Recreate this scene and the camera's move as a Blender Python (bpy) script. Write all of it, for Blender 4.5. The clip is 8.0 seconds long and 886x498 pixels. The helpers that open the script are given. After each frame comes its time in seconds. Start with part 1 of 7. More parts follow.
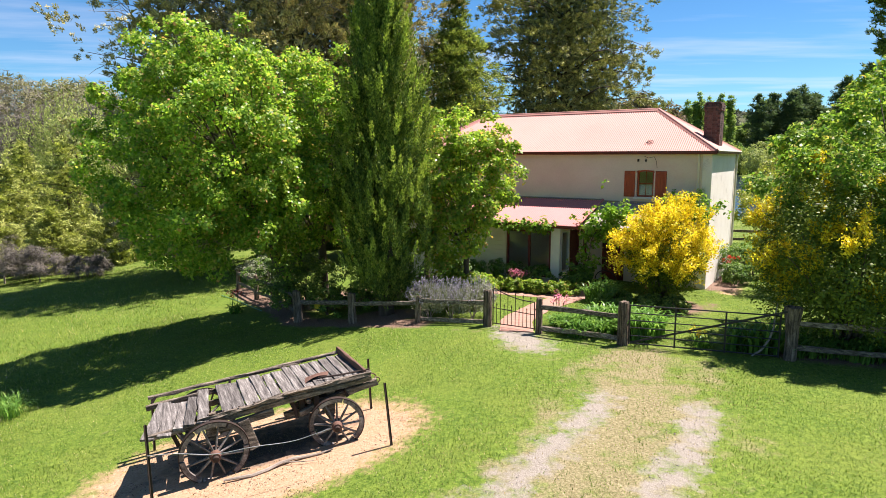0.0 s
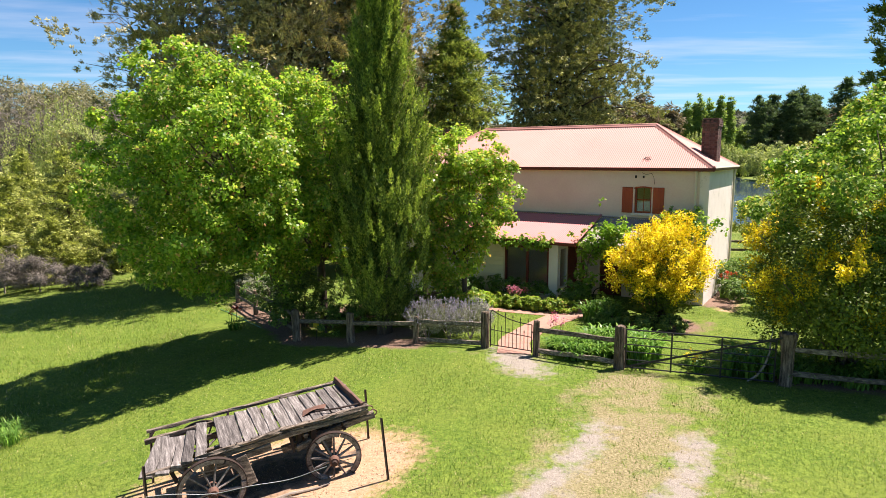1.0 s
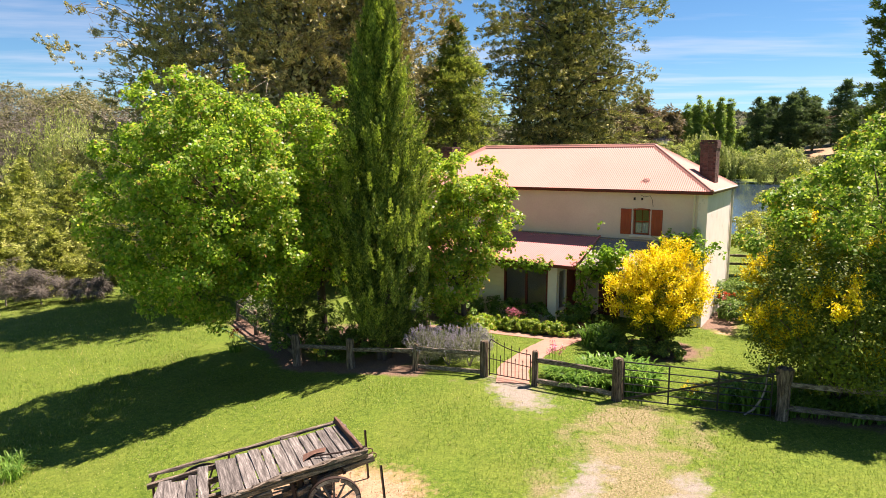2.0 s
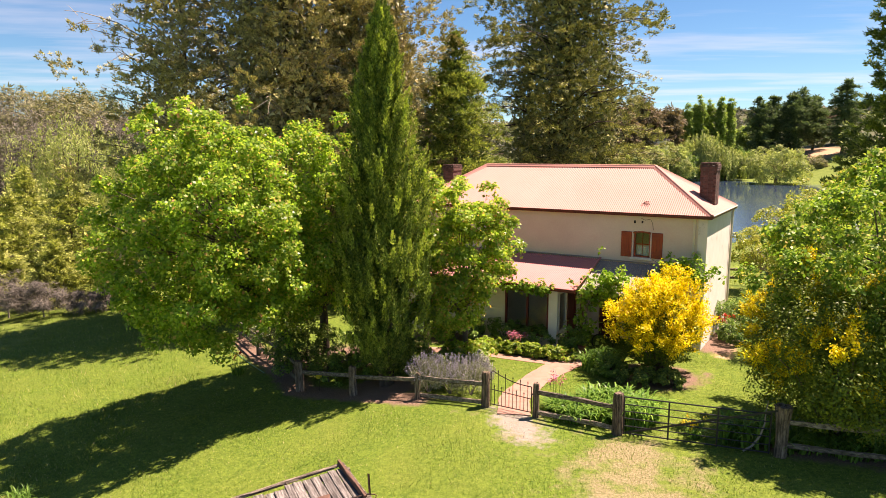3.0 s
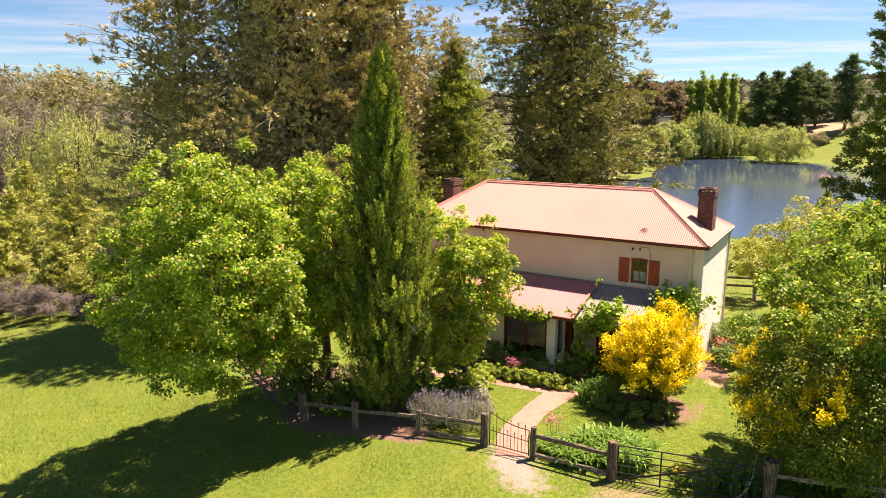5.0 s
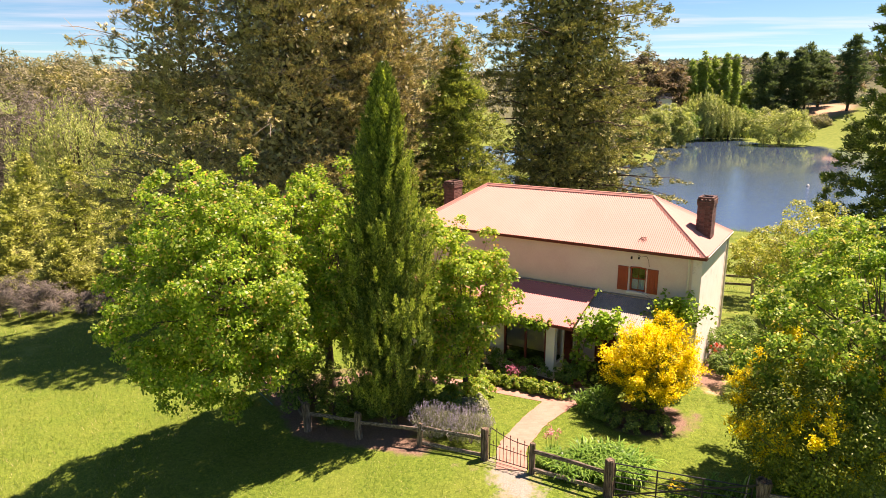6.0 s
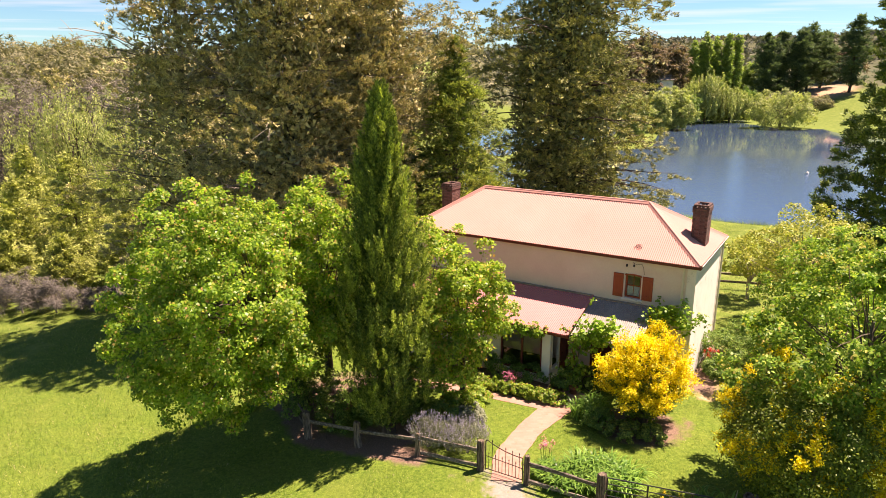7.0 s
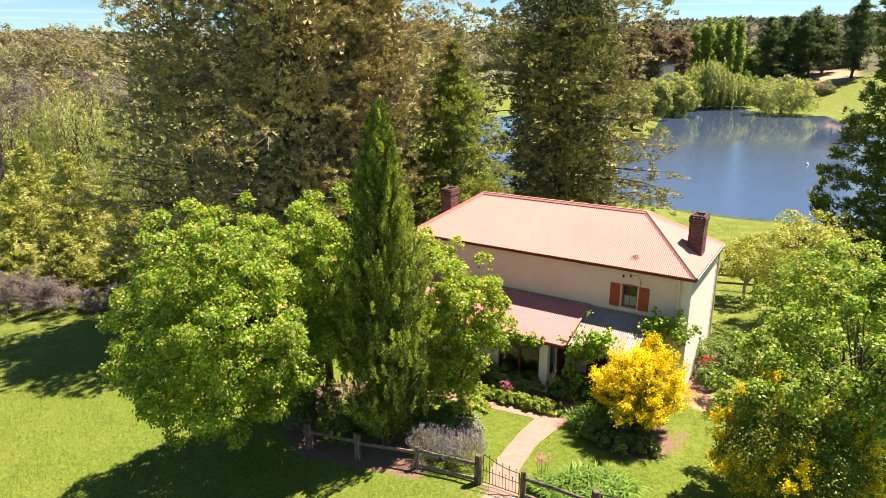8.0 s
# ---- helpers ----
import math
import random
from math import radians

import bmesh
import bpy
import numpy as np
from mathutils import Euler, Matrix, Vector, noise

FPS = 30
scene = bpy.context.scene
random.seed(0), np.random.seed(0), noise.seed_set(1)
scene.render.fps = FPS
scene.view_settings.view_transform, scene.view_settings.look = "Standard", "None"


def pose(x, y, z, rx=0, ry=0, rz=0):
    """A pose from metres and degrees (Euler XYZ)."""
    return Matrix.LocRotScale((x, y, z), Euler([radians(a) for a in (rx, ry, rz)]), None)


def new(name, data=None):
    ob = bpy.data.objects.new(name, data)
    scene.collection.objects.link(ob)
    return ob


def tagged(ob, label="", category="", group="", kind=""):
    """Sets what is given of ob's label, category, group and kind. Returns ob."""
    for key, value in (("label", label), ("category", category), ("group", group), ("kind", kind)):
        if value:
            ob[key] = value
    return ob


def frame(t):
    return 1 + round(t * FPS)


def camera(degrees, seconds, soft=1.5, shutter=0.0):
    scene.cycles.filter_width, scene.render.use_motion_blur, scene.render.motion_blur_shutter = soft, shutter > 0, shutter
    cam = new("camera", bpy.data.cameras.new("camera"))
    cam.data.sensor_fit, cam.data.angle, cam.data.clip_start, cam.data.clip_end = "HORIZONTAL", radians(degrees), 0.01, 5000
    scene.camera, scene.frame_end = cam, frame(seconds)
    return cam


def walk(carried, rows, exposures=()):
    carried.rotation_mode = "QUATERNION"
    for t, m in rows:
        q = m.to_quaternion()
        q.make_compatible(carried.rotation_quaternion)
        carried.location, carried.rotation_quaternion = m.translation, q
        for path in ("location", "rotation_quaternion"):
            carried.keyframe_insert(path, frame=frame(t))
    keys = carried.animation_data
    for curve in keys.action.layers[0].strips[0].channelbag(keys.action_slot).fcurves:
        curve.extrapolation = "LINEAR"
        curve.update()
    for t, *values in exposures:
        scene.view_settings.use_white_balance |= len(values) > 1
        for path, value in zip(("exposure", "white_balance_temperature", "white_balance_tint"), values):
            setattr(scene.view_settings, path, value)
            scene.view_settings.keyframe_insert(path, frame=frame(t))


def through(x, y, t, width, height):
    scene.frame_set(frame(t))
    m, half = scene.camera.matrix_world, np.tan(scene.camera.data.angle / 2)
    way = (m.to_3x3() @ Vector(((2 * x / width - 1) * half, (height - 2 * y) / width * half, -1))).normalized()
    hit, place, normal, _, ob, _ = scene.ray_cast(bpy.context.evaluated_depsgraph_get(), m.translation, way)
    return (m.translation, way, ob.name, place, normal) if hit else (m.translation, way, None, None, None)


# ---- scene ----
cam = camera(69.7, 8.0, soft=0.4)
METRES, EYE, TILT, LEAN, TURN = 8.0, 4.55, -8.13, 0.0, 0.0
ROWS = [
    (0.0, 0.0, 0.0, 0.0, 0.0, 0.0, -0.0),
    (0.5, 0.0036, -0.0043, 0.0331, 0.0, 0.0, 0.01),
    (1.0, 0.0085, -0.0099, 0.0754, 0.02, -0.01, 0.03),
    (1.5, 0.0122, -0.0172, 0.1237, 0.02, -0.04, 0.04),
    (3.0, 0.0059, -0.0419, 0.3, 0.05, -0.35, 0.04),
    (3.5, 0.0041, -0.0505, 0.362, 0.06, -0.81, 0.03),
    (4.0, 0.0079, -0.0606, 0.4303, 0.06, -1.43, 0.03),
    (4.5, 0.0074, -0.0693, 0.4954, 0.06, -2.13, 0.02),
    (6.0, 0.0023, -0.0971, 0.7112, 0.07, -4.92, 0.04),
    (6.5, 0.0065, -0.1072, 0.7794, 0.07, -5.81, 0.06),
    (7.0, 0.015, -0.1167, 0.8512, 0.08, -6.79, 0.08),
    (7.5, 0.0203, -0.1226, 0.9181, 0.09, -7.54, 0.11),
    (8.0, 0.0231, -0.1304, 0.9893, 0.09, -8.3, 0.14),
]
walk(cam, [(t, pose(0, 0, EYE, TILT, LEAN, TURN) @ pose(METRES * x, METRES * y, METRES * z, 90 + pitch, roll, yaw)) for t, x, y, z, yaw, pitch, roll in ROWS],
     exposures=[(0, 1.40, 6350, 22), (1.5, 1.43, 6850, 25), (3.5, 1.55, 7850, 35), (4.5, 1.57, 7950, 37), (6.5, 1.61, 7900, 36), (8, 1.61, 7350, 31)])

# ---- light ----
SUN_TO = Vector((0.45, 0.20, 1.0)).normalized()
sun_data = bpy.data.lights.new("sun", "SUN")
sun_data.energy, sun_data.angle, sun_data.color = 5.2, radians(0.53), (1.0, 0.95, 0.86)
sun = new("sun", sun_data)
sun.rotation_mode = "QUATERNION"
sun.rotation_quaternion = SUN_TO.to_track_quat("Z", "Y")
sun.location = (0, 0, 60)

world = bpy.data.worlds.new("sky")
scene.world = world
world.use_nodes = True
wn, wl = world.node_tree.nodes, world.node_tree.links
wn.clear()
sky = wn.new("ShaderNodeTexSky")
sky.sky_type, sky.sun_disc = "NISHITA", False
sky.sun_elevation, sky.sun_rotation = math.asin(SUN_TO.z), math.atan2(SUN_TO.x, SUN_TO.y)
sky.altitude, sky.air_density, sky.dust_density, sky.ozone_density = 900, 1.0, 0.35, 1.4
# thin cirrus streaks over the whole sky
wco = wn.new("ShaderNodeTexCoord")
wsep = wn.new("ShaderNodeSeparateXYZ")
wl.new(wco.outputs["Generated"], wsep.inputs[0])
wz = wn.new("ShaderNodeMath"); wz.operation = "MAXIMUM"; wz.inputs[1].default_value = 0.05
wl.new(wsep.outputs["Z"], wz.inputs[0])
wdx = wn.new("ShaderNodeMath"); wdx.operation = "DIVIDE"
wdy = wn.new("ShaderNodeMath"); wdy.operation = "DIVIDE"
wl.new(wsep.outputs["X"], wdx.inputs[0]); wl.new(wz.outputs[0], wdx.inputs[1])
wl.new(wsep.outputs["Y"], wdy.inputs[0]); wl.new(wz.outputs[0], wdy.inputs[1])
wcomb = wn.new("ShaderNodeCombineXYZ")
wl.new(wdx.outputs[0], wcomb.inputs[0]); wl.new(wdy.outputs[0], wcomb.inputs[1])
wmap = wn.new("ShaderNodeMapping")
wmap.inputs["Rotation"].default_value = (0, 0, radians(-30))
wmap.inputs["Scale"].default_value = (0.22, 0.6, 1)
wmap.inputs["Location"].default_value = (0.4, 0.25, 0)
wl.new(wcomb.outputs[0], wmap.inputs[0])
wnoise = wn.new("ShaderNodeTexNoise")
wnoise.inputs["Scale"].default_value, wnoise.inputs["Detail"].default_value, wnoise.inputs["Roughness"].default_value = 1.3, 6, 0.55
wl.new(wmap.outputs[0], wnoise.inputs["Vector"])
wramp = wn.new("ShaderNodeValToRGB")
wramp.color_ramp.elements[0].position, wramp.color_ramp.elements[1].position = 0.49, 0.82
wramp.color_ramp.elements[0].color, wramp.color_ramp.elements[1].color = (0, 0, 0, 1), (0.5, 0.5, 0.5, 1)
wl.new(wnoise.outputs["Fac"], wramp.inputs[0])
wmix = wn.new("ShaderNodeMix"); wmix.data_type = "RGBA"
wmix.inputs["B"].default_value = (9.0, 9.3, 9.6, 1)
wl.new(wramp.outputs["Color"], wmix.inputs["Factor"])
wsat = wn.new("ShaderNodeHueSaturation")
wsat.inputs["Saturation"].default_value = 1.22
wl.new(sky.outputs[0], wsat.inputs["Color"])
wtint = wn.new("ShaderNodeMix"); wtint.data_type, wtint.blend_type = "RGBA", "MULTIPLY"
wtint.inputs["Factor"].default_value, wtint.inputs["B"].default_value = 1.0, (0.67, 1.06, 1.16, 1)
wl.new(wsat.outputs[0], wtint.inputs["A"])
wl.new(wtint.outputs["Result"], wmix.inputs["A"])
wbg = wn.new("ShaderNodeBackground")
wbg.inputs["Strength"].default_value = 0.046
wl.new(wmix.outputs["Result"], wbg.inputs["Color"])
wout = wn.new("ShaderNodeOutputWorld")
wl.new(wbg.outputs[0], wout.inputs["Surface"])

# ---- materials ----
def shade_nodes(name):
    m = bpy.data.materials.new(name)
    m.use_nodes = True
    nt = m.node_tree
    return m, nt, nt.nodes["Principled BSDF"]


def ramp_node(nt, fac, stops):
    r = nt.nodes.new("ShaderNodeValToRGB")
    els = r.color_ramp.elements
    while len(els) < len(stops):
        els.new(0.5)
    for e, (p, c) in zip(els, stops):
        e.position, e.color = p, (*c, 1)
    nt.links.new(fac, r.inputs[0])
    return r.outputs["Color"]


def noise_node(nt, vec, scale, detail=5.0, rough=0.55):
    t = nt.nodes.new("ShaderNodeTexNoise")
    t.inputs["Scale"].default_value, t.inputs["Detail"].default_value, t.inputs["Roughness"].default_value = scale, detail, rough
    nt.links.new(vec, t.inputs["Vector"])
    return t.outputs["Fac"]


def mix_node(nt, fac, a, b, blend="MIX"):
    x = nt.nodes.new("ShaderNodeMix")
    x.data_type, x.blend_type = "RGBA", blend
    for val, key in ((fac, "Factor"), (a, "A"), (b, "B")):
        if isinstance(val, (int, float)):
            x.inputs[key].default_value = val
        elif isinstance(val, tuple):
            x.inputs[key].default_value = (*val, 1)
        else:
            nt.links.new(val, x.inputs[key])
    return x.outputs["Result"]


def coords(nt, scale=(1, 1, 1), world_space=False):
    mp = nt.nodes.new("ShaderNodeMapping")
    mp.inputs["Scale"].default_value = scale
    if world_space:
        nt.links.new(nt.nodes.new("ShaderNodeNewGeometry").outputs["Position"], mp.inputs[0])
    else:
        nt.links.new(nt.nodes.new("ShaderNodeTexCoord").outputs["Object"], mp.inputs[0])
    return mp.outputs[0]


def bump_to(nt, bsdf, height, strength, distance):
    b = nt.nodes.new("ShaderNodeBump")
    b.inputs["Strength"].default_value, b.inputs["Distance"].default_value = strength, distance
    nt.links.new(height, b.inputs["Height"])
    nt.links.new(b.outputs[0], bsdf.inputs["Normal"])


def surface(name, stops, scale=6.0, fine=60.0, rough=0.8, metal=0.0, bump=0.3, dist=0.01, stretch=(1, 1, 1), spec=0.3, piece=0.0, stain=None):
    """A weathered surface: a broad colour change, a fine grain, relief, and a shift from piece to piece."""
    m, nt, b = shade_nodes(name)
    v = coords(nt, stretch)
    big, small = noise_node(nt, v, scale, 4), noise_node(nt, v, fine, 6, 0.65)
    both = nt.nodes.new("ShaderNodeMath")
    both.operation = "MULTIPLY_ADD"
    both.inputs[1].default_value = 0.45
    nt.links.new(small, both.inputs[0])
    half = nt.nodes.new("ShaderNodeMath")
    half.operation = "MULTIPLY"
    half.inputs[1].default_value = 0.55
    nt.links.new(big, half.inputs[0])
    nt.links.new(half.outputs[0], both.inputs[2])
    col = ramp_node(nt, both.outputs[0], stops)
    if stain:
        col = mix_node(nt, ramp_node(nt, noise_node(nt, coords(nt, (0.6, 0.6, 0.6)), stain[1], 6, 0.7), [(0.5, (0, 0, 0)), (0.72, (1, 1, 1))]), col, stain[0])
    if piece:
        info = nt.nodes.new("ShaderNodeObjectInfo")
        hsv = nt.nodes.new("ShaderNodeHueSaturation")
        rng = nt.nodes.new("ShaderNodeMapRange")
        rng.inputs["To Min"].default_value, rng.inputs["To Max"].default_value = 1 - piece, 1 + piece
        nt.links.new(info.outputs["Random"], rng.inputs["Value"])
        nt.links.new(rng.outputs[0], hsv.inputs["Value"])
        nt.links.new(col, hsv.inputs["Color"])
        col = hsv.outputs[0]
    nt.links.new(col, b.inputs["Base Color"])
    b.inputs["Roughness"].default_value, b.inputs["Metallic"].default_value = rough, metal
    b.inputs["Specular IOR Level"].default_value = spec
    if bump:
        bump_to(nt, b, both.outputs[0], bump, dist)
    return m


def leafage(name, stops, through=0.45, rough=0.45, clump=0.7, spec=0.18):
    """Leaves: every leaf its own tone, whole clumps lighter or darker, and light that comes through."""
    m, nt, b = shade_nodes(name)
    geo = nt.nodes.new("ShaderNodeNewGeometry")
    col = ramp_node(nt, geo.outputs["Random Per Island"], stops)
    patch = noise_node(nt, coords(nt), clump, 3)
    tone = nt.nodes.new("ShaderNodeMapRange")
    tone.inputs["From Min"].default_value, tone.inputs["From Max"].default_value = 0.3, 0.7
    tone.inputs["To Min"].default_value, tone.inputs["To Max"].default_value = 0.68, 1.28
    nt.links.new(patch, tone.inputs["Value"])
    hsv = nt.nodes.new("ShaderNodeHueSaturation")
    nt.links.new(tone.outputs[0], hsv.inputs["Value"])
    nt.links.new(col, hsv.inputs["Color"])
    nt.links.new(hsv.outputs[0], b.inputs["Base Color"])
    b.inputs["Roughness"].default_value, b.inputs["Specular IOR Level"].default_value = rough, spec
    tr = nt.nodes.new("ShaderNodeBsdfTranslucent")
    warm = mix_node(nt, 1.0, hsv.outputs[0], (1.12, 1.2, 0.68), "MULTIPLY")
    nt.links.new(warm, tr.inputs["Color"])
    mx = nt.nodes.new("ShaderNodeMixShader")
    mx.inputs[0].default_value = through
    nt.links.new(b.outputs[0], mx.inputs[1])
    nt.links.new(tr.outputs[0], mx.inputs[2])
    nt.links.new(mx.outputs[0], nt.nodes["Material Output"].inputs["Surface"])
    return m


MAT = {}
MAT["cream"] = surface("cream_render", [(0.3, (0.60, 0.475, 0.37)), (0.7, (0.72, 0.60, 0.475))], 0.8, 18, 0.85, bump=0.25, dist=0.006, stain=((0.62, 0.40, 0.32), 0.35))
MAT["roughcast"] = surface("roughcast_render", [(0.30, (0.45, 0.41, 0.34)), (0.42, (0.72, 0.66, 0.57)), (0.75, (0.80, 0.75, 0.675))], 2.0, 26, 0.9, bump=0.9, dist=0.02)
MAT["board"] = surface("painted_boards", [(0.3, (0.60, 0.53, 0.38)), (0.7, (0.70, 0.63, 0.47))], 1.5, 30, 0.6, bump=0.15, dist=0.004)
MAT["roof"] = surface("faded_red_roof", [(0.3, (0.440, 0.198, 0.149)), (0.7, (0.510, 0.242, 0.189))], 0.5, 9, 0.65, bump=0.05, dist=0.003, spec=0.3)
MAT["roof_red"] = surface("red_lean_to_roof", [(0.3, (0.420, 0.144, 0.124)), (0.7, (0.490, 0.182, 0.160))], 0.6, 9, 0.65, bump=0.05, dist=0.003, spec=0.3)
MAT["roof_grey"] = surface("old_grey_iron", [(0.3, (0.17, 0.145, 0.125)), (0.55, (0.30, 0.255, 0.215)), (0.75, (0.40, 0.33, 0.28))], 1.2, 14, 0.75, bump=0.1, dist=0.003, stretch=(1, 0.3, 1), spec=0.2)
MAT["fascia"] = surface("red_brown_gutter", [(0.3, (0.10, 0.022, 0.014)), (0.7, (0.15, 0.035, 0.02))], 3, 40, 0.45, bump=0.05)
MAT["shutter"] = surface("rust_red_paint", [(0.3, (0.30, 0.055, 0.02)), (0.7, (0.40, 0.085, 0.03))], 3, 50, 0.55, bump=0.12, dist=0.003)
MAT["redwood"] = surface("dark_red_paint", [(0.3, (0.10, 0.018, 0.014)), (0.7, (0.16, 0.03, 0.02))], 3, 50, 0.5, bump=0.1, dist=0.003)
MAT["white"] = surface("off_white_paint", [(0.3, (0.62, 0.58, 0.48)), (0.7, (0.74, 0.70, 0.60))], 3, 40, 0.6, bump=0.08, dist=0.003)
MAT["brick"] = surface("old_chimney_brick", [(0.3, (0.050, 0.030, 0.025)), (0.55, (0.110, 0.060, 0.046)), (0.75, (0.190, 0.115, 0.092))], 7, 55, 0.9, bump=0.5, dist=0.008, piece=0.35)
MAT["mortar"] = surface("lime_mortar", [(0.3, (0.085, 0.060, 0.048)), (0.7, (0.15, 0.11, 0.09))], 8, 70, 0.95, bump=0.5)
MAT["weathered"] = surface("weathered_grey_wood", [(0.38, (0.026, 0.020, 0.014)), (0.5, (0.126, 0.100, 0.073)), (0.64, (0.347, 0.279, 0.207))], 3, 24, 0.9, bump=0.8, dist=0.012, stretch=(1.2, 9, 9), piece=0.3)
MAT["post"] = surface("weathered_post_wood", [(0.38, (0.023, 0.016, 0.011)), (0.5, (0.121, 0.087, 0.058)), (0.64, (0.315, 0.238, 0.162))], 3, 22, 0.92, bump=0.8, dist=0.015, stretch=(8, 8, 1.0), piece=0.18)
MAT["dark_iron"] = surface("dark_rusted_iron", [(0.3, (0.022, 0.016, 0.013)), (0.6, (0.05, 0.032, 0.024)), (0.8, (0.11, 0.05, 0.03))], 8, 60, 0.75, metal=0.3, bump=0.3, dist=0.004)
MAT["rust"] = surface("brown_rust", [(0.3, (0.07, 0.036, 0.025)), (0.6, (0.15, 0.08, 0.055)), (0.8, (0.24, 0.13, 0.08))], 10, 60, 0.85, metal=0.1, bump=0.4, dist=0.004)
MAT["deck_wood"] = surface("grey_deck_boards", [(0.36, (0.036, 0.031, 0.027)), (0.47, (0.096, 0.085, 0.074)), (0.56, (0.178, 0.160, 0.141)), (0.67, (0.370, 0.340, 0.300))], 2.2, 14, 0.92, bump=0.8, dist=0.02, stretch=(14, 0.9, 9), piece=0.38)
MAT["wheel_wood"] = surface("grey_wheel_wood", [(0.36, (0.040, 0.034, 0.030)), (0.5, (0.150, 0.130, 0.112)), (0.66, (0.380, 0.345, 0.305))], 4, 26, 0.92, bump=0.6, dist=0.008, piece=0.22)
MAT["black_paint"] = surface("black_metal_paint", [(0.3, (0.012, 0.012, 0.013)), (0.7, (0.03, 0.028, 0.026))], 10, 60, 0.45, bump=0.1, dist=0.002)
MAT["wire"] = surface("galvanised_wire", [(0.3, (0.25, 0.25, 0.25)), (0.7, (0.42, 0.42, 0.42))], 10, 60, 0.45, metal=0.8, bump=0)
MAT["bark"] = surface("grey_brown_bark", [(0.3, (0.05, 0.037, 0.027)), (0.55, (0.12, 0.09, 0.065)), (0.75, (0.20, 0.155, 0.115))], 5, 30, 0.95, bump=0.9, dist=0.03, stretch=(3, 3, 0.7))
MAT["bark_dark"] = surface("dark_conifer_bark", [(0.3, (0.03, 0.022, 0.016)), (0.55, (0.075, 0.052, 0.038)), (0.75, (0.14, 0.10, 0.075))], 4, 26, 0.95, bump=0.9, dist=0.03, stretch=(3, 3, 0.6))
MAT["dead_wood"] = surface("bleached_dead_wood", [(0.3, (0.16, 0.13, 0.10)), (0.7, (0.34, 0.29, 0.23))], 5, 40, 0.9, bump=0.5)
MAT["terracotta"] = surface("terracotta", [(0.3, (0.28, 0.10, 0.05)), (0.7, (0.38, 0.15, 0.08))], 5, 40, 0.85, bump=0.2)
MAT["chips"] = surface("pale_gravel_chips", [(0.3, (0.14, 0.12, 0.10)), (0.7, (0.34, 0.31, 0.27))], 5, 40, 0.95, bump=0.3)
MAT["hose"] = surface("faded_green_hose", [(0.3, (0.03, 0.16, 0.11)), (0.7, (0.05, 0.22, 0.15))], 6, 40, 0.5, bump=0.05)

MAT["leaf_maple"] = leafage("maple_leaves", [(0.0, (0.105, 0.210, 0.026)), (0.45, (0.215, 0.360, 0.040)), (0.85, (0.390, 0.490, 0.075)), (0.96, (0.560, 0.460, 0.130)), (1.0, (0.640, 0.270, 0.150))], 0.6, 0.38, 0.9, 0.32)
MAT["leaf_fresh"] = leafage("young_tree_leaves", [(0.0, (0.125, 0.225, 0.026)), (0.5, (0.260, 0.390, 0.044)), (0.88, (0.440, 0.530, 0.080)), (1.0, (0.640, 0.320, 0.130))], 0.56, 0.38, 0.9, 0.3)
MAT["leaf_elm"] = leafage("elm_leaves", [(0.0, (0.075, 0.165, 0.020)), (0.5, (0.175, 0.310, 0.038)), (0.9, (0.390, 0.480, 0.080)), (1.0, (0.620, 0.440, 0.130))], 0.46, 0.45, 0.9, 0.2)
MAT["leaf_yellowing"] = leafage("yellowing_leaves", [(0.0, (0.170, 0.220, 0.035)), (0.5, (0.330, 0.370, 0.060)), (1.0, (0.520, 0.480, 0.120))], 0.4, 0.45, 0.7, 0.3)
MAT["leaf_rust"] = leafage("rusty_gum_foliage", [(0.0, (0.075, 0.068, 0.035)), (0.6, (0.180, 0.140, 0.075)), (1.0, (0.300, 0.205, 0.125))], 0.3, 0.7, 0.15)
MAT["leaf_cypress_tip"] = leafage("cypress_plume_tips", [(0.0, (0.170, 0.255, 0.040)), (0.6, (0.320, 0.405, 0.066)), (1.0, (0.480, 0.520, 0.115))], 0.32, 0.55, 1.4)
MAT["leaf_vine"] = leafage("grape_vine_leaves", [(0.0, (0.100, 0.200, 0.018)), (0.6, (0.210, 0.370, 0.035)), (1.0, (0.380, 0.480, 0.070))], 0.42)
MAT["leaf_cypress"] = leafage("cypress_sprays", [(0.0, (0.046, 0.086, 0.017)), (0.6, (0.138, 0.208, 0.036)), (1.0, (0.310, 0.365, 0.068))], 0.15, 0.55, 2.2)
MAT["leaf_olive"] = leafage("olive_brown_conifer", [(0.0, (0.150, 0.138, 0.066)), (0.5, (0.375, 0.340, 0.150)), (0.9, (0.580, 0.510, 0.220)), (1.0, (0.520, 0.370, 0.190))], 0.10, 0.6, 0.6)
MAT["leaf_pine"] = leafage("blue_green_conifer", [(0.0, (0.090, 0.104, 0.042)), (0.6, (0.255, 0.265, 0.092)), (1.0, (0.500, 0.470, 0.155))], 0.10, 0.6, 0.4)
MAT["leaf_cedar"] = leafage("light_green_conifer", [(0.0, (0.082, 0.122, 0.028)), (0.6, (0.198, 0.255, 0.053)), (1.0, (0.355, 0.390, 0.090))], 0.34, 0.6, 0.5)
MAT["leaf_dark"] = leafage("dark_far_pine", [(0.0, (0.050, 0.085, 0.045)), (0.7, (0.110, 0.165, 0.075)), (1.0, (0.190, 0.245, 0.110))], 0.35, 0.7, 0.2)
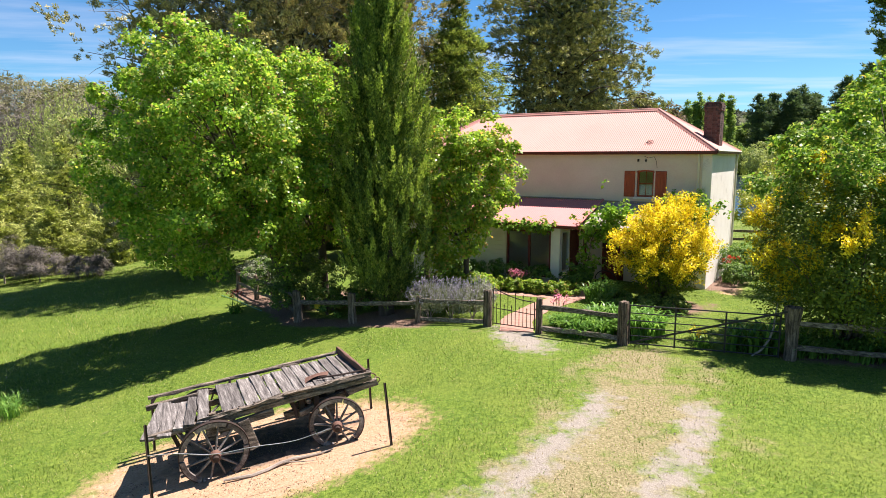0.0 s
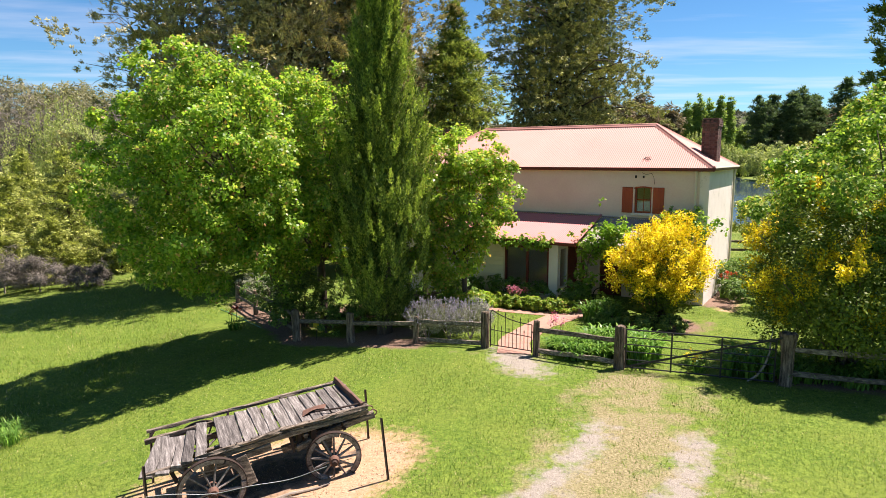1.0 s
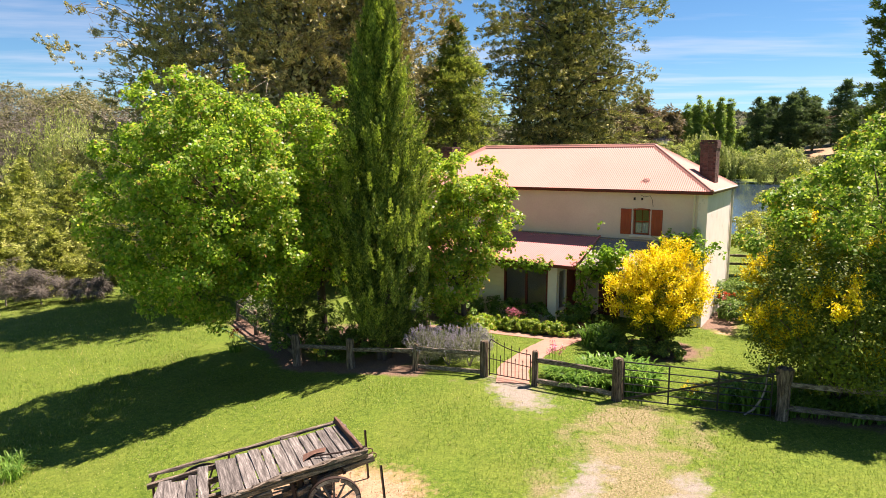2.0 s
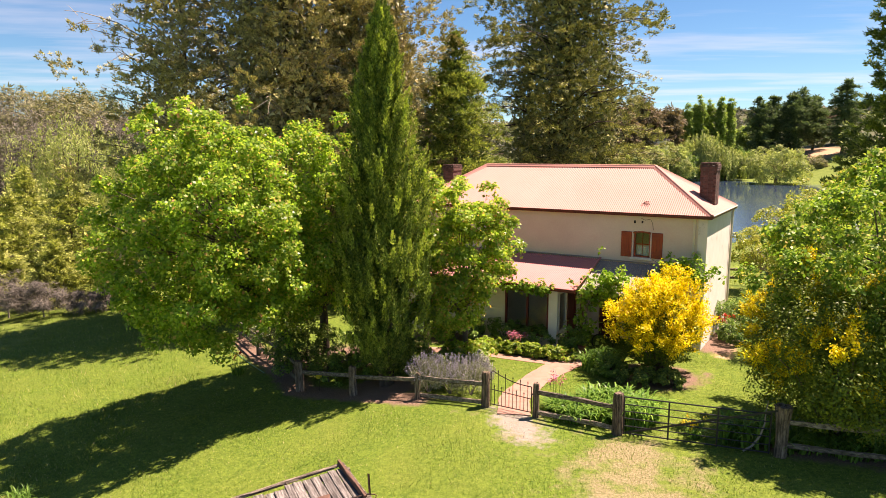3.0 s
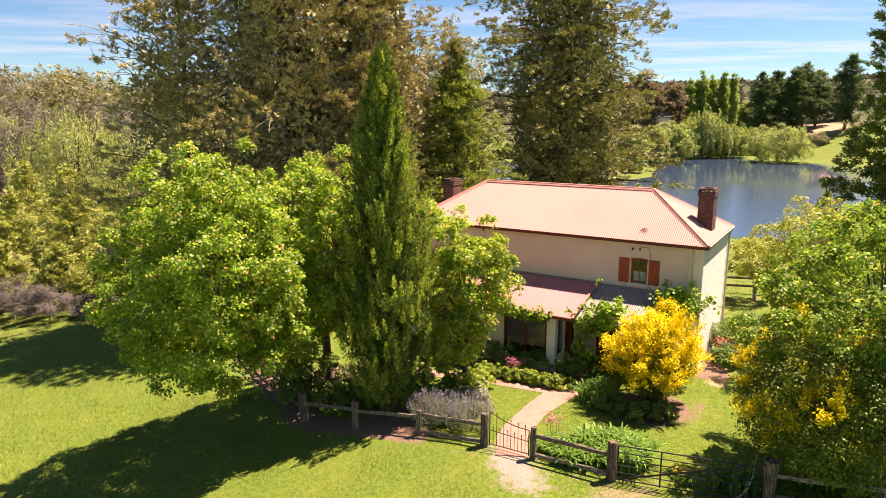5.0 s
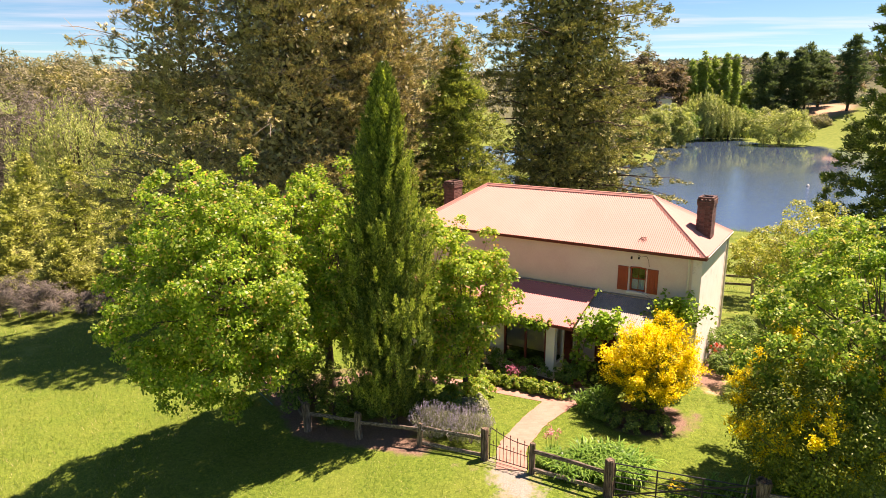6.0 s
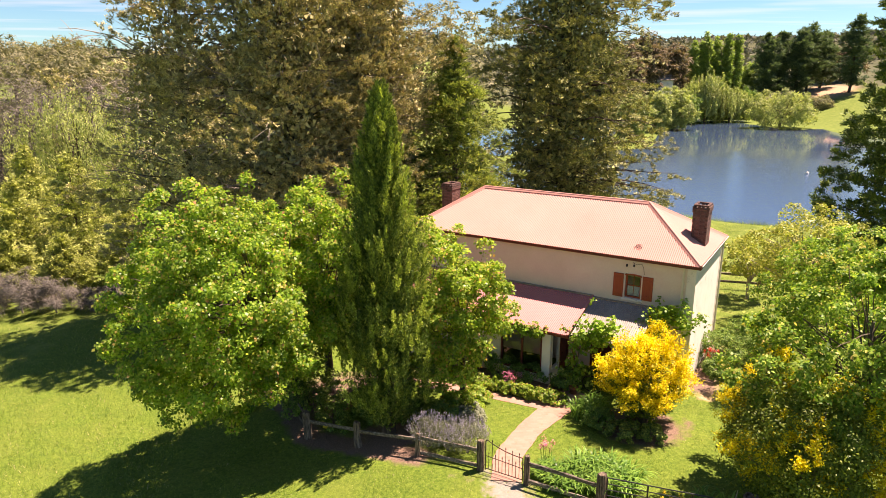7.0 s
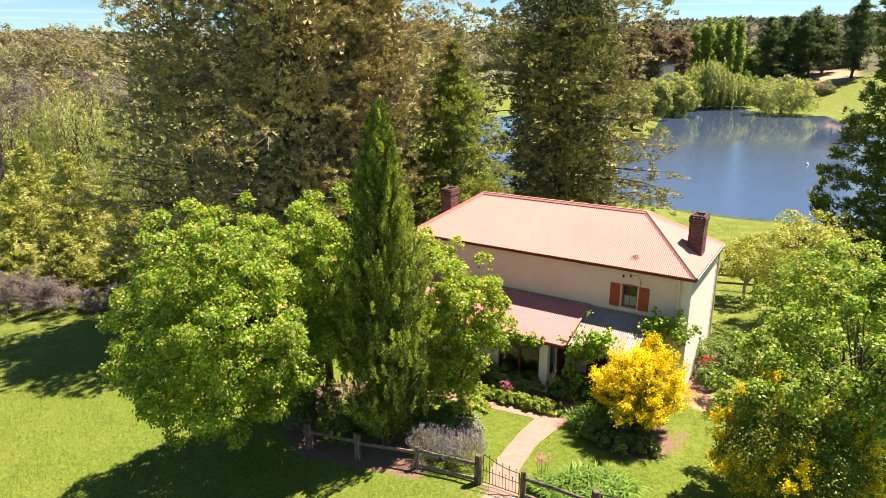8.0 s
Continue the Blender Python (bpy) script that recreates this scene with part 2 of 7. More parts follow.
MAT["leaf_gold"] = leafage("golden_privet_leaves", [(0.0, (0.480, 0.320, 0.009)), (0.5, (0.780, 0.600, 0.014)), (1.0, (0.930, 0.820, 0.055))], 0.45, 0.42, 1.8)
# inner privet leaves: greener by nature, and darkened in colour for their shade
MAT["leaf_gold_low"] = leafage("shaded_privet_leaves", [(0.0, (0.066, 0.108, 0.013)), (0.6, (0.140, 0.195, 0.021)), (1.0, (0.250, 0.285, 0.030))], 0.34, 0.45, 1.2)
MAT["leaf_shrub"] = leafage("garden_shrub_leaves", [(0.0, (0.060, 0.130, 0.024)), (0.6, (0.140, 0.240, 0.042)), (1.0, (0.270, 0.370, 0.080))], 0.35)
MAT["leaf_strap"] = leafage("strap_leaves", [(0.0, (0.069, 0.169, 0.028)), (0.6, (0.146, 0.287, 0.042)), (1.0, (0.253, 0.406, 0.073))], 0.38, 0.35)
MAT["leaf_wattle"] = leafage("wattle_foliage", [(0.0, (0.140, 0.168, 0.046)), (0.6, (0.360, 0.400, 0.100)), (1.0, (0.620, 0.610, 0.190))], 0.28, 0.6, 0.6)
MAT["leaf_willow"] = leafage("willow_foliage", [(0.0, (0.170, 0.225, 0.065)), (0.6, (0.345, 0.395, 0.125)), (1.0, (0.520, 0.530, 0.200))], 0.42, 0.55, 0.3)
MAT["leaf_poplar"] = leafage("poplar_foliage", [(0.0, (0.115, 0.185, 0.040)), (0.6, (0.250, 0.350, 0.074)), (1.0, (0.380, 0.460, 0.115))], 0.45, 0.55, 0.2)
MAT["leaf_gum"] = leafage("gum_tree_foliage", [(0.0, (0.130, 0.138, 0.073)), (0.6, (0.252, 0.242, 0.130)), (1.0, (0.380, 0.338, 0.195))], 0.35, 0.7, 0.15)
MAT["leaf_bush"] = leafage("bushland_canopy", [(0.0, (0.062, 0.072, 0.050)), (0.6, (0.105, 0.114, 0.074)), (1.0, (0.165, 0.158, 0.106))], 0.2, 0.8, 0.01)
MAT["leaf_grey"] = leafage("grey_scrub_twigs", [(0.0, (0.072, 0.064, 0.054)), (0.6, (0.145, 0.127, 0.106)), (1.0, (0.220, 0.195, 0.152))], 0.15, 0.8, 0.3)
MAT["leaf_lavender"] = leafage("lavender_leaves", [(0.0, (0.13, 0.15, 0.08)), (0.7, (0.24, 0.26, 0.16)), (1.0, (0.33, 0.34, 0.23))], 0.2, 0.7)
MAT["petal_lavender"] = leafage("lavender_flowers", [(0.0, (0.26, 0.23, 0.30)), (1.0, (0.46, 0.42, 0.49))], 0.25, 0.7)
MAT["petal_pink"] = leafage("pink_petals", [(0.0, (0.55, 0.10, 0.20)), (1.0, (0.75, 0.30, 0.42))], 0.35, 0.6)
MAT["petal_red"] = leafage("red_petals", [(0.0, (0.45, 0.02, 0.012)), (1.0, (0.65, 0.06, 0.02))], 0.3, 0.6)
MAT["petal_yellow"] = leafage("yellow_petals", [(0.0, (0.6, 0.42, 0.02)), (1.0, (0.8, 0.6, 0.05))], 0.3, 0.6)
MAT["grass_blade"] = leafage("lawn_blades", [(0.0, (0.062, 0.118, 0.012)), (0.55, (0.130, 0.208, 0.021)), (0.9, (0.245, 0.292, 0.050)), (1.0, (0.480, 0.385, 0.240))], 0.42, 0.5, 0.9)
MAT["grass_dry"] = leafage("straw_blades", [(0.0, (0.16, 0.115, 0.05)), (0.6, (0.31, 0.235, 0.115)), (0.9, (0.38, 0.31, 0.18)), (1.0, (0.15, 0.17, 0.03))], 0.25, 0.7, 0.35)

gm, gnt, gb = shade_nodes("window_glass")
gb.inputs["Base Color"].default_value = (0.9, 0.95, 0.95, 1)
gb.inputs["Roughness"].default_value, gb.inputs["Transmission Weight"].default_value, gb.inputs["IOR"].default_value = 0.02, 1.0, 1.45
MAT["glass"] = gm
MAT["inside"] = surface("dim_plaster", [(0.3, (0.25, 0.22, 0.19)), (0.7, (0.33, 0.30, 0.26))], 2, 20, 0.9)
MAT["curtain"] = surface("lace_curtain", [(0.3, (0.42, 0.42, 0.42)), (0.7, (0.62, 0.62, 0.60))], 9, 40, 0.9)

# water with small wind ripples
wm, wnt, wb = shade_nodes("lake_water")
wb.inputs["Base Color"].default_value = (0.036, 0.064, 0.108, 1)
wb.inputs["Roughness"].default_value, wb.inputs["IOR"].default_value, wb.inputs["Specular IOR Level"].default_value = 0.03, 1.33, 0.5
wpos = coords(wnt, (1, 1, 1), True)
ripple = noise_node(wnt, coords(wnt, (0.45, 1.5, 1), True), 1.5, 6, 0.7)
wsp = wnt.nodes.new("ShaderNodeSeparateXYZ")
wnt.links.new(wpos, wsp.inputs[0])
lane = wnt.nodes.new("ShaderNodeMath")
lane.operation = "MULTIPLY_ADD"
lane.inputs[1].default_value = 26
wnt.links.new(noise_node(wnt, coords(wnt, (0.02, 0.05, 1), True), 1.0, 3), lane.inputs[0])
wnt.links.new(wsp.outputs["Y"], lane.inputs[2])
wind = wnt.nodes.new("ShaderNodeMapRange")
wind.inputs["From Min"].default_value, wind.inputs["From Max"].default_value = 112, 128
wind.inputs["To Min"].default_value, wind.inputs["To Max"].default_value = 0.5, 0.04
wnt.links.new(lane.outputs[0], wind.inputs["Value"])
wbump = wnt.nodes.new("ShaderNodeBump")
wbump.inputs["Distance"].default_value = 0.05
wnt.links.new(ripple, wbump.inputs["Height"])
wnt.links.new(wind.outputs[0], wbump.inputs["Strength"])
wnt.links.new(wbump.outputs[0], wb.inputs["Normal"])
MAT["water"] = wm

# ground: mown grass that turns to straw, bare soil, gravel and mulch by the masks stored on it
gm2, gt, gbs = shade_nodes("lawn_ground")
pos = coords(gt, (1, 1, 1), True)


def mask(key, wobble, spread, lo=0.38, hi=0.62):
    a = gt.nodes.new("ShaderNodeAttribute")
    a.attribute_name = key
    n = noise_node(gt, pos, wobble, 6, 0.65)
    s = gt.nodes.new("ShaderNodeMath")
    s.operation = "SUBTRACT"
    s.inputs[1].default_value = 0.5
    gt.links.new(n, s.inputs[0])
    k = gt.nodes.new("ShaderNodeMath")
    k.operation = "MULTIPLY_ADD"
    k.inputs[1].default_value = spread
    gt.links.new(s.outputs[0], k.inputs[0])
    gt.links.new(a.outputs["Fac"], k.inputs[2])
    return ramp_node(gt, k.outputs[0], [(lo, (0, 0, 0)), (hi, (1, 1, 1))])


fine_grain = noise_node(gt, pos, 22, 7, 0.8)
tufts = noise_node(gt, pos, 8.0, 6, 0.75)
broad = noise_node(gt, pos, 0.5, 4, 0.6)
grass_a = ramp_node(gt, fine_grain, [(0.36, (0.018, 0.045, 0.005)), (0.5, (0.085, 0.150, 0.014)), (0.62, (0.195, 0.262, 0.042))])
grass_b = ramp_node(gt, tufts, [(0.42, (0.030, 0.060, 0.006)), (0.58, (0.142, 0.190, 0.025))])
lawn = mix_node(gt, 0.5, grass_a, grass_b)
lawn = mix_node(gt, ramp_node(gt, broad, [(0.42, (0, 0, 0)), (0.75, (0.4, 0.4, 0.4))]), lawn, (0.165, 0.180, 0.034))
straw = ramp_node(gt, fine_grain, [(0.32, (0.060, 0.056, 0.022)), (0.5, (0.190, 0.162, 0.078)), (0.68, (0.345, 0.295, 0.165))])
soil = mix_node(gt, ramp_node(gt, noise_node(gt, pos, 3.5, 7, 0.75), [(0.48, (0, 0, 0)), (0.66, (0.8, 0.8, 0.8))]), ramp_node(gt, noise_node(gt, pos, 24, 8, 0.75), [(0.25, (0.175, 0.092, 0.050)), (0.5, (0.385, 0.240, 0.142)), (0.75, (0.52, 0.36, 0.24))]), (0.30, 0.20, 0.11))
gravel = ramp_node(gt, noise_node(gt, pos, 60, 6, 0.8), [(0.3, (0.090, 0.076, 0.056)), (0.48, (0.215, 0.188, 0.148)), (0.7, (0.375, 0.335, 0.275))])
mulch = ramp_node(gt, noise_node(gt, pos, 28, 7, 0.8), [(0.3, (0.045, 0.030, 0.020)), (0.5, (0.160, 0.102, 0.070)), (0.75, (0.37, 0.25, 0.18))])
meadow = ramp_node(gt, noise_node(gt, pos, 1.2, 8, 0.75), [(0.3, (0.050, 0.085, 0.012)), (0.5, (0.105, 0.148, 0.022)), (0.72, (0.190, 0.210, 0.050))])
bush = ramp_node(gt, noise_node(gt, pos, 0.12, 10, 0.8), [(0.3, (0.030, 0.038, 0.018)), (0.5, (0.07, 0.075, 0.032)), (0.72, (0.13, 0.12, 0.06))])
col = mix_node(gt, mask("meadow", 0.6, 0.5), lawn, meadow)
col = mix_node(gt, mask("forest", 0.05, 0.3), col, bush)
col = mix_node(gt, mask("dry", 1.3, 2.0, 0.34, 0.68), col, straw)
col = mix_node(gt, mask("gravel", 3.0, 1.8, 0.42, 0.80), col, gravel)
col = mix_node(gt, mask("soil", 5.0, 0.7, 0.36, 0.6), col, soil)
# litter: grey dry scraps, also darkening the soil where the cart's shade falls
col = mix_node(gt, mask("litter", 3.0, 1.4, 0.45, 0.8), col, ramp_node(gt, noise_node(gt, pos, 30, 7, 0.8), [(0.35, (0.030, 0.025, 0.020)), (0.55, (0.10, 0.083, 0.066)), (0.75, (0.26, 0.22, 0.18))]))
col = mix_node(gt, mask("mulch", 2.5, 0.6), col, mulch)
gt.links.new(col, gbs.inputs["Base Color"])
gbs.inputs["Roughness"].default_value, gbs.inputs["Specular IOR Level"].default_value = 0.95, 0.15
bump_to(gt, gbs, noise_node(gt, pos, 18, 8, 0.75), 0.6, 0.035)
MAT["ground"] = gm2

pm, pt, pb = shade_nodes("pink_brick_paving")
bt = pt.nodes.new("ShaderNodeTexBrick")
bt.inputs["Scale"].default_value = 1.0
bt.inputs["Brick Width"].default_value, bt.inputs["Row Height"].default_value, bt.inputs["Mortar Size"].default_value = 0.23, 0.115, 0.008
bt.inputs["Color1"].default_value, bt.inputs["Color2"].default_value, bt.inputs["Mortar"].default_value = (0.30, 0.140, 0.095, 1), (0.35, 0.18, 0.13, 1), (0.25, 0.155, 0.11, 1)
pv = coords(pt, (1, 1, 1), True)
pt.links.new(pv, bt.inputs["Vector"])
pt.links.new(mix_node(pt, ramp_node(pt, noise_node(pt, pv, 3, 6, 0.7), [(0.4, (0, 0, 0)), (0.7, (0.6, 0.6, 0.6))]), bt.outputs["Color"], (0.30, 0.195, 0.14)), pb.inputs["Base Color"])
pb.inputs["Roughness"].default_value = 0.9
bump_to(pt, pb, noise_node(pt, pv, 40, 5), 0.4, 0.01)
MAT["paving"] = pm

# ---- geometry helpers ----
RNG = np.random.default_rng(7)


def chamfer_box():
    """Unit chamfered box: for each vertex the sign of its corner and the axis of the face that it lies on."""
    signs = [(x, y, z) for x in (-1, 1) for y in (-1, 1) for z in (-1, 1)]
    ids = {}
    for s in signs:
        for a in range(3):
            ids[(s, a)] = len(ids)
    faces = []
    for a in range(3):
        b, c = (a + 1) % 3, (a + 2) % 3
        for sa in (-1, 1):
            ring = []
            for sb, sc in ((-1, -1), (1, -1), (1, 1), (-1, 1)):
                s = [0, 0, 0]
                s[a], s[b], s[c] = sa, sb, sc
                ring.append(ids[(tuple(s), a)])
            faces.append(ring)
        for sa in (-1, 1):
            for sb in (-1, 1):
                lo, hi = [0, 0, 0], [0, 0, 0]
                lo[a] = hi[a] = sa
                lo[b] = hi[b] = sb
                lo[c], hi[c] = -1, 1
                faces.append([ids[(tuple(lo), a)], ids[(tuple(hi), a)], ids[(tuple(hi), b)], ids[(tuple(lo), b)]])
    for s in signs:
        faces.append([ids[(s, 0)], ids[(s, 1)], ids[(s, 2)]])
    sg = np.array([k[0] for k in ids], float)
    ax = np.array([k[1] for k in ids])
    pts = sg * np.where(np.arange(3)[None, :] == ax[:, None], 1.0, 0.9)
    out = []
    for f in faces:
        p = pts[f]
        nrm = np.cross(p[1] - p[0], p[2] - p[0])
        out.append(f if nrm @ p.mean(0) > 0 else f[::-1])
    return sg, ax, out


BOX_SIGN, BOX_AXIS, BOX_FACES = chamfer_box()


def basis(d, up=(0, 0, 1)):
    """Unit axes x along d, and y, z square to it, z as near up as can be."""
    x = np.array(d, float)
    x /= np.linalg.norm(x)
    u = np.array(up, float)
    if abs(x @ u) > 0.98:
        u = np.array((0.0, 1.0, 0.0))
    y = np.cross(u, x)
    y /= np.linalg.norm(y)
    return x, y, np.cross(x, y)


class Geo:
    def __init__(self):
        self.v, self.f, self.n = [], [], 0

    def add(self, verts, faces):
        self.v.append(np.asarray(verts, float).reshape(-1, 3))
        self.f.extend([[i + self.n for i in f] for f in faces])
        self.n += len(self.v[-1])
        return self

    def box(self, lo, hi, ch=0.006, m=None):
        lo, hi = np.array(lo, float), np.array(hi, float)
        c, h = (lo + hi) / 2, abs(hi - lo) / 2
        k = min(ch, h.min() * 0.9)
        inner = np.where(np.arange(3)[None, :] == BOX_AXIS[:, None], h, h - k)
        p = BOX_SIGN * inner + c
        if m is not None:
            p = p @ np.array(m.to_3x3()).T + np.array(m.translation)
        return self.add(p, BOX_FACES)

    def rings(self, rings, closed=True):
        """Skin a row of rings of points and close its ends."""
        k = len(rings[0])
        faces = []
        for i in range(len(rings) - 1):
            for j in range(k):
                a, b = i * k + j, i * k + (j + 1) % k
                faces.append([a, b, b + k, a + k])
        if closed:
            faces.append(list(range(k))[::-1])
            faces.append([(len(rings) - 1) * k + j for j in range(k)])
        return self.add(np.concatenate(rings), faces)

    def beam(self, a, b, w, h, ch=0.008, seg=1, jit=0.0, bend=0.0, up=(0, 0, 1), taper=1.0):
        """A timber from a to b, w wide and h high, with worn edges."""
        a, b = np.array(a, float), np.array(b, float)
        x, y, z = basis(b - a, up)
        hw, hh = w / 2, h / 2
        pts = np.array([(-hw + ch, -hh), (hw - ch, -hh), (hw, -hh + ch), (hw, hh - ch), (hw - ch, hh), (-hw + ch, hh), (-hw, hh - ch), (-hw, -hh + ch)])
        off = np.cumsum(RNG.normal(0, bend, (seg + 1, 2)), 0) if bend else np.zeros((seg + 1, 2))
        rows = []
        for i in range(seg + 1):
            t = i / seg
            q = pts * (1 + (taper - 1) * t) + (RNG.normal(0, jit, pts.shape) if jit else 0) + off[i]
            rows.append(a + (b - a) * t + q[:, :1] * y + q[:, 1:] * z)
        return self.rings(rows)

    def tube(self, pts, rad, sides=6):
        pts = [np.array(p, float) for p in pts]
        rad = rad if hasattr(rad, "__len__") else [rad] * len(pts)
        ang = np.linspace(0, 2 * np.pi, sides, endpoint=False)
        rows = []
        for i, p in enumerate(pts):
            d = pts[min(i + 1, len(pts) - 1)] - pts[max(i - 1, 0)]
            _, y, z = basis(d)
            rows.append(p + rad[i] * (np.cos(ang)[:, None] * y + np.sin(ang)[:, None] * z))
        return self.rings(rows)

    def lathe(self, prof, c=(0, 0, 0), axis="z", sides=16):
        """Turn a profile of (radius, height) about an axis through c."""
        ang = np.linspace(0, 2 * np.pi, sides, endpoint=False)
        rows = []
        for r, h in prof:
            p = np.stack([r * np.cos(ang), r * np.sin(ang), np.full(sides, h)], 1)
            if axis == "y":
                p = p[:, [0, 2, 1]]
            rows.append(p + np.array(c))
        return self.rings(rows)

    def mesh(self, name):
        me = bpy.data.meshes.new(name)
        me.from_pydata(np.concatenate(self.v).tolist(), [], self.f)
        bm = bmesh.new()
        bm.from_mesh(me)
        bmesh.ops.recalc_face_normals(bm, faces=bm.faces)
        bm.to_mesh(me)
        bm.free()
        return me


def quads_mesh(name, verts, quads):
    """A large mesh from arrays, quick to build."""
    me = bpy.data.meshes.new(name)
    k = quads.shape[1]
    me.vertices.add(len(verts))
    me.vertices.foreach_set("co", np.ascontiguousarray(verts, np.float32).ravel())
    me.loops.add(quads.size)
    me.loops.foreach_set("vertex_index", np.ascontiguousarray(quads, np.int32).ravel())
    me.polygons.add(len(quads))
    me.polygons.foreach_set("loop_start", np.arange(0, quads.size, k, dtype=np.int32))
    me.polygons.foreach_set("loop_total", np.full(len(quads), k, np.int32))
    me.update(calc_edges=True)
    return me


def thing(name, label, category, at=None, group="", kind=""):
    ob = new(name)
    ob.empty_display_size = 0.2
    if at is not None:
        ob.matrix_basis = at
    return tagged(ob, label, category, group, kind)


def part(name, shape, material, parent=None, label=""):
    """One mesh object under a thing or under a part."""
    me = shape.mesh(name) if isinstance(shape, Geo) else shape
    if not me.materials:
        me.materials.append(material)
    ob = new(name, me)
    ob.parent = parent
    if label:
        ob["label"] = label
    if name in ("flowers", "stalks", "stems", "leaves", "golden_leaves", "lower_leaves", "bare_branches"):
        ob["kind"] = "stuff"
    return ob


def smooth(ob):
    ob.data.polygons.foreach_set("use_smooth", np.ones(len(ob.data.polygons), bool))
    return ob


def unit(a):
    return a / (np.linalg.norm(a, axis=-1, keepdims=True) + 1e-9)


def leaf_mesh(name, p, axis, nrm, length, width, fold=0.12):
    """One folded diamond for each leaf: p its foot, axis its way, nrm the way that it faces."""
    axis = unit(axis)
    side = unit(np.cross(axis, nrm))
    nrm = np.cross(side, axis)
    L, W = np.broadcast_to(np.asarray(length, float), (len(p),))[:, None], np.broadcast_to(np.asarray(width, float), (len(p),))[:, None]
    v = np.empty((len(p), 4, 3))
    v[:, 0] = p
    v[:, 1] = p + axis * L * 0.45 + side * W / 2 + nrm * W * fold
    v[:, 2] = p + axis * L
    v[:, 3] = p + axis * L * 0.45 - side * W / 2 + nrm * W * fold
    return quads_mesh(name, v.reshape(-1, 3), np.arange(len(p) * 4).reshape(-1, 4))


def blade_mesh(name, p, axis, nrm, length, width):
    """One narrow triangle for each blade or spray tip."""
    axis = unit(axis)
    side = unit(np.cross(axis, nrm))
    L, W = length[:, None], width[:, None]
    v = np.empty((len(p), 3, 3))
    v[:, 0], v[:, 1], v[:, 2] = p - side * W / 2, p + side * W / 2, p + axis * L
    return quads_mesh(name, v.reshape(-1, 3), np.arange(len(p) * 3).reshape(-1, 3))


def ball(n, rng=RNG):
    return unit(rng.normal(size=(n, 3)))


def clump_leaves(rng, centers, radii, per, size, flat=0.75, up=0.55, out_c=None):
    """Leaves in loose clumps round the given centres, most of them on the clump's outer and upper skin: feet, axes, faces and lengths."""
    n = len(centers) * per
    c = np.repeat(centers, per, 0)
    r = np.repeat(radii, per)[:, None]
    away = np.repeat(unit(centers - out_c), per, 0) if out_c is not None else np.zeros((n, 3))
    d = unit(rng.normal(size=(n, 3)) + away * 0.75 + np.array((0, 0, 0.45)))
    p = c + d * r * (0.35 + 0.65 * rng.random((n, 1)) ** 0.4) * np.array((1, 1, flat))
    nrm = unit(0.8 * d + 0.2 * away + np.array((0, 0, up)) + 0.38 * rng.normal(size=(n, 3)))
    axis = rng.normal(size=(n, 3)) * 0.8 + d * 0.6 - np.array((0, 0, 0.35))
    axis = axis - nrm * np.sum(axis * nrm, 1, keepdims=True)
    return p, axis, nrm, size * rng.uniform(0.6, 1.25, n)


def crown_centers(rng, n, c, r, shell=0.6, low=-1.0, lumps=0.22):
    """Clump centres in an uneven egg: more of them near its skin."""
    d = ball(n * 2, rng)
    d = d[d[:, 2] > low][:n]
    ph = rng.uniform(0, 6.3, 6)
    az = np.arctan2(d[:, 1], d[:, 0])
    lump = 1 + lumps * (0.5 * np.sin(3 * az + ph[0] + 3 * d[:, 2]) + 0.4 * np.sin(5 * az + ph[1] - 4 * d[:, 2]) + 0.4 * np.sin(7 * d[:, 2] + ph[2] + 2 * az))
    f = (shell + (1.06 - shell) * rng.random(len(d))) ** 0.8
    return np.array(c) + d * np.array(r) * (f * lump)[:, None]


def limb(g, a, b, r0, r1, rng, bow=0.12, n=5, sides=5):
    """A limb from a to b that bows and tapers."""
    a, b = np.array(a, float), np.array(b, float)
    ln = np.linalg.norm(b - a)
    k = rng.normal(0, bow * ln * 0.4, 3) + np.array((0, 0, bow * ln))
    ts = np.linspace(0, 1, n)
    g.tube([a + (b - a) * t + k * 4 * t * (1 - t) * 0.6 + rng.normal(0, 0.012 * ln, 3) * (0 < t < 1) for t in ts], [r0 + (r1 - r0) * t for t in ts], sides)


def fib_sphere(n):
    """Evenly spread directions."""
    i = np.arange(n) + 0.5
    z, a = 1 - 2 * i / n, i * 2.399963
    q = np.sqrt(1 - z * z)
    return np.stack([q * np.cos(a), q * np.sin(a), z], 1)


def billow_centers(rng, n, c, r, low=-1.0, lumps=0.2, inner=0.1, depth=0.64):
    """Clump centres spread evenly over an uneven egg, so that each clump stands apart, and a few inside it."""
    d = fib_sphere(int(n / (0.5 - 0.5 * low)))
    d = d[d[:, 2] > low]
    d = unit(d + rng.normal(0, 0.9 / math.sqrt(n), d.shape))
    ph = rng.uniform(0, 6.3, 3)
    az = np.arctan2(d[:, 1], d[:, 0])
    lump = 1 + lumps * (0.5 * np.sin(3 * az + ph[0] + 3 * d[:, 2]) + 0.4 * np.sin(5 * az + ph[1] - 4 * d[:, 2]) + 0.4 * np.sin(7 * d[:, 2] + ph[2] + 2 * az))
    f = lump * np.minimum(rng.uniform(depth, 1.16, len(d)), 1.05)
    m = int(len(d) * inner)
    d = np.concatenate([d, d[rng.permutation(len(d))[:m]]])
    f = np.concatenate([f, rng.uniform(0.4, 0.8, m)])
    return np.array(c) + d * np.array(r) * f[:, None]


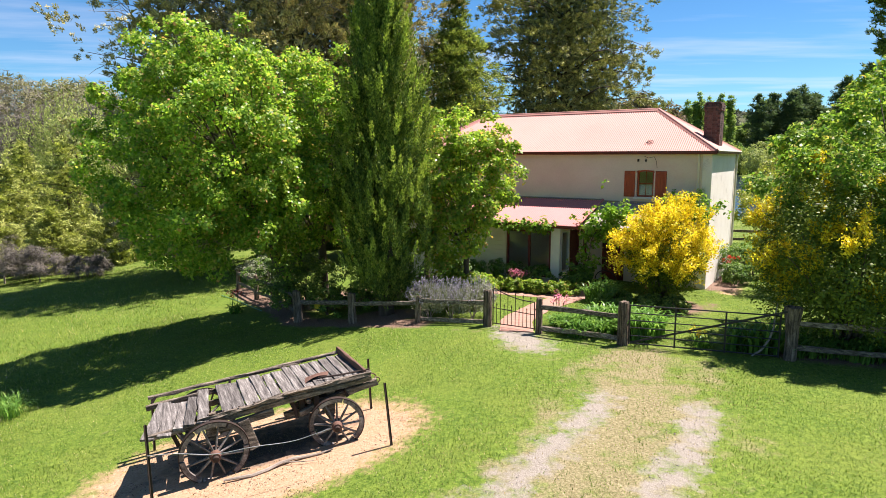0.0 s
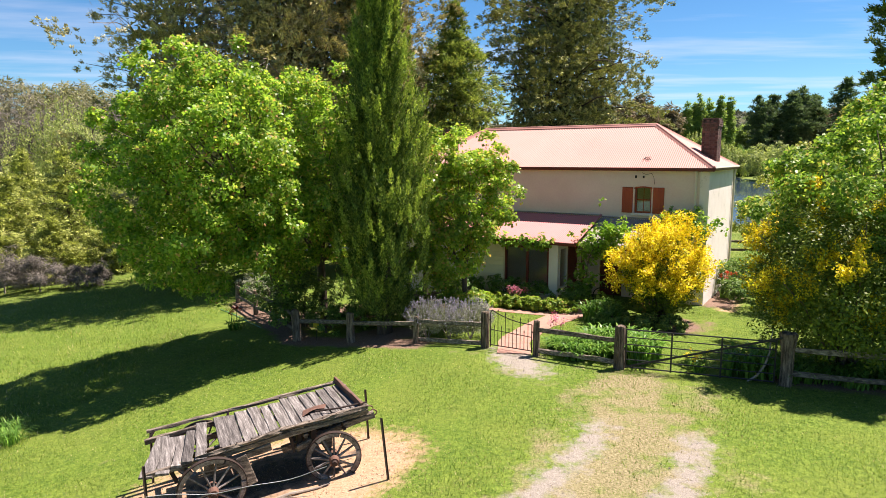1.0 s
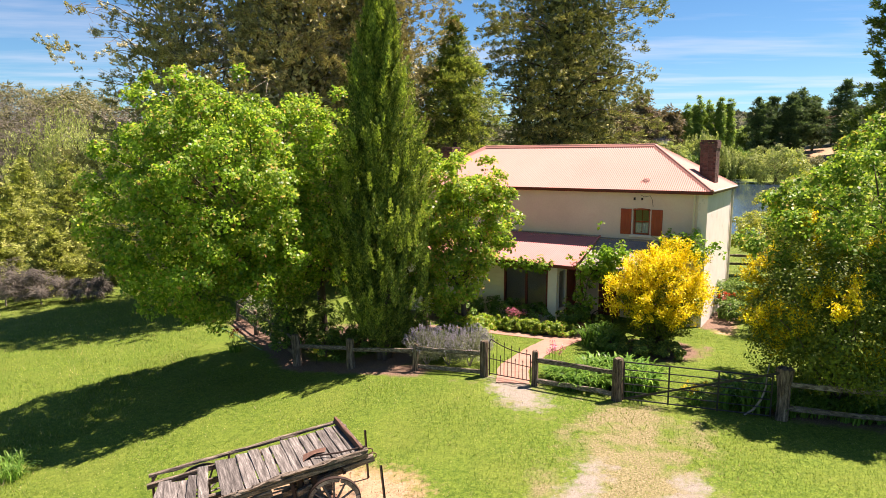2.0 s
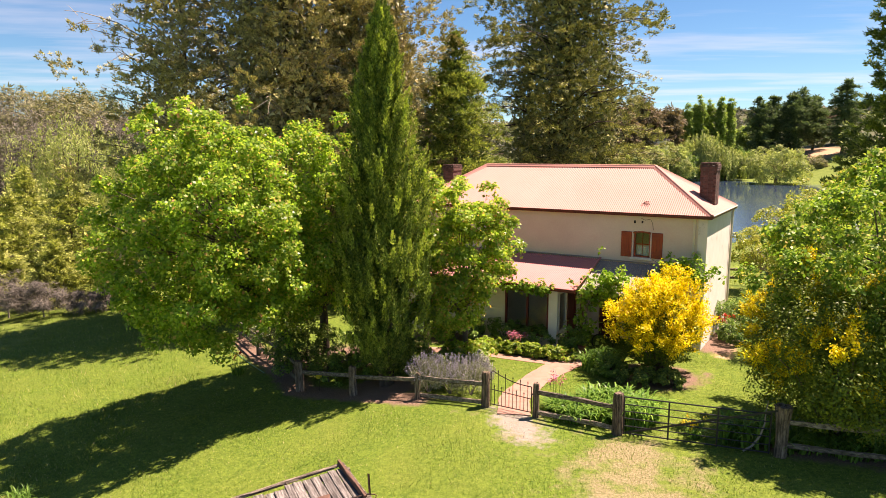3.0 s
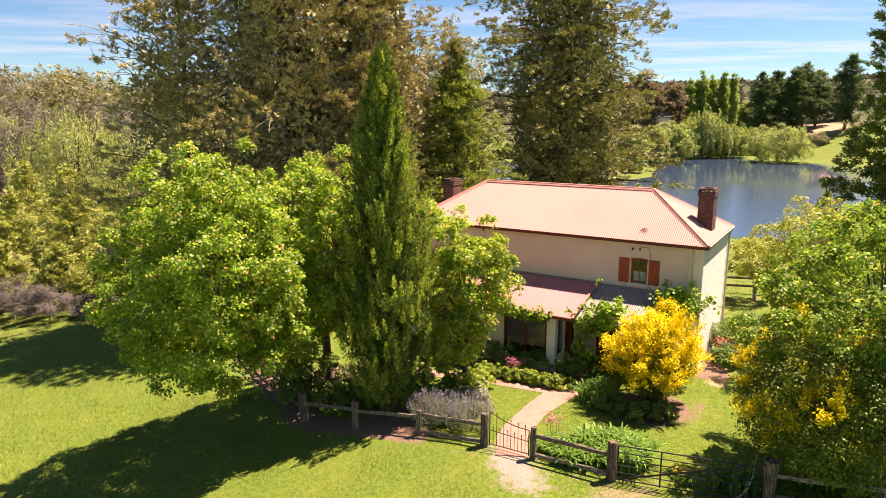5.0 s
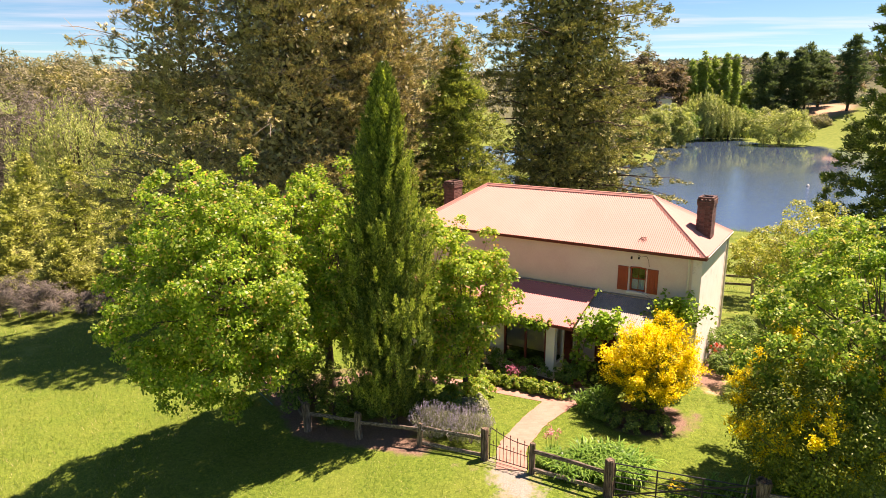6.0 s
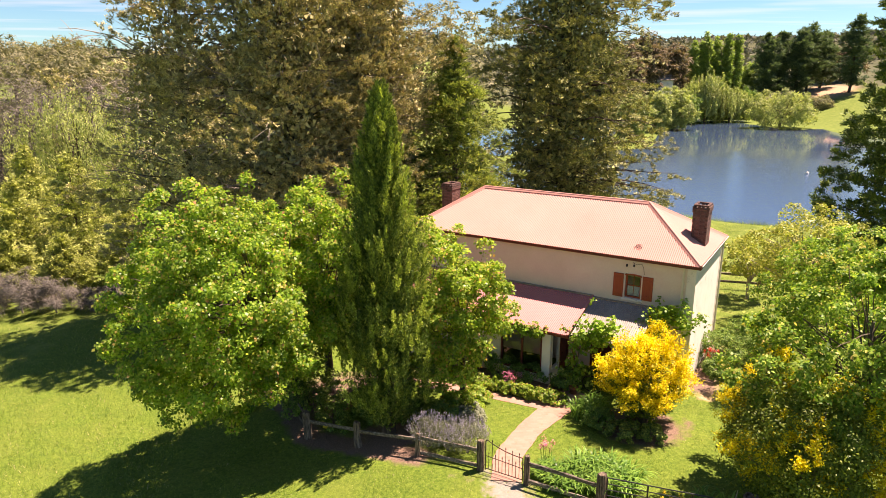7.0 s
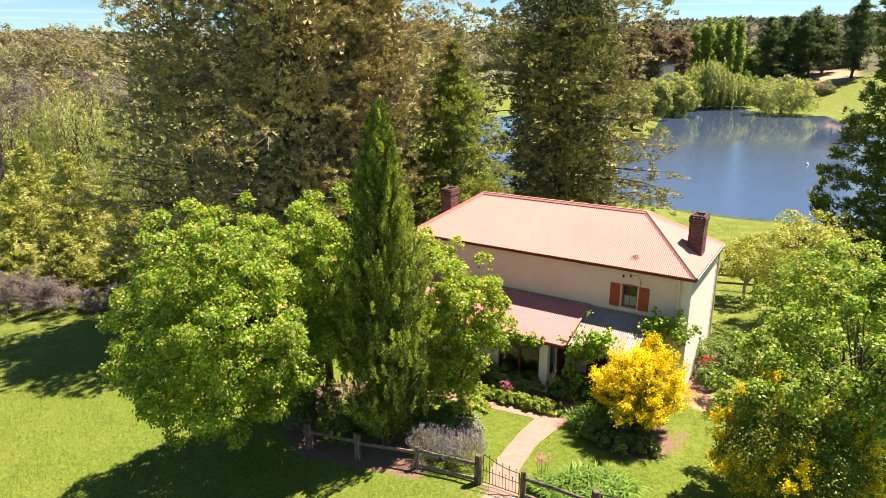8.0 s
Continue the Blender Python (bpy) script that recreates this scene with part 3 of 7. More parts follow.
def rosette_leaves(rng, centers, radii, per, size, out_c, m=7, up=0.55):
    """Leaves in small rosettes that face out and up from each clump: feet, axes, faces and lengths."""
    k = max(3, per // m)
    c, r = np.repeat(centers, k, 0), np.repeat(radii, k)[:, None]
    away = np.repeat(unit(centers - out_c), k, 0)
    d = unit(rng.normal(size=c.shape) + away * 0.6 + np.array((0, 0, 0.45)))
    pos = c + d * r * (0.45 + 0.6 * rng.random((len(c), 1)) ** 0.6) * np.array((1, 1, 0.8))
    w = unit(d * 0.5 + away * 0.2 + np.array((0, 0, up)) + 0.45 * rng.normal(size=c.shape))
    e1 = unit(np.cross(w, rng.normal(size=w.shape)))
    e2 = np.cross(w, e1)
    a = np.tile(np.arange(m) * 2 * np.pi / m, len(c)) + rng.normal(0, 0.3, len(c) * m)
    w, e1, e2 = np.repeat(w, m, 0), np.repeat(e1, m, 0), np.repeat(e2, m, 0)
    rad = e1 * np.cos(a)[:, None] + e2 * np.sin(a)[:, None]
    p = np.repeat(pos, m, 0) + rad * size * rng.uniform(0.1, 0.7, (len(a), 1)) + w * rng.normal(0, 0.35, (len(a), 1)) * size
    axis = rad + w * rng.uniform(-0.6, 0.25, (len(a), 1))
    return p, axis, w + 0.45 * rng.normal(size=w.shape), size * rng.uniform(0.55, 1.25, len(a))


def bough_blades(rng, o, d, L, m, k, wide=0.3, lift=0.25, droop=0.15, thick=0.06, tuft=0.1):
    """Feathered boughs from o along d: feet, axes and faces of their narrow blades."""
    s = unit(np.cross(d, np.array((0, 0, 1.0))))
    n = np.cross(s, d)
    B = len(o)
    q = rng.uniform(0.08, 1.0, (B, m, 1))
    u = rng.normal(size=(B, m, 1)) * wide * (1.08 - q) ** 0.6
    Lx, dd, ss, nn = L[:, None, None], d[:, None, :], s[:, None, :], n[:, None, :]
    P = o[:, None, :] + dd * q * Lx + ss * u * Lx + nn * rng.normal(0, thick, (B, m, 1)) * Lx - np.array((0, 0, 1)) * (droop * q * q + 0.5 * u * u) * Lx
    W = unit(dd * 0.8 + ss * np.sign(u) * 0.75 * rng.random((B, m, 1)) + nn * lift * rng.random((B, m, 1)))
    P, W, N = P.reshape(-1, 3), W.reshape(-1, 3), np.broadcast_to(nn, (B, m, 3)).reshape(-1, 3)
    P, W, N = np.repeat(P, k, 0), np.repeat(W, k, 0), np.repeat(N, k, 0)
    off = unit(rng.normal(size=P.shape)) * rng.random((len(P), 1)) ** 0.5
    far = off * tuft * np.array((1, 1, 0.75)) + W * tuft * 1.6 * rng.random((len(P), 1))
    return P + far, W * 0.9 + off * 0.7 + rng.normal(0, 0.25, P.shape), N * 0.5 + off * 0.9 + np.array((0, 0, 0.35)) + rng.normal(0, 0.3, P.shape)


def evergreen(name, label, foot, h, r, prof, mat, seed, count, L=(1.2, 2.0), rise=0.4, m=16, k=12, blade=0.2, width=0.5, wide=0.3, droop=0.15, thick=0.06, tuft=0.1, lift=0.25, trunk=0.35, limbs=120, dead=0, group="", bark="bark", lumps=0.2, top=0.99, lean=(0, 0), inner=0.2, stray=0.3, core=0, coarse=0.30, cat="tree"):
    """An evergreen of single feathered boughs that fill an uneven outline; prof: (height share, radius share) pairs."""
    rng = np.random.default_rng(seed)
    t = thing(name, label, cat, Matrix.Translation(foot), group)
    fz, fr = np.array(prof, float).T
    zz = np.linspace(fz[0], top, 400)
    wgt = np.interp(zz, fz, fr) + 0.08
    z = np.interp(rng.random(count), np.cumsum(wgt) / wgt.sum(), zz)
    az = (np.arange(count) * 2.399963 + rng.normal(0, 0.4, count)) % 6.2832
    ph = rng.uniform(0, 6.3, 3)
    lump = 1 + lumps * (0.6 * np.sin(2 * az + ph[0] + 9 * z) + 0.5 * np.sin(4 * az + ph[1] - 17 * z) + 0.4 * np.sin(23 * z + ph[2]))
    R = np.interp(z, fz, fr) * r * lump * np.where(rng.random(count) < inner, rng.uniform(0.35, 0.75, count), rng.uniform(0.8, 1.08, count))
    out = np.stack([np.cos(az), np.sin(az), np.zeros(count)], 1)
    spine = np.stack([lean[0] * z * z, lean[1] * z * z, z * h], 1)
    tip = spine + out * R[:, None]
    d = unit(out + np.array((0, 0, 1)) * (rise * rng.uniform(0.2, 1.8, (count, 1)) + 0.9 * np.maximum(z - 0.8, 0)[:, None]) + rng.normal(0, stray, (count, 3)))
    ln = np.minimum(rng.uniform(*L, count), 0.35 + R * 1.1)
    o = tip - d * ln[:, None]
    g = Geo()
    zs = np.linspace(0, 1, 8)
    g.tube([np.array((0, 0, -0.5))] + [np.array((lean[0] * q * q, lean[1] * q * q, q * h * 0.97)) + np.append(rng.normal(0, 0.06, 2), 0) for q in zs], [trunk * 1.3] + [trunk * (1.05 - q) for q in zs], 8)
    twigs = Geo()
    for i in rng.permutation(count)[:limbs]:
        s0 = spine[i] - np.array((0, 0, max(0.3, R[i] * rise * 0.8)))
        limb(twigs, s0, o[i] + d[i] * ln[i] * 0.7, max(0.03, trunk * 0.25 * (1.1 - z[i])), 0.012, rng, 0.13, 6, 4)
    part("trunk", g, MAT[bark], t)
    part("limb", twigs, MAT[bark], t)["kind"] = "stuff"
    if dead:
        bare = Geo()
        for i in rng.permutation(count)[:dead]:
            s0 = spine[i] + out[i] * R[i] * 0.3 - np.array((0, 0, R[i] * 0.1))
            e = spine[i] + out[i] * R[i] * rng.uniform(0.85, 1.12) + np.array((0, 0, R[i] * rng.uniform(-0.1, 0.3)))
            limb(bare, s0, e, 0.04, 0.01, rng, 0.14, 6, 4)
            for _ in range(5):
                a = s0 + (e - s0) * rng.uniform(0.45, 0.95)
                limb(bare, a, a + rng.normal(0, 0.55, 3) + (e - s0) * 0.1, 0.018, 0.006, rng, 0.05, 3, 3)
        part("dead_wood", bare, MAT["dead_wood"], t, "bleached bare branches")["kind"] = "stuff"
    P, A, N = bough_blades(rng, o, d, ln, m, k, wide, lift, droop, thick, tuft)
    bl = blade * rng.uniform(0.6, 1.35, len(P))
    if core:
        # coarse old foliage close round the trunk
        zc = np.interp(rng.random(core), np.cumsum(wgt) / wgt.sum(), zz)
        ac, rc = rng.uniform(0, 6.2832, core), np.interp(zc, fz, fr) * r * 0.54 * np.sqrt(rng.random(core))
        Q = np.stack([rc * np.cos(ac) + lean[0] * zc * zc, rc * np.sin(ac) + lean[1] * zc * zc, zc * h - rc * rise * 0.4], 1)
        P, A, N = np.concatenate([P, Q]), np.concatenate([A, rng.normal(size=Q.shape)]), np.concatenate([N, rng.normal(size=Q.shape)])
        bl = np.concatenate([bl, coarse * rng.uniform(0.6, 1.4, core)])
    part("crown", blade_mesh("crown", P, A, N, bl, bl * width), MAT[mat], t)
    return t


def weeping_willow(label, foot, h, r, seed, strands=330, blades=56, leaf=0.25, group="gully willows"):
    """A willow whose leaves hang in long strands from arched limbs."""
    rng = np.random.default_rng(seed)
    t = thing("willow", label, "tree", Matrix.Translation(foot), group)
    d = fib_sphere(strands * 2)
    d = unit(d[d[:, 2] > -0.15] + rng.normal(0, 0.06, (int((d[:, 2] > -0.15).sum()), 3)))
    ph = rng.uniform(0, 6.3, 2)
    az = np.arctan2(d[:, 1], d[:, 0])
    f = (1 + 0.16 * np.sin(3 * az + ph[0] + 4 * d[:, 2]) + 0.12 * np.sin(6 * az + ph[1])) * rng.uniform(0.7, 1.05, len(d))
    o = np.array((0, 0, h * 0.55)) + d * np.array((r, r, h * 0.42)) * f[:, None]
    g = Geo()
    g.tube([(0, 0, -0.4), (0.1, 0, h * 0.2), (0, 0.1, h * 0.5)], [0.45, 0.36, 0.2], 8)
    twigs = Geo()
    for q in o[rng.permutation(len(o))[:34]]:
        limb(twigs, (0, 0, h * 0.3), q, 0.14, 0.02, rng, 0.12, 5, 4)
    part("trunk", g, MAT["bark"], t)
    part("limb", twigs, MAT["bark"], t)["kind"] = "stuff"
    ln = np.minimum(rng.uniform(0.18, 0.5, len(o)) * h, o[:, 2] * 0.92)
    a = rng.random((len(o), blades, 1))
    out = np.concatenate([d[:, :2], np.zeros((len(d), 1))], 1)
    P = (o[:, None] + out[:, None] * 0.10 * r * np.sin(a * 2.2) - np.array((0, 0, 1)) * a * ln[:, None, None] + rng.normal(0, 0.13, (len(o), blades, 3))).reshape(-1, 3)
    A = np.array((0, 0, -1.0)) + rng.normal(0, 0.45, P.shape)
    N = np.repeat(d, blades, 0) + np.array((0, 0, 0.5)) + rng.normal(0, 0.4, P.shape)
    bl = leaf * rng.uniform(0.6, 1.3, len(P))
    part("crown", blade_mesh("crown", P, A, N, bl, bl * 0.4), MAT["leaf_willow"], t)
    return t


def broadleaf(name, label, at, crown, radii, clumps, per, leaf, mat, seed, trunk=0.16, bark="bark", low=-0.95, group="", limbs=26, aspect=0.75, rc=0.16, shell=0.55, lumps=0.22, fork=0.35, flat=0.75, cat="tree", shell_up=0.55, trim=None, tri=False, rosette=False):
    """A broad-leaved tree or bush: stem with limbs to the clumps, and a crown of single leaves. crown: its middle above the foot."""
    rng = np.random.default_rng(seed)
    t = thing(name, label, cat, Matrix.Translation(at), group)
    c = np.array(crown, float)
    cc = billow_centers(rng, clumps, c, radii, low, lumps) if rosette else crown_centers(rng, clumps, c, radii, shell, low, lumps)
    if trim:
        cc = cc[trim(cc[:, 0], cc[:, 1], cc[:, 2])]
    g = Geo()
    top = np.array((c[0] * 0.8, c[1] * 0.8, c[2] * 1.05))
    stem = [np.array((0, 0, -0.3)), np.array((0, 0, 0.05)), top * fork + rng.normal(0, 0.03, 3), top * (fork + 1) / 2 + rng.normal(0, 0.06, 3), top]
    g.tube(stem, [trunk * 1.5, trunk * 1.2, trunk, trunk * 0.6, trunk * 0.2], 8)
    twigs = Geo()
    for q in cc[rng.permutation(len(cc))[:limbs]]:
        k = rng.uniform(fork, 0.95)
        s = top * k
        limb(twigs, s, s + (q - s) * 0.95, trunk * 0.42 * (1.25 - k), trunk * 0.06, rng, 0.06)
    smooth(part("trunk", g, MAT[bark], t))
    part("limb", twigs, MAT[bark], t)["kind"] = "stuff"
    rad = rc * float(np.mean(radii)) * rng.uniform(0.7, 1.35, len(cc))
    p, ax, nr, ln = rosette_leaves(rng, cc, rad, per, leaf, c, up=shell_up) if rosette else clump_leaves(rng, cc, rad, per, leaf, flat, shell_up, c)
    part("crown", blade_mesh("crown", p, ax, nr, ln * 1.25, ln * aspect) if tri else leaf_mesh("crown", p, ax, nr, ln, ln * aspect), MAT[mat], t)
    return t


# ---- ground and lake ----
LAKE_Z = -0.7
SHORE = np.array([(33, 51.5), (25, 54.5), (17, 62), (6, 66), (-4, 75), (6, 95), (27, 108), (39, 119), (50, 150), (66, 178), (79, 188), (89, 190), (80, 170), (88, 157), (90, 142), (98, 110), (100, 70), (62, 50), (45, 47.5)], float)


def shore_distance(x, y):
    """Metres to the lake's edge, minus inside."""
    best = np.full(x.shape, 1e9)
    inside = np.zeros(x.shape, bool)
    for (ax, ay), (bx, by) in zip(SHORE, np.roll(SHORE, -1, 0)):
        dx, dy = bx - ax, by - ay
        t = np.clip(((x - ax) * dx + (y - ay) * dy) / (dx * dx + dy * dy), 0, 1)
        best = np.minimum(best, np.hypot(x - ax - t * dx, y - ay - t * dy))
        cross = (ay > y) != (by > y)
        inside ^= cross & (x < (bx - ax) * (y - ay) / (by - ay + 1e-12) + ax)
    return np.where(inside, -best, best)


def ease(a, b, x):
    t = np.clip((x - a) / (b - a), 0, 1)
    return t * t * (3 - 2 * t)


def wave(x, y, s):
    return np.sin(x / s + 1.3) * np.cos(y / s * 1.17 + 0.4) + 0.5 * np.sin(x / s * 2.3 - y / s * 1.9) + 0.25 * np.sin(x / s * 4.1 + y / s * 3.7 + 2)


def height(x, y):
    x, y = np.asarray(x, float), np.asarray(y, float)
    z = -0.1 * np.logaddexp(0, (1 - x) * 2.5) / 2.5
    z = np.maximum(z, -3.4 + 0.0 * x)
    z = z - 0.02 * np.clip(y - 17, 0, 60)
    z = z + 0.02 * wave(x, y, 1.7) * ease(3, 9, y)
    sh = shore_distance(x, y)
    left = 0.26 * np.logaddexp(0, ((-0.5 * x + 0.87 * y) - 74) / 8) * 8 * ease(8, -25, x)
    left = 16 * np.tanh(left / 16)
    far = ease(0, 60, sh) * (0.05 * np.clip(y - 150, 0, 170) + 0.115 * np.clip(x - (74 + 0.1 * (y - 120)), 0, 120) * ease(60, 110, y))
    r = np.hypot(x, y)
    hills = ease(330, 900, r) * ease(-50, 200, y) * (44 + 5 * wave(x, y, 170) + 2 * wave(x, y, 60) + 0.05 * np.clip(x - 100, -300, 900))
    z = z + left + far * (1 - ease(330, 700, r)) + hills
    bank = LAKE_Z + 0.35 * ease(0, 3, sh) + 0.03 * np.clip(sh, 0, 12)
    z = np.where((sh < 12) & (sh > 0), z + (np.maximum(z, bank) - z) * (1 - ease(6, 12, sh)), z)
    return np.where(sh <= 0, LAKE_Z - 0.05 - np.minimum(2.0, 0.14 * -sh), z)


def gz(x, y):
    return float(height(np.array([x]), np.array([y]))[0])


def band(points, x, y):
    """Metres from a line of points."""
    best = np.full(x.shape, 1e9)
    for (ax, ay), (bx, by) in zip(points[:-1], points[1:]):
        dx, dy = bx - ax, by - ay
        t = np.clip(((x - ax) * dx + (y - ay) * dy) / (dx * dx + dy * dy), 0, 1)
        best = np.minimum(best, np.hypot(x - ax - t * dx, y - ay - t * dy))
    return best


FENCE = [(9.9, 13.45), (7.82, 13.95), (4.4, 15.1), (2.52, 16.2), (1.25, 16.9), (-0.73, 17.95), (-2.75, 18.85), (-4.6, 19.75), (-6.0, 22.5), (-7.35, 24.6), (-9.0, 27.5)]
CART = (-3.2, 10.58)
TRACKS = ([(0.4, 4.5), (2.0, 6.6), (2.92, 8.06), (3.54, 9.03), (4.2, 10.0), (4.7, 11.1)], [(-2.0, 4.5), (-0.5, 6.6), (0.75, 8.2), (1.53, 9.2), (2.43, 10.6), (3.1, 11.7)])
DRIVE = [(-0.8, 4.5), (0.8, 6.6), (2.1, 8.6), (3.4, 10.6), (4.0, 12.2), (4.4, 13.9)]


def masks(x, y):
    ca, sa = math.cos(radians(25.5)), math.sin(radians(25.5))
    lx, ly = (x - CART[0]) * ca + (y - CART[1]) * sa, -(x - CART[0]) * sa + (y - CART[1]) * ca
    e = np.hypot((lx + 0.0) / 2.75, (ly + 0.4) / 1.7)
    out = {"soil": np.clip(1.5 - e, 0, 1) * (e < 1.5) + np.clip(1.5 - np.hypot((x - 131) / 10, (y - 222) / 6), 0, 1) * 0.9}
    out["soil"] = np.maximum(out["soil"], np.clip(0.72 - band([(9.9, 21.6), (10.6, 22.9)], x, y) / 1.2, 0, 0.55))
    tr = np.minimum(band(TRACKS[0], x, y), band(TRACKS[1], x, y))
    gate = np.hypot((x - 2.05 - 0.25 * (15.5 - y)) / 0.62, (y - 15.75) / 1.2)
    out["gravel"] = np.maximum(np.clip(0.85 - tr / 0.95, 0, 1), np.clip(1.15 - 0.62 * gate, 0, 0.95))
    dr = band(DRIVE, x, y)
    out["dry"] = np.maximum(np.clip(0.77 - dr / 3.6, 0, 1), np.clip(0.55 - gate / 6, 0, 1) * 0.8)
    # oval on the cart's footprint: dry litter, and shade put into the ground colour
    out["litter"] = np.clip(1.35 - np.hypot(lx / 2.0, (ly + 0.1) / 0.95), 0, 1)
    fl = band(FENCE[5:], x, y)
    bed = np.clip(0.95 - fl / 1.1, 0, 1)
    bed = np.maximum(bed, np.clip(1.3 - np.hypot((x - 6.8) / 1.7, (y - 19.5) / 1.6), 0, 1))
    bed = np.maximum(bed, np.clip(0.9 - band([(10.0, 22.6), (12.2, 26.2)], x, y) / 1.5, 0, 1))
    bed = np.maximum(bed, np.clip(0.95 - band([(4.2, 22.4), (-1.5, 26.0)], x, y) / 2.3, 0, 1))
    bed = np.maximum(bed, np.clip(1.3 - np.hypot((x + 1.8) / 1.6, (y - 19.3) / 1.2), 0, 1))
    bed = np.maximum(bed, np.clip(1.3 - np.hypot((x + 4.0) / 3.5, (y - 23.0) / 2.6), 0, 1) * 0.8)
    bed = np.maximum(bed, np.clip(0.9 - band([(8.2, 14.4), (11.5, 13.6)], x, y) / 1.4, 0, 1))
    bed = np.maximum(bed, np.clip(0.56 - band([(8.1, 19.0), (8.6, 19.8)], x, y) / 1.4, 0, 1))
    out["mulch"] = bed
    out["meadow"] = np.clip(ease(24, 34, y) * ease(10, 14, x) + ease(36, 46, y) + ease(-18, -24, x), 0, 1)
    out["forest"] = np.maximum(ease(300, 420, np.hypot(x, y)), ease(200, 235, y) * ease(10, 30, x) * 0.9)
    return out


def stretch_axis(lo, hi, step, far_lo, far_hi, grow=1.13):
    mid = np.arange(lo, hi, step)
    up, s = [mid[-1]], step
    while up[-1] < far_hi:
        s *= grow
        up.append(up[-1] + min(s, 60))
    down, s = [mid[0]], step
    while down[-1] > far_lo:
        s *= grow
        down.append(down[-1] - min(s, 60))
    return np.array(down[:0:-1] + mid.tolist() + up[1:])


gxs, gys = stretch_axis(-13, 13, 0.22, -1500, 2000), stretch_axis(2, 27, 0.22, -600, 2200)
GX, GY = np.meshgrid(gxs, gys)
gv = np.stack([GX.ravel(), GY.ravel(), height(GX.ravel(), GY.ravel())], 1)
gi = np.arange(len(gv)).reshape(GX.shape)
gq = np.stack([gi[:-1, :-1], gi[:-1, 1:], gi[1:, 1:], gi[1:, :-1]], -1).reshape(-1, 4)
gme = quads_mesh("ground", gv, gq)
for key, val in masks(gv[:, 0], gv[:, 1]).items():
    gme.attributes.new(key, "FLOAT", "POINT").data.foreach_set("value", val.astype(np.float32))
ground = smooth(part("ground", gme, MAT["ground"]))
tagged(ground, "mown green lawn with straw patches, running out to meadow and wooded hills", "ground", kind="structure")

water = part("water", quads_mesh("water", np.array([(-12, 40, LAKE_Z), (112, 40, LAKE_Z), (112, 196, LAKE_Z), (-12, 196, LAKE_Z)], float), np.array([[0, 1, 2, 3]])), MAT["water"])
tagged(water, "rippled blue lake water with reflected sky and willows", "lake", kind="structure")


def strip(points, widths, lift=0.02, depth=0.1):
    """A paved strip that follows the ground, with its side faces."""
    pts = np.array(points, float)
    t = np.linspace(0, len(pts) - 1, 12 * (len(pts) - 1) + 1)
    px, py = np.interp(t, range(len(pts)), pts[:, 0]), np.interp(t, range(len(pts)), pts[:, 1])
    w = np.interp(t, range(len(pts)), widths)
    for _ in range(6):
        px[1:-1], py[1:-1] = (px[:-2] + px[1:-1] * 2 + px[2:]) / 4, (py[:-2] + py[1:-1] * 2 + py[2:]) / 4
    dx, dy = np.gradient(px), np.gradient(py)
    ln = np.hypot(dx, dy)
    nx, ny = -dy / ln, dx / ln
    rows = []
    for i in range(len(t)):
        a, b = (px[i] + nx[i] * w[i] / 2 + RNG.normal(0, 0.015), py[i] + ny[i] * w[i] / 2), (px[i] - nx[i] * w[i] / 2 + RNG.normal(0, 0.015), py[i] - ny[i] * w[i] / 2)
        za, zb = gz(*a) + lift, gz(*b) + lift
        rows.append(np.array([(*a, za - depth), (*a, za), (px[i], py[i], max(za, zb) + 0.008), (*b, zb), (*b, zb - depth)]))
    return Geo().rings(rows)


garden_path = thing("garden_path", "pinkish brick garden path from the gate to the porch", "path", kind="structure")
part("paving", strip([(1.95, 16.35), (2.1, 17.6), (3.0, 19.3), (4.1, 20.7), (5.3, 21.9)], [0.9, 0.85, 0.85, 1.05, 1.3]), MAT["paving"], garden_path)
part("side_paving", strip([(3.9, 20.85), (2.6, 21.55), (1.3, 22.2), (-0.9, 23.3), (-3.2, 24.3)], [0.5, 0.55, 0.55, 0.6, 0.6], 0.012), MAT["paving"], garden_path)

# ---- house ----
HOUSE = pose(9.465, 22.247, 0, rz=-32.43)
EAVE, RISE, LEN, DEEP, HIP_R, HIP_L = 4.80, 1.66, 12.88, 5.54, 2.72, 2.40
house = thing("house", "two-storey cream rendered farmhouse with faded red corrugated hipped roof", "house", HOUSE)
WX0, WX1, WY0, WY1, BASE = -12.70, -0.14, 0.12, 5.40, -1.3


def wall_with_holes(lo, hi, holes, axis=0):
    """The blocks of a thick wall between two corners, cut by holes (a0, a1, z0, z1) along its run."""
    blocks = []
    o = 1 - axis
    cuts = sorted({lo[axis], hi[axis], *(h[0] for h in holes), *(h[1] for h in holes)})
    for a, b in zip(cuts[:-1], cuts[1:]):
        spans = [(lo[2], hi[2])]
        for h in holes:
            if h[0] <= a + 1e-6 and h[1] >= b - 1e-6:
                spans = [s for z0, z1 in spans for s in ((z0, min(z1, h[2])), (max(z0, h[3]), z1)) if s[1] - s[0] > 1e-4]
        for z0, z1 in spans:
            p, q = [0, 0, z0], [0, 0, z1]
            p[axis], q[axis], p[o], q[o] = a, b, lo[o], hi[o]
            blocks.append(Geo().box(p, q, 0.0005))
    return blocks


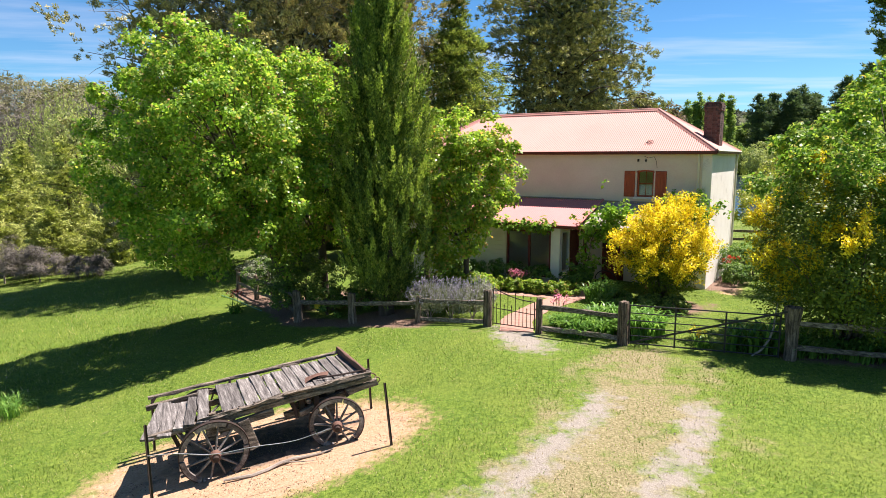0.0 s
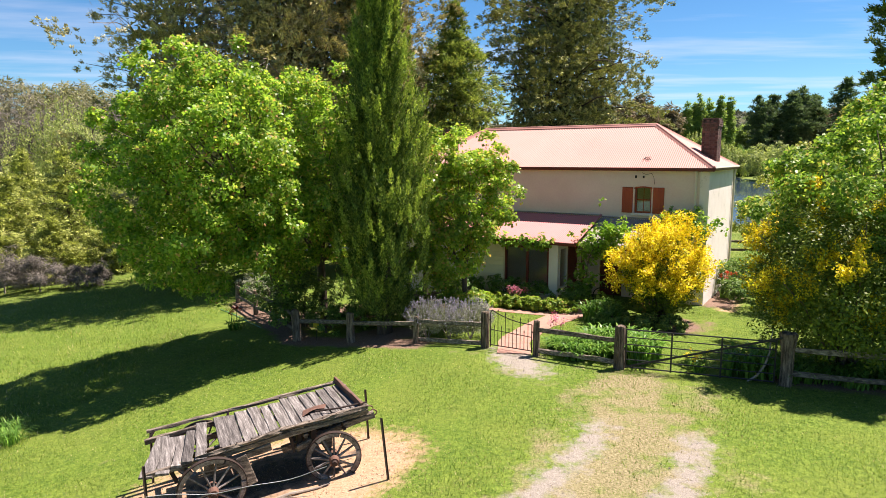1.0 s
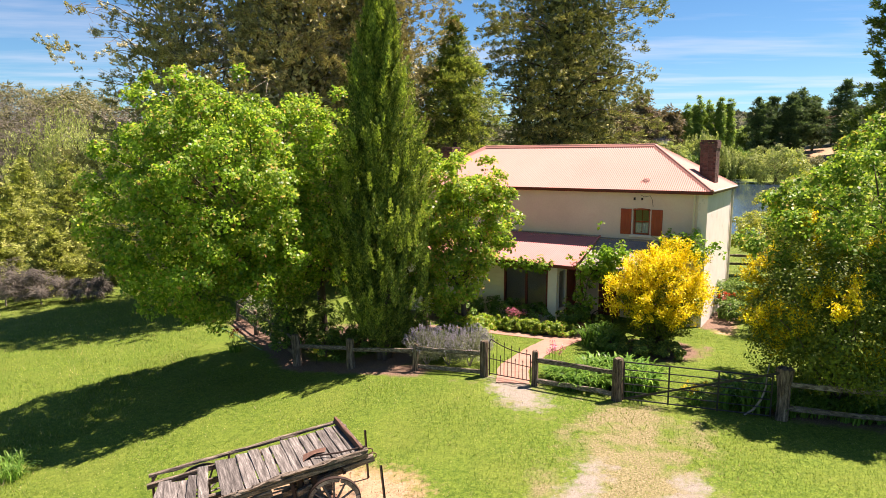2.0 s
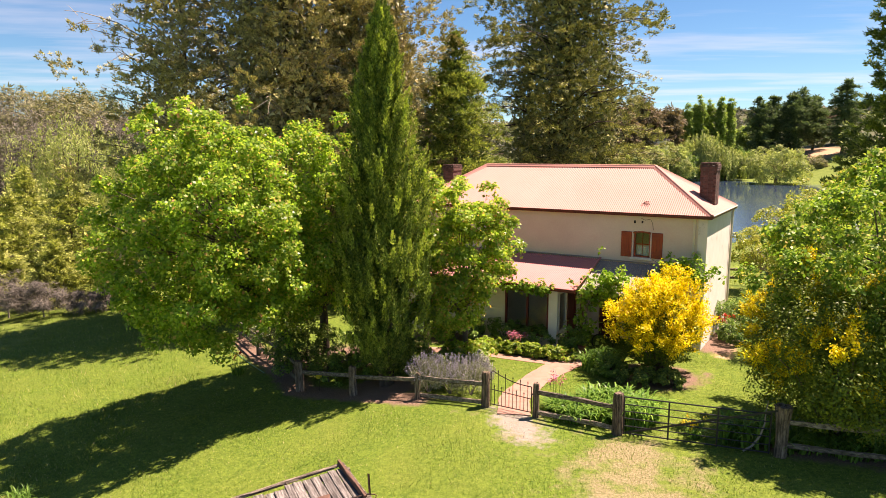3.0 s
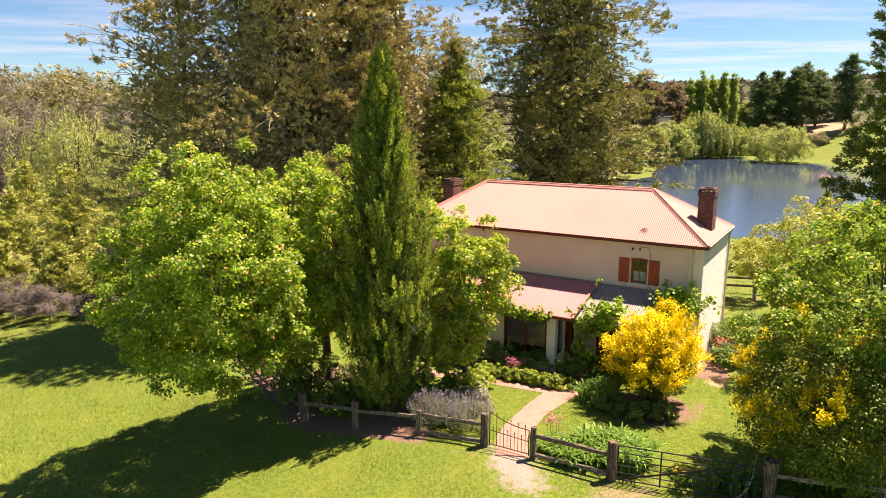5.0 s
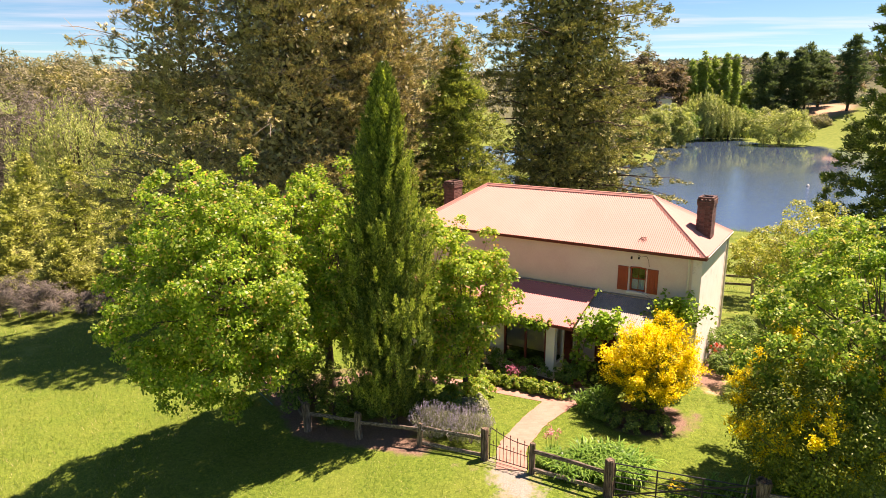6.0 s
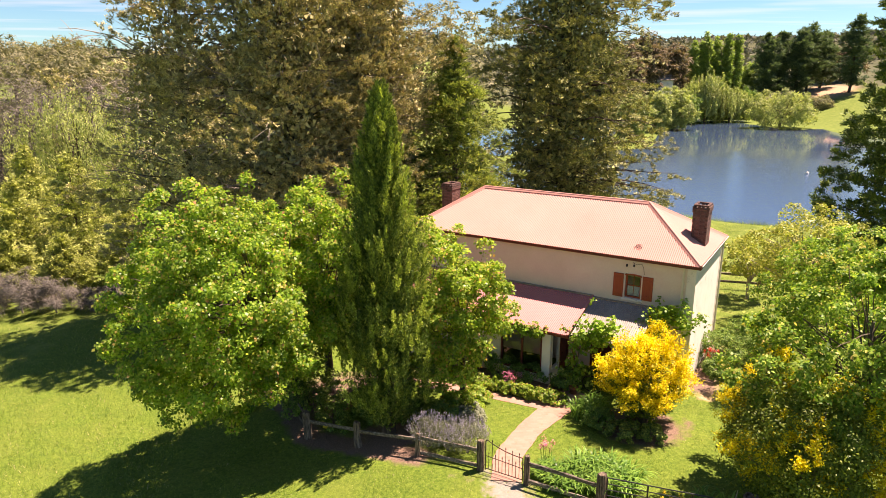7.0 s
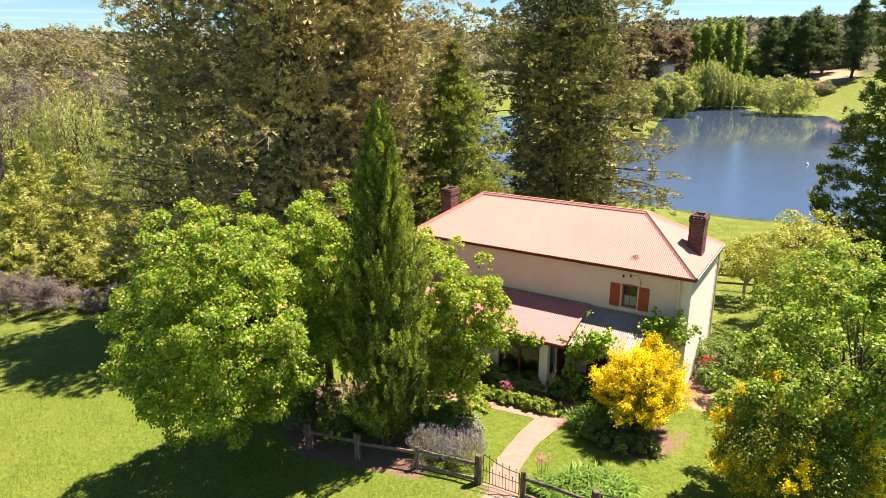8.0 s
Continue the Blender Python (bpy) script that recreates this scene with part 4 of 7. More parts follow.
UP_WIN = (-2.74, -2.12, 3.12, 4.10)
for blk in wall_with_holes((WX0, WY0, BASE), (WX1 - 0.32, WY0 + 0.35, EAVE - 0.06), [UP_WIN, (-4.0, -3.1, -0.25, 1.95)]):
    part("front_wall", blk, MAT["cream"], house, "cream rendered wall with pinkish lime stains")
part("end_wall", Geo().box((WX1 - 0.32, WY0, BASE), (WX1, WY1, EAVE - 0.06), 0.012), MAT["roughcast"], house, "pale roughcast end wall")
part("end_wall", Geo().box((WX0 - 0.001, WY0 + 0.35, BASE), (WX0 + 0.35, WY1, EAVE - 0.06), 0.01), MAT["roughcast"], house)
part("back_wall", Geo().box((WX0 + 0.35, WY1 - 0.35, BASE), (WX1 - 0.32, WY1, EAVE - 0.06), 0.01), MAT["cream"], house)
part("upper_floor", Geo().box((WX0 + 0.35, WY0 + 0.35, 2.30), (WX1 - 0.32, WY1 - 0.35, 2.48), 0.002), MAT["inside"], house)
part("soffit", Geo().box((-LEN + 0.04, 0.04, EAVE - 0.055), (-0.04, DEEP - 0.04, EAVE - 0.03), 0.002), MAT["fascia"], house)
part("room_partition", Geo().box((-6.2, 0.5, 2.49), (-6.1, WY1 - 0.36, EAVE - 0.07), 0.002), MAT["inside"], house)


def corrugated(corners, pitch=0.076, amp=0.011, rows=2, jitter=0.0):
    """Corrugated iron over a three or four cornered plane: eave left, eave right, top right, top left; waves run up the slope."""
    el, er, tr, tl = [np.array(c, float) for c in corners]
    run = er - el
    ln = np.linalg.norm(run)
    x = run / ln
    up = tl - el
    y = up - x * (up @ x)
    y /= np.linalg.norm(y)
    nrm = np.cross(x, y)
    H = (tl - el) @ y
    xl, xr = (tl - el) @ x, (tr - el) @ x
    n = int(ln / pitch * 6)
    xs = np.linspace(0, ln, n)
    v, idx = [], []
    for s in xs:
        top = H
        if xl > 1e-6 and s < xl:
            top = H * s / xl
        if xr < ln - 1e-6 and s > xr:
            top = min(top, H * (ln - s) / (ln - xr))
        w = amp * math.sin(2 * math.pi * s / pitch)
        for k in range(rows + 1):
            v.append(el + x * s + y * top * k / rows + nrm * w)
    v = np.array(v)
    i = np.arange(len(v)).reshape(n, rows + 1)
    q = np.stack([i[:-1, :-1], i[1:, :-1], i[1:, 1:], i[:-1, 1:]], -1).reshape(-1, 4)
    low = v - nrm * 0.012
    return quads_mesh("roof_sheet", np.concatenate([v, low]), np.concatenate([q, q[:, ::-1] + len(v)]))


rz1 = EAVE + RISE
E_FL, E_FR, E_BR, E_BL = (-LEN, 0, EAVE), (0, 0, EAVE), (0, DEEP, EAVE), (-LEN, DEEP, EAVE)
R_L, R_R = (-LEN + HIP_L, DEEP / 2, rz1), (-HIP_R, DEEP / 2, rz1)
roof = part("roof", corrugated((E_FL, E_FR, R_R, R_L)), MAT["roof"], house, "faded salmon-red corrugated iron roof")
for name, c in (("roof_slope", (E_FR, E_BR, R_R, R_R)), ("roof_slope", (E_BR, E_BL, R_L, R_R)), ("roof_slope", (E_BL, E_FL, R_L, R_L))):
    smooth(part(name, corrugated(c), MAT["roof"], roof))
smooth(roof)


def ridge_cap(a, b, r=0.055, wing=0.11):
    a, b = np.array(a, float), np.array(b, float)
    x, y, z = basis(b - a)
    prof = [(-wing, -0.055), (-r, 0.005), (-r * 0.7, r * 0.75), (0, r), (r * 0.7, r * 0.75), (r, 0.005), (wing, -0.055), (0, -0.03)]
    return Geo().rings([p + np.array([q[0] * y + q[1] * z for q in prof]) + np.array((0, 0, 0.025)) for p in (a, b)])


for a, b in ((R_L, R_R), (R_R, E_FR), (R_R, E_BR), (R_L, E_FL), (R_L, E_BL)):
    part("ridge_cap", ridge_cap(a, b), MAT["roof"], roof)


def gutter(a, b, size=0.11):
    a, b = np.array(a, float), np.array(b, float)
    x, y, z = basis(b - a)
    s = size
    prof = [(0, 0), (0, -s), (s * 0.8, -s), (s, -s * 0.75), (s, 0.01), (s * 0.9, 0.01), (s * 0.86, -s * 0.7), (s * 0.1, -s * 0.9), (s * 0.1, 0)]
    return Geo().rings([p + np.array([-q[0] * y + q[1] * z for q in prof]) for p in (a, b)])


part("gutter", gutter((-LEN, 0.04, EAVE - 0.005), (0.02, 0.04, EAVE - 0.005)), MAT["fascia"], house, "dark red-brown gutter")
part("gutter", gutter((-0.04, -0.02, EAVE - 0.005), (-0.04, DEEP, EAVE - 0.005), 0.09), MAT["fascia"], house)
part("barge_flashing", Geo().beam((0.06, 0.0, EAVE + 0.015), (0.06, DEEP, EAVE + 0.015), 0.02, 0.05), MAT["white"], house)
for x, y in ((-0.58, 0.02),):
    part("downpipe", Geo().tube([(x, 0.02, EAVE - 0.1), (x, 0.06, EAVE - 0.22), (x, 0.06, 2.6), (x, 0.06, -0.3)], 0.042, 8), MAT["board"], house, "cream downpipe")
part("downpipe", Geo().tube([(-0.04, DEEP - 0.25, EAVE - 0.1), (-0.08, DEEP - 0.25, EAVE - 0.3), (-0.085, DEEP - 0.25, -0.3)], 0.045, 8), MAT["board"], house)
part("electric_box", Geo().box((-2.45, 0.05, 4.42), (-2.40, 0.12, 4.50), 0.005), MAT["dark_iron"], house)

# upper window with shutters
x0, x1, z0, z1 = UP_WIN
win = thing("upper_window", "small red-framed sash window with lace curtain and two rust-red shutters", "window", HOUSE, kind="structure")
g = Geo()
yw = WY0 + 0.09
g.box((x0, yw, z0), (x0 + 0.06, yw + 0.08, z1)).box((x1 - 0.06, yw, z0), (x1, yw + 0.08, z1)).box((x0, yw, z0), (x1, yw + 0.08, z0 + 0.06))
part("window_frame", g, MAT["shutter"], win)
arch = []
for s in (0.0, 0.08):
    arch.append(np.array([(x0 - 0.02 + (x1 - x0 + 0.04) * k / 10, WY0 - 0.012 + s * 2.2, z1 - 0.04 + 0.06 * math.sin(math.pi * k / 10)) for k in range(11)] + [(x1 + 0.02 - (x1 - x0 + 0.04) * k / 10, WY0 - 0.012 + s * 2.2, z1 - 0.085 + 0.05 * math.sin(math.pi * k / 10)) for k in range(11)]))
part("arched_head", Geo().rings(arch), MAT["shutter"], win)
sash = part("sash", Geo().box((x0 + 0.06, yw + 0.03, (z0 + z1) / 2 - 0.02), (x1 - 0.06, yw + 0.065, (z0 + z1) / 2 + 0.02)).box(((x0 + x1) / 2 - 0.012, yw + 0.035, z0 + 0.06), ((x0 + x1) / 2 + 0.012, yw + 0.06, z1 - 0.02)), MAT["shutter"], win)
for k in (0, 1):
    for j in (0, 1):
        xa, xb = (x0 + 0.06, (x0 + x1) / 2 - 0.012) if k == 0 else ((x0 + x1) / 2 + 0.012, x1 - 0.06)
        za, zb = (z0 + 0.06, (z0 + z1) / 2 - 0.02) if j == 0 else ((z0 + z1) / 2 + 0.02, z1 - 0.03)
        pane = part("pane", Geo().box((xa, yw + 0.045, za), (xb, yw + 0.05, zb), 0.0005), MAT["glass"], win)
        pane.visible_shadow = False
part("window_sill", Geo().box((x0 - 0.10, WY0 - 0.07, z0 - 0.09), (x1 + 0.10, WY0 + 0.12, z0 - 0.003), 0.01), MAT["white"], win)
cv = [np.array([(x0 + 0.04 + (x1 - x0 - 0.08) * k / 24, yw + 0.16 + 0.02 * math.sin(k * 1.9) + d, z) for k in range(25)]) for z, d in ((z0 + 0.02, 0), (z0 + 0.42, 0.005))]
part("curtain", quads_mesh("curtain", np.concatenate(cv), np.array([[k, k + 1, k + 26, k + 25] for k in range(24)])), MAT["curtain"], win)
for xa, name in ((x0 - 0.46, "shutter"), (x1 + 0.06, "shutter")):
    sh = part(name, Geo().box((xa, WY0 - 0.03, z0 + 0.0), (xa + 0.40, WY0 - 0.003, z1 - 0.02), 0.004), MAT["shutter"], win, "rust-red timber shutter")
    for k in range(4):
        part("board", Geo().box((xa + 0.006 + k * 0.099, WY0 - 0.045, z0 + 0.01), (xa + 0.097 + k * 0.099, WY0 - 0.0305, z1 - 0.03), 0.006), MAT["shutter"], sh)
    for zb in (z0 + 0.13, z1 - 0.22):
        part("batten", Geo().box((xa + 0.01, WY0 - 0.062, zb), (xa + 0.39, WY0 - 0.0455, zb + 0.07), 0.004), MAT["shutter"], sh)

# enclosed verandah with the red lean-to roof
VY, VX1 = -2.35, -4.75
BIG = (-6.85, -5.05, 0.20, 1.92)
ver = thing("verandah", "enclosed cream verandah room under a red corrugated lean-to roof", "verandah", HOUSE)
for blk in wall_with_holes((WX0 + 0.1, VY, BASE), (VX1, VY + 0.12, 2.12), [BIG]):
    part("front_wall", blk, MAT["board"], ver)
for blk in wall_with_holes((VX1 - 0.12, VY + 0.12, BASE), (VX1, WY0 - 0.004, 2.15), [(-2.12, -1.36, 0.35, 1.9), (-1.22, -0.42, -0.25, 1.85)], 1):
    part("side_wall", blk, MAT["board"], ver)
part("side_gable", Geo().rings([np.array([(x, VY + 0.12, 2.152), (x, WY0 - 0.006, 2.152), (x, WY0 - 0.006, 2.92), (x, VY + 0.12, 2.22)]) for x in (VX1 - 0.12, VX1)]), MAT["board"], ver)
for k in range(14):
    z = -0.25 + k * 0.17
    if z + 0.17 < 0.2 or z > 1.9:
        part("weatherboard", Geo().box((WX0 + 0.1, VY - 0.018, z), (VX1 + 0.015, VY - 0.001, z + 0.162), 0.006), MAT["board"], ver)
    else:
        part("weatherboard", Geo().box((WX0 + 0.1, VY - 0.018, z), (BIG[0] - 0.05, VY - 0.001, z + 0.162), 0.006), MAT["board"], ver)
bw = part("sliding_window", Geo().box((BIG[0], VY - 0.03, BIG[2]), (BIG[0] + 0.07, VY + 0.09, BIG[3])).box((BIG[1] - 0.07, VY - 0.03, BIG[2]), (BIG[1], VY + 0.09, BIG[3])).box((BIG[0] + 0.07, VY - 0.03, BIG[2]), (BIG[1] - 0.07, VY + 0.09, BIG[2] + 0.07)).box((BIG[0] + 0.07, VY - 0.03, BIG[3] - 0.07), (BIG[1] - 0.07, VY + 0.09, BIG[3])), MAT["redwood"], ver, "dark red framed sliding window")
part("mullion", Geo().box((-5.96, VY - 0.025, BIG[2] + 0.07), (-5.88, VY + 0.06, BIG[3] - 0.07)), MAT["redwood"], bw)
for xa, xb, y in ((BIG[0] + 0.07, -5.96, VY + 0.03), (-5.88, BIG[1] - 0.07, VY + 0.01)):
    part("pane", Geo().box((xa, y, BIG[2] + 0.07), (xb, y + 0.006, BIG[3] - 0.07), 0.0005), MAT["glass"], bw).visible_shadow = False
part("window_sill", Geo().box((BIG[0] - 0.06, VY - 0.07, BIG[2] - 0.06), (BIG[1] + 0.05, VY + 0.0, BIG[2] - 0.002), 0.008), MAT["white"], bw)
part("corner_post", Geo().box((-5.05, VY - 0.05, BASE), (-4.70, VY + 0.05, 2.08), 0.01), MAT["white"], ver, "pale painted corner post")
sl = part("side_window", Geo().box((VX1 - 0.09, -2.12, 0.35), (VX1 + 0.02, -2.06, 1.9)).box((VX1 - 0.09, -1.42, 0.35), (VX1 + 0.02, -1.36, 1.9)).box((VX1 - 0.09, -2.06, 0.35), (VX1 + 0.02, -1.42, 0.41)).box((VX1 - 0.09, -2.06, 1.84), (VX1 + 0.02, -1.42, 1.9)), MAT["white"], ver)
part("pane", Geo().box((VX1 - 0.04, -2.06, 0.41), (VX1 - 0.034, -1.42, 1.84), 0.0005), MAT["glass"], sl).visible_shadow = False
dr = part("door", Geo().box((VX1 - 0.07, -1.20, -0.25), (VX1 - 0.03, -0.44, 1.83), 0.006), MAT["redwood"], ver, "dark red panelled door")
for za, zb in ((-0.1, 0.6), (0.75, 1.7)):
    part("panel", Geo().box((VX1 - 0.03, -1.10, za), (VX1 - 0.018, -0.54, zb), 0.008), MAT["redwood"], dr)
part("handle", Geo().tube([(VX1 - 0.03, -1.13, 0.72), (VX1 + 0.03, -1.13, 0.72), (VX1 + 0.03, -1.03, 0.72)], 0.012, 6), MAT["dark_iron"], dr)
part("door_frame", Geo().box((VX1 - 0.06, -1.27, -0.25), (VX1 + 0.03, -1.20, 1.9)).box((VX1 - 0.06, -0.44, -0.25), (VX1 + 0.03, -0.37, 1.9)), MAT["redwood"], ver)
part("floor", Geo().box((WX0 + 0.12, VY + 0.13, -0.32), (VX1 - 0.13, WY0 - 0.01, -0.26), 0.002), MAT["inside"], ver)
VR = [(-12.75, -2.62, 2.18), (-3.98, -2.62, 2.18), (-3.98, -0.02, 2.95), (-12.75, -0.02, 2.95)]
vr = smooth(part("lean_to_roof", corrugated(VR), MAT["roof_red"], ver, "faded red corrugated lean-to roof"))
part("wall_flashing", Geo().beam((-12.7, 0.06, 2.98), (-3.98, 0.06, 2.98), 0.10, 0.03), MAT["roof_grey"], vr)
part("barge_cap", Geo().beam((-3.97, -2.64, 2.205), (-3.97, 0.05, 2.995), 0.09, 0.04), MAT["roof_red"], vr)
part("gutter", gutter((-12.75, -2.60, 2.17), (-3.95, -2.60, 2.17), 0.10), MAT["fascia"], ver)
part("rafter_plate", Geo().beam((-12.6, VY + 0.06, 2.16), (-4.7, VY + 0.06, 2.16), 0.1, 0.09), MAT["redwood"], ver)

porch = thing("porch", "open porch with old grey corrugated iron roof over brick paving", "porch", HOUSE)
PR = [(-3.95, -2.30, 2.10), (-1.45, -2.30, 2.10), (-1.45, -0.02, 2.90), (-3.95, -0.02, 2.90)]
pr = smooth(part("roof_sheet", corrugated(PR), MAT["roof_grey"], porch, "rust-streaked grey corrugated iron sheet"))
part("wall_flashing", Geo().beam((-3.95, 0.06, 2.93), (-1.45, 0.06, 2.93), 0.10, 0.03), MAT["roof_grey"], pr)
for x in (-3.85, -1.62):
    part("post", Geo().beam((x, -2.15, -0.4), (x, -2.15, 2.08), 0.10, 0.10, 0.012), MAT["redwood"], porch)
part("beam", Geo().beam((-4.0, -2.15, 2.05), (-1.45, -2.15, 2.05), 0.07, 0.12), MAT["redwood"], porch)
part("paving", Geo().box((-4.72, -2.7, -0.6), (-1.2, 0.11, -0.27), 0.02), MAT["paving"], porch)
idr = part("inner_door", Geo().box((-4.0, WY0 + 0.12, -0.26), (-3.1, WY0 + 0.17, 1.95), 0.006), MAT["redwood"], porch, "dark red inner door")

# chimneys, brick by brick
def brick_mesh(l, w, h):
    return Geo().box((-l / 2, -w / 2, -h / 2), (l / 2, w / 2, h / 2), 0.006).mesh("brick")


B_FULL, B_HALF = brick_mesh(0.222, 0.105, 0.070), brick_mesh(0.105, 0.105, 0.070)
for me in (B_FULL, B_HALF):
    me.materials.append(MAT["brick"])


def chimney(at, courses, label):
    """A stack 0.80 by 0.57 m, its courses laid in turn, with a stepped head and an open flue."""
    ch = thing("chimney", label, "chimney", HOUSE @ Matrix.Translation(at), "brick chimneys")
    H = courses * 0.08
    part("core", Geo().box((-0.274, -0.389, -0.6), (0.274, 0.389, H - 0.45), 0.004), MAT["mortar"], ch)
    def lay(me, x, y, z, turn):
        b = new("brick", me)
        b.parent = ch
        b.matrix_basis = pose(x + RNG.normal(0, 0.003), y + RNG.normal(0, 0.003), z, rz=90 * turn + RNG.normal(0, 0.6))
    for c in range(courses):
        grow = 0.0 if c < courses - 4 else (0.03 if c < courses - 1 else 0.0)
        z = c * 0.08 + 0.035 - 0.32
        hx, hy = 0.285 + grow, 0.40 + grow
        for side in (-1, 1):
            for k in range(4 if not c % 2 else 3):
                lay(B_FULL, side * (hx - 0.0525), -hy + 0.111 + (hy * 2 - 0.222) * (k / 3 if not c % 2 else (k + 0.5) / 3), z, 1)
            for k in range(2):
                lay(B_FULL if c % 2 else B_HALF, (k - 0.5) * (0.23 if c % 2 else 0.14), side * (hy - 0.0525), z, 0)
            if c % 2:
                for s2 in (-1, 1):
                    lay(B_HALF, s2 * (hx - 0.0525), side * (hy - 0.0525), z, 0)
    return ch


chimney((-0.62, DEEP / 2, 5.22), 22, "weathered dark red brick chimney on the roof end")
chimney((-LEN + 0.42, DEEP / 2 + 0.1, 5.22), 20, "red brick chimney beside the hip")

# ---- trees ----
def at(x, y, dz=0.0):
    return (x, y, gz(x, y) + dz)


broadleaf("maple_tree", "large round green leafy tree with drooping skirt beside the fence", at(-5.3, 22.5), (-1.28, -3.95, 5.45), (2.72, 3.1, 3.35), 330, 259, 0.101, "leaf_maple", 11, trunk=0.19, limbs=90, rc=0.13, low=-0.97, lumps=0.15, rosette=True, aspect=0.85, shell_up=0.4, trim=lambda x, y, z: z > 1.6 + 0.5 * (x + 2.2))
broadleaf("maple_tree", "green leafy tree behind the larger one, near the fence corner", at(-4.4, 23.2), (0.1, -1.3, 4.85), (1.95, 1.95, 3.55), 180, 231, 0.104, "leaf_maple", 12, trunk=0.15, limbs=40, rc=0.15, lumps=0.26, rosette=True, low=-0.85, aspect=0.85)
broadleaf("young_maple", "light green young tree against the house wall", at(0.8, 21.0), (-0.1, -0.2, 3.4), (1.75, 1.55, 2.6), 130, 224, 0.112, "leaf_fresh", 13, trunk=0.09, limbs=30, rc=0.17, lumps=0.3, rosette=True, low=-0.95, aspect=0.85, trim=lambda x, y, z: z > 1.2 + 1.6 * (x + 0.2))
broadleaf("young_maple", "yellow-green young tree behind the cypress", at(-0.6, 23.2), (0, 0, 4.3), (1.35, 1.35, 2.35), 80, 210, 0.10, "leaf_fresh", 14, trunk=0.09, limbs=18, rc=0.19, low=-0.8, rosette=True, aspect=0.85)


def column_cypress(name, label, foot, h, r, seed):
    """A pencil cypress: upright plumes that stand apart over a dark core."""
    rng = np.random.default_rng(seed)
    t = thing(name, label, "tree", Matrix.Translation(foot))
    g = Geo()
    for k in range(5):
        a = k * 1.3
        g.tube([(0.12 * math.cos(a), 0.12 * math.sin(a), -0.3), (0.15 * math.cos(a), 0.15 * math.sin(a), 0.6), (0.22 * math.cos(a), 0.22 * math.sin(a), 1.3), (0.16 * math.cos(a), 0.16 * math.sin(a), 2.4)], [0.14, 0.12, 0.09, 0.03], 7)
    smooth(part("trunk", g, MAT["bark"], t))
    zs, rs = (0.08, 0.13, 0.22, 0.38, 0.55, 0.72, 0.85, 0.94, 1.0), (0.45, 0.78, 1.0, 0.97, 0.80, 0.56, 0.36, 0.18, 0.03)

    def plumes(n, lo, hi, per, fat, size, mat, nm, lb, lean, tall):
        z = 0.07 + 0.90 * rng.random(n) ** 0.92
        az = np.arange(n) * 2.399963 + rng.normal(0, 0.25, n)
        lump = 1 + 0.10 * np.sin(3 * az + 14 * z) + 0.08 * np.sin(5 * az - 25 * z)
        q = np.interp(z, zs, rs) * r * lump * rng.uniform(lo, hi, n)
        out = np.stack([np.cos(az), np.sin(az), np.zeros(n)], 1)
        way = unit(np.array((0, 0, 1.0)) + out * lean * rng.uniform(0.3, 1.6, (n, 1)) + rng.normal(0, 0.10, (n, 3)))
        ln = rng.uniform(*tall, n) * np.minimum(1, 0.4 + (1 - z) * 2.5)
        base = out * q[:, None] + np.array((0, 0, 1)) * (z * h)[:, None] - way * ln[:, None] * 0.5
        a = rng.random((n, per, 1))
        rad = fat * (0.25 + np.minimum(1, a * 4)) * (1.04 - a) ** 0.7
        dd = unit(rng.normal(size=(n, per, 3)))
        P = (base[:, None] + way[:, None] * a * ln[:, None, None] + dd * rad).reshape(-1, 3)
        A = (way[:, None] * 1.0 + dd * 0.65).reshape(-1, 3) + rng.normal(0, 0.25, P.shape)
        N = dd.reshape(-1, 3) + 0.5 * np.repeat(out, per, 0) + np.array((0, 0, 0.3)) + rng.normal(0, 0.3, P.shape)
        bl = size * rng.uniform(0.6, 1.35, len(P))
        return part(nm, blade_mesh(nm, P, A, N, bl, bl * 0.55), MAT[mat], t, lb)

    plumes(300, 0.25, 0.6, 110, 0.16, 0.13, "leaf_cypress", "crown", "", 0.12, (0.8, 1.5))
    plumes(430, 0.64, 1.10, 200, 0.12, 0.07, "leaf_cypress", "spray", "upright green plumes", 0.26, (0.6, 1.3))["kind"] = "stuff"
    plumes(330, 0.92, 1.2, 110, 0.075, 0.065, "leaf_cypress_tip", "spray_tip", "lighter yellow-green plume tips", 0.42, (0.4, 0.75))["kind"] = "stuff"
    return t


column_cypress("pencil_cypress", "tall dark green pencil cypress beside the fence", at(-1.8, 19.55), 11.75, 1.42, 21)

# big conifers behind the house
BROAD = ((0.06, 0.6), (0.15, 0.92), (0.35, 1.0), (0.6, 0.92), (0.8, 0.68), (0.93, 0.35), (1.0, 0.08))
evergreen("old_cypress", "huge old conifer with sparse olive foliage and bare grey limbs", at(-14.3, 36.3), 22.0, 5.6, BROAD, "leaf_olive", 31, 360, L=(0.9, 1.7), rise=0.35, m=8, k=31, blade=0.112, width=0.55, wide=0.32, thick=0.09, tuft=0.125, core=9000, dead=130, limbs=90, trunk=0.3, lumps=0.26, inner=0.25)
evergreen("old_cypress", "huge dense brown-green conifer behind the garden", at(-8.2, 35.0), 27.0, 6.2, BROAD, "leaf_olive", 32, 1080, L=(0.9, 1.7), rise=0.45, m=8, k=31, blade=0.112, width=0.55, wide=0.34, thick=0.1, tuft=0.125, inner=0.3, core=30000, dead=170, limbs=110, trunk=0.3, lumps=0.22)
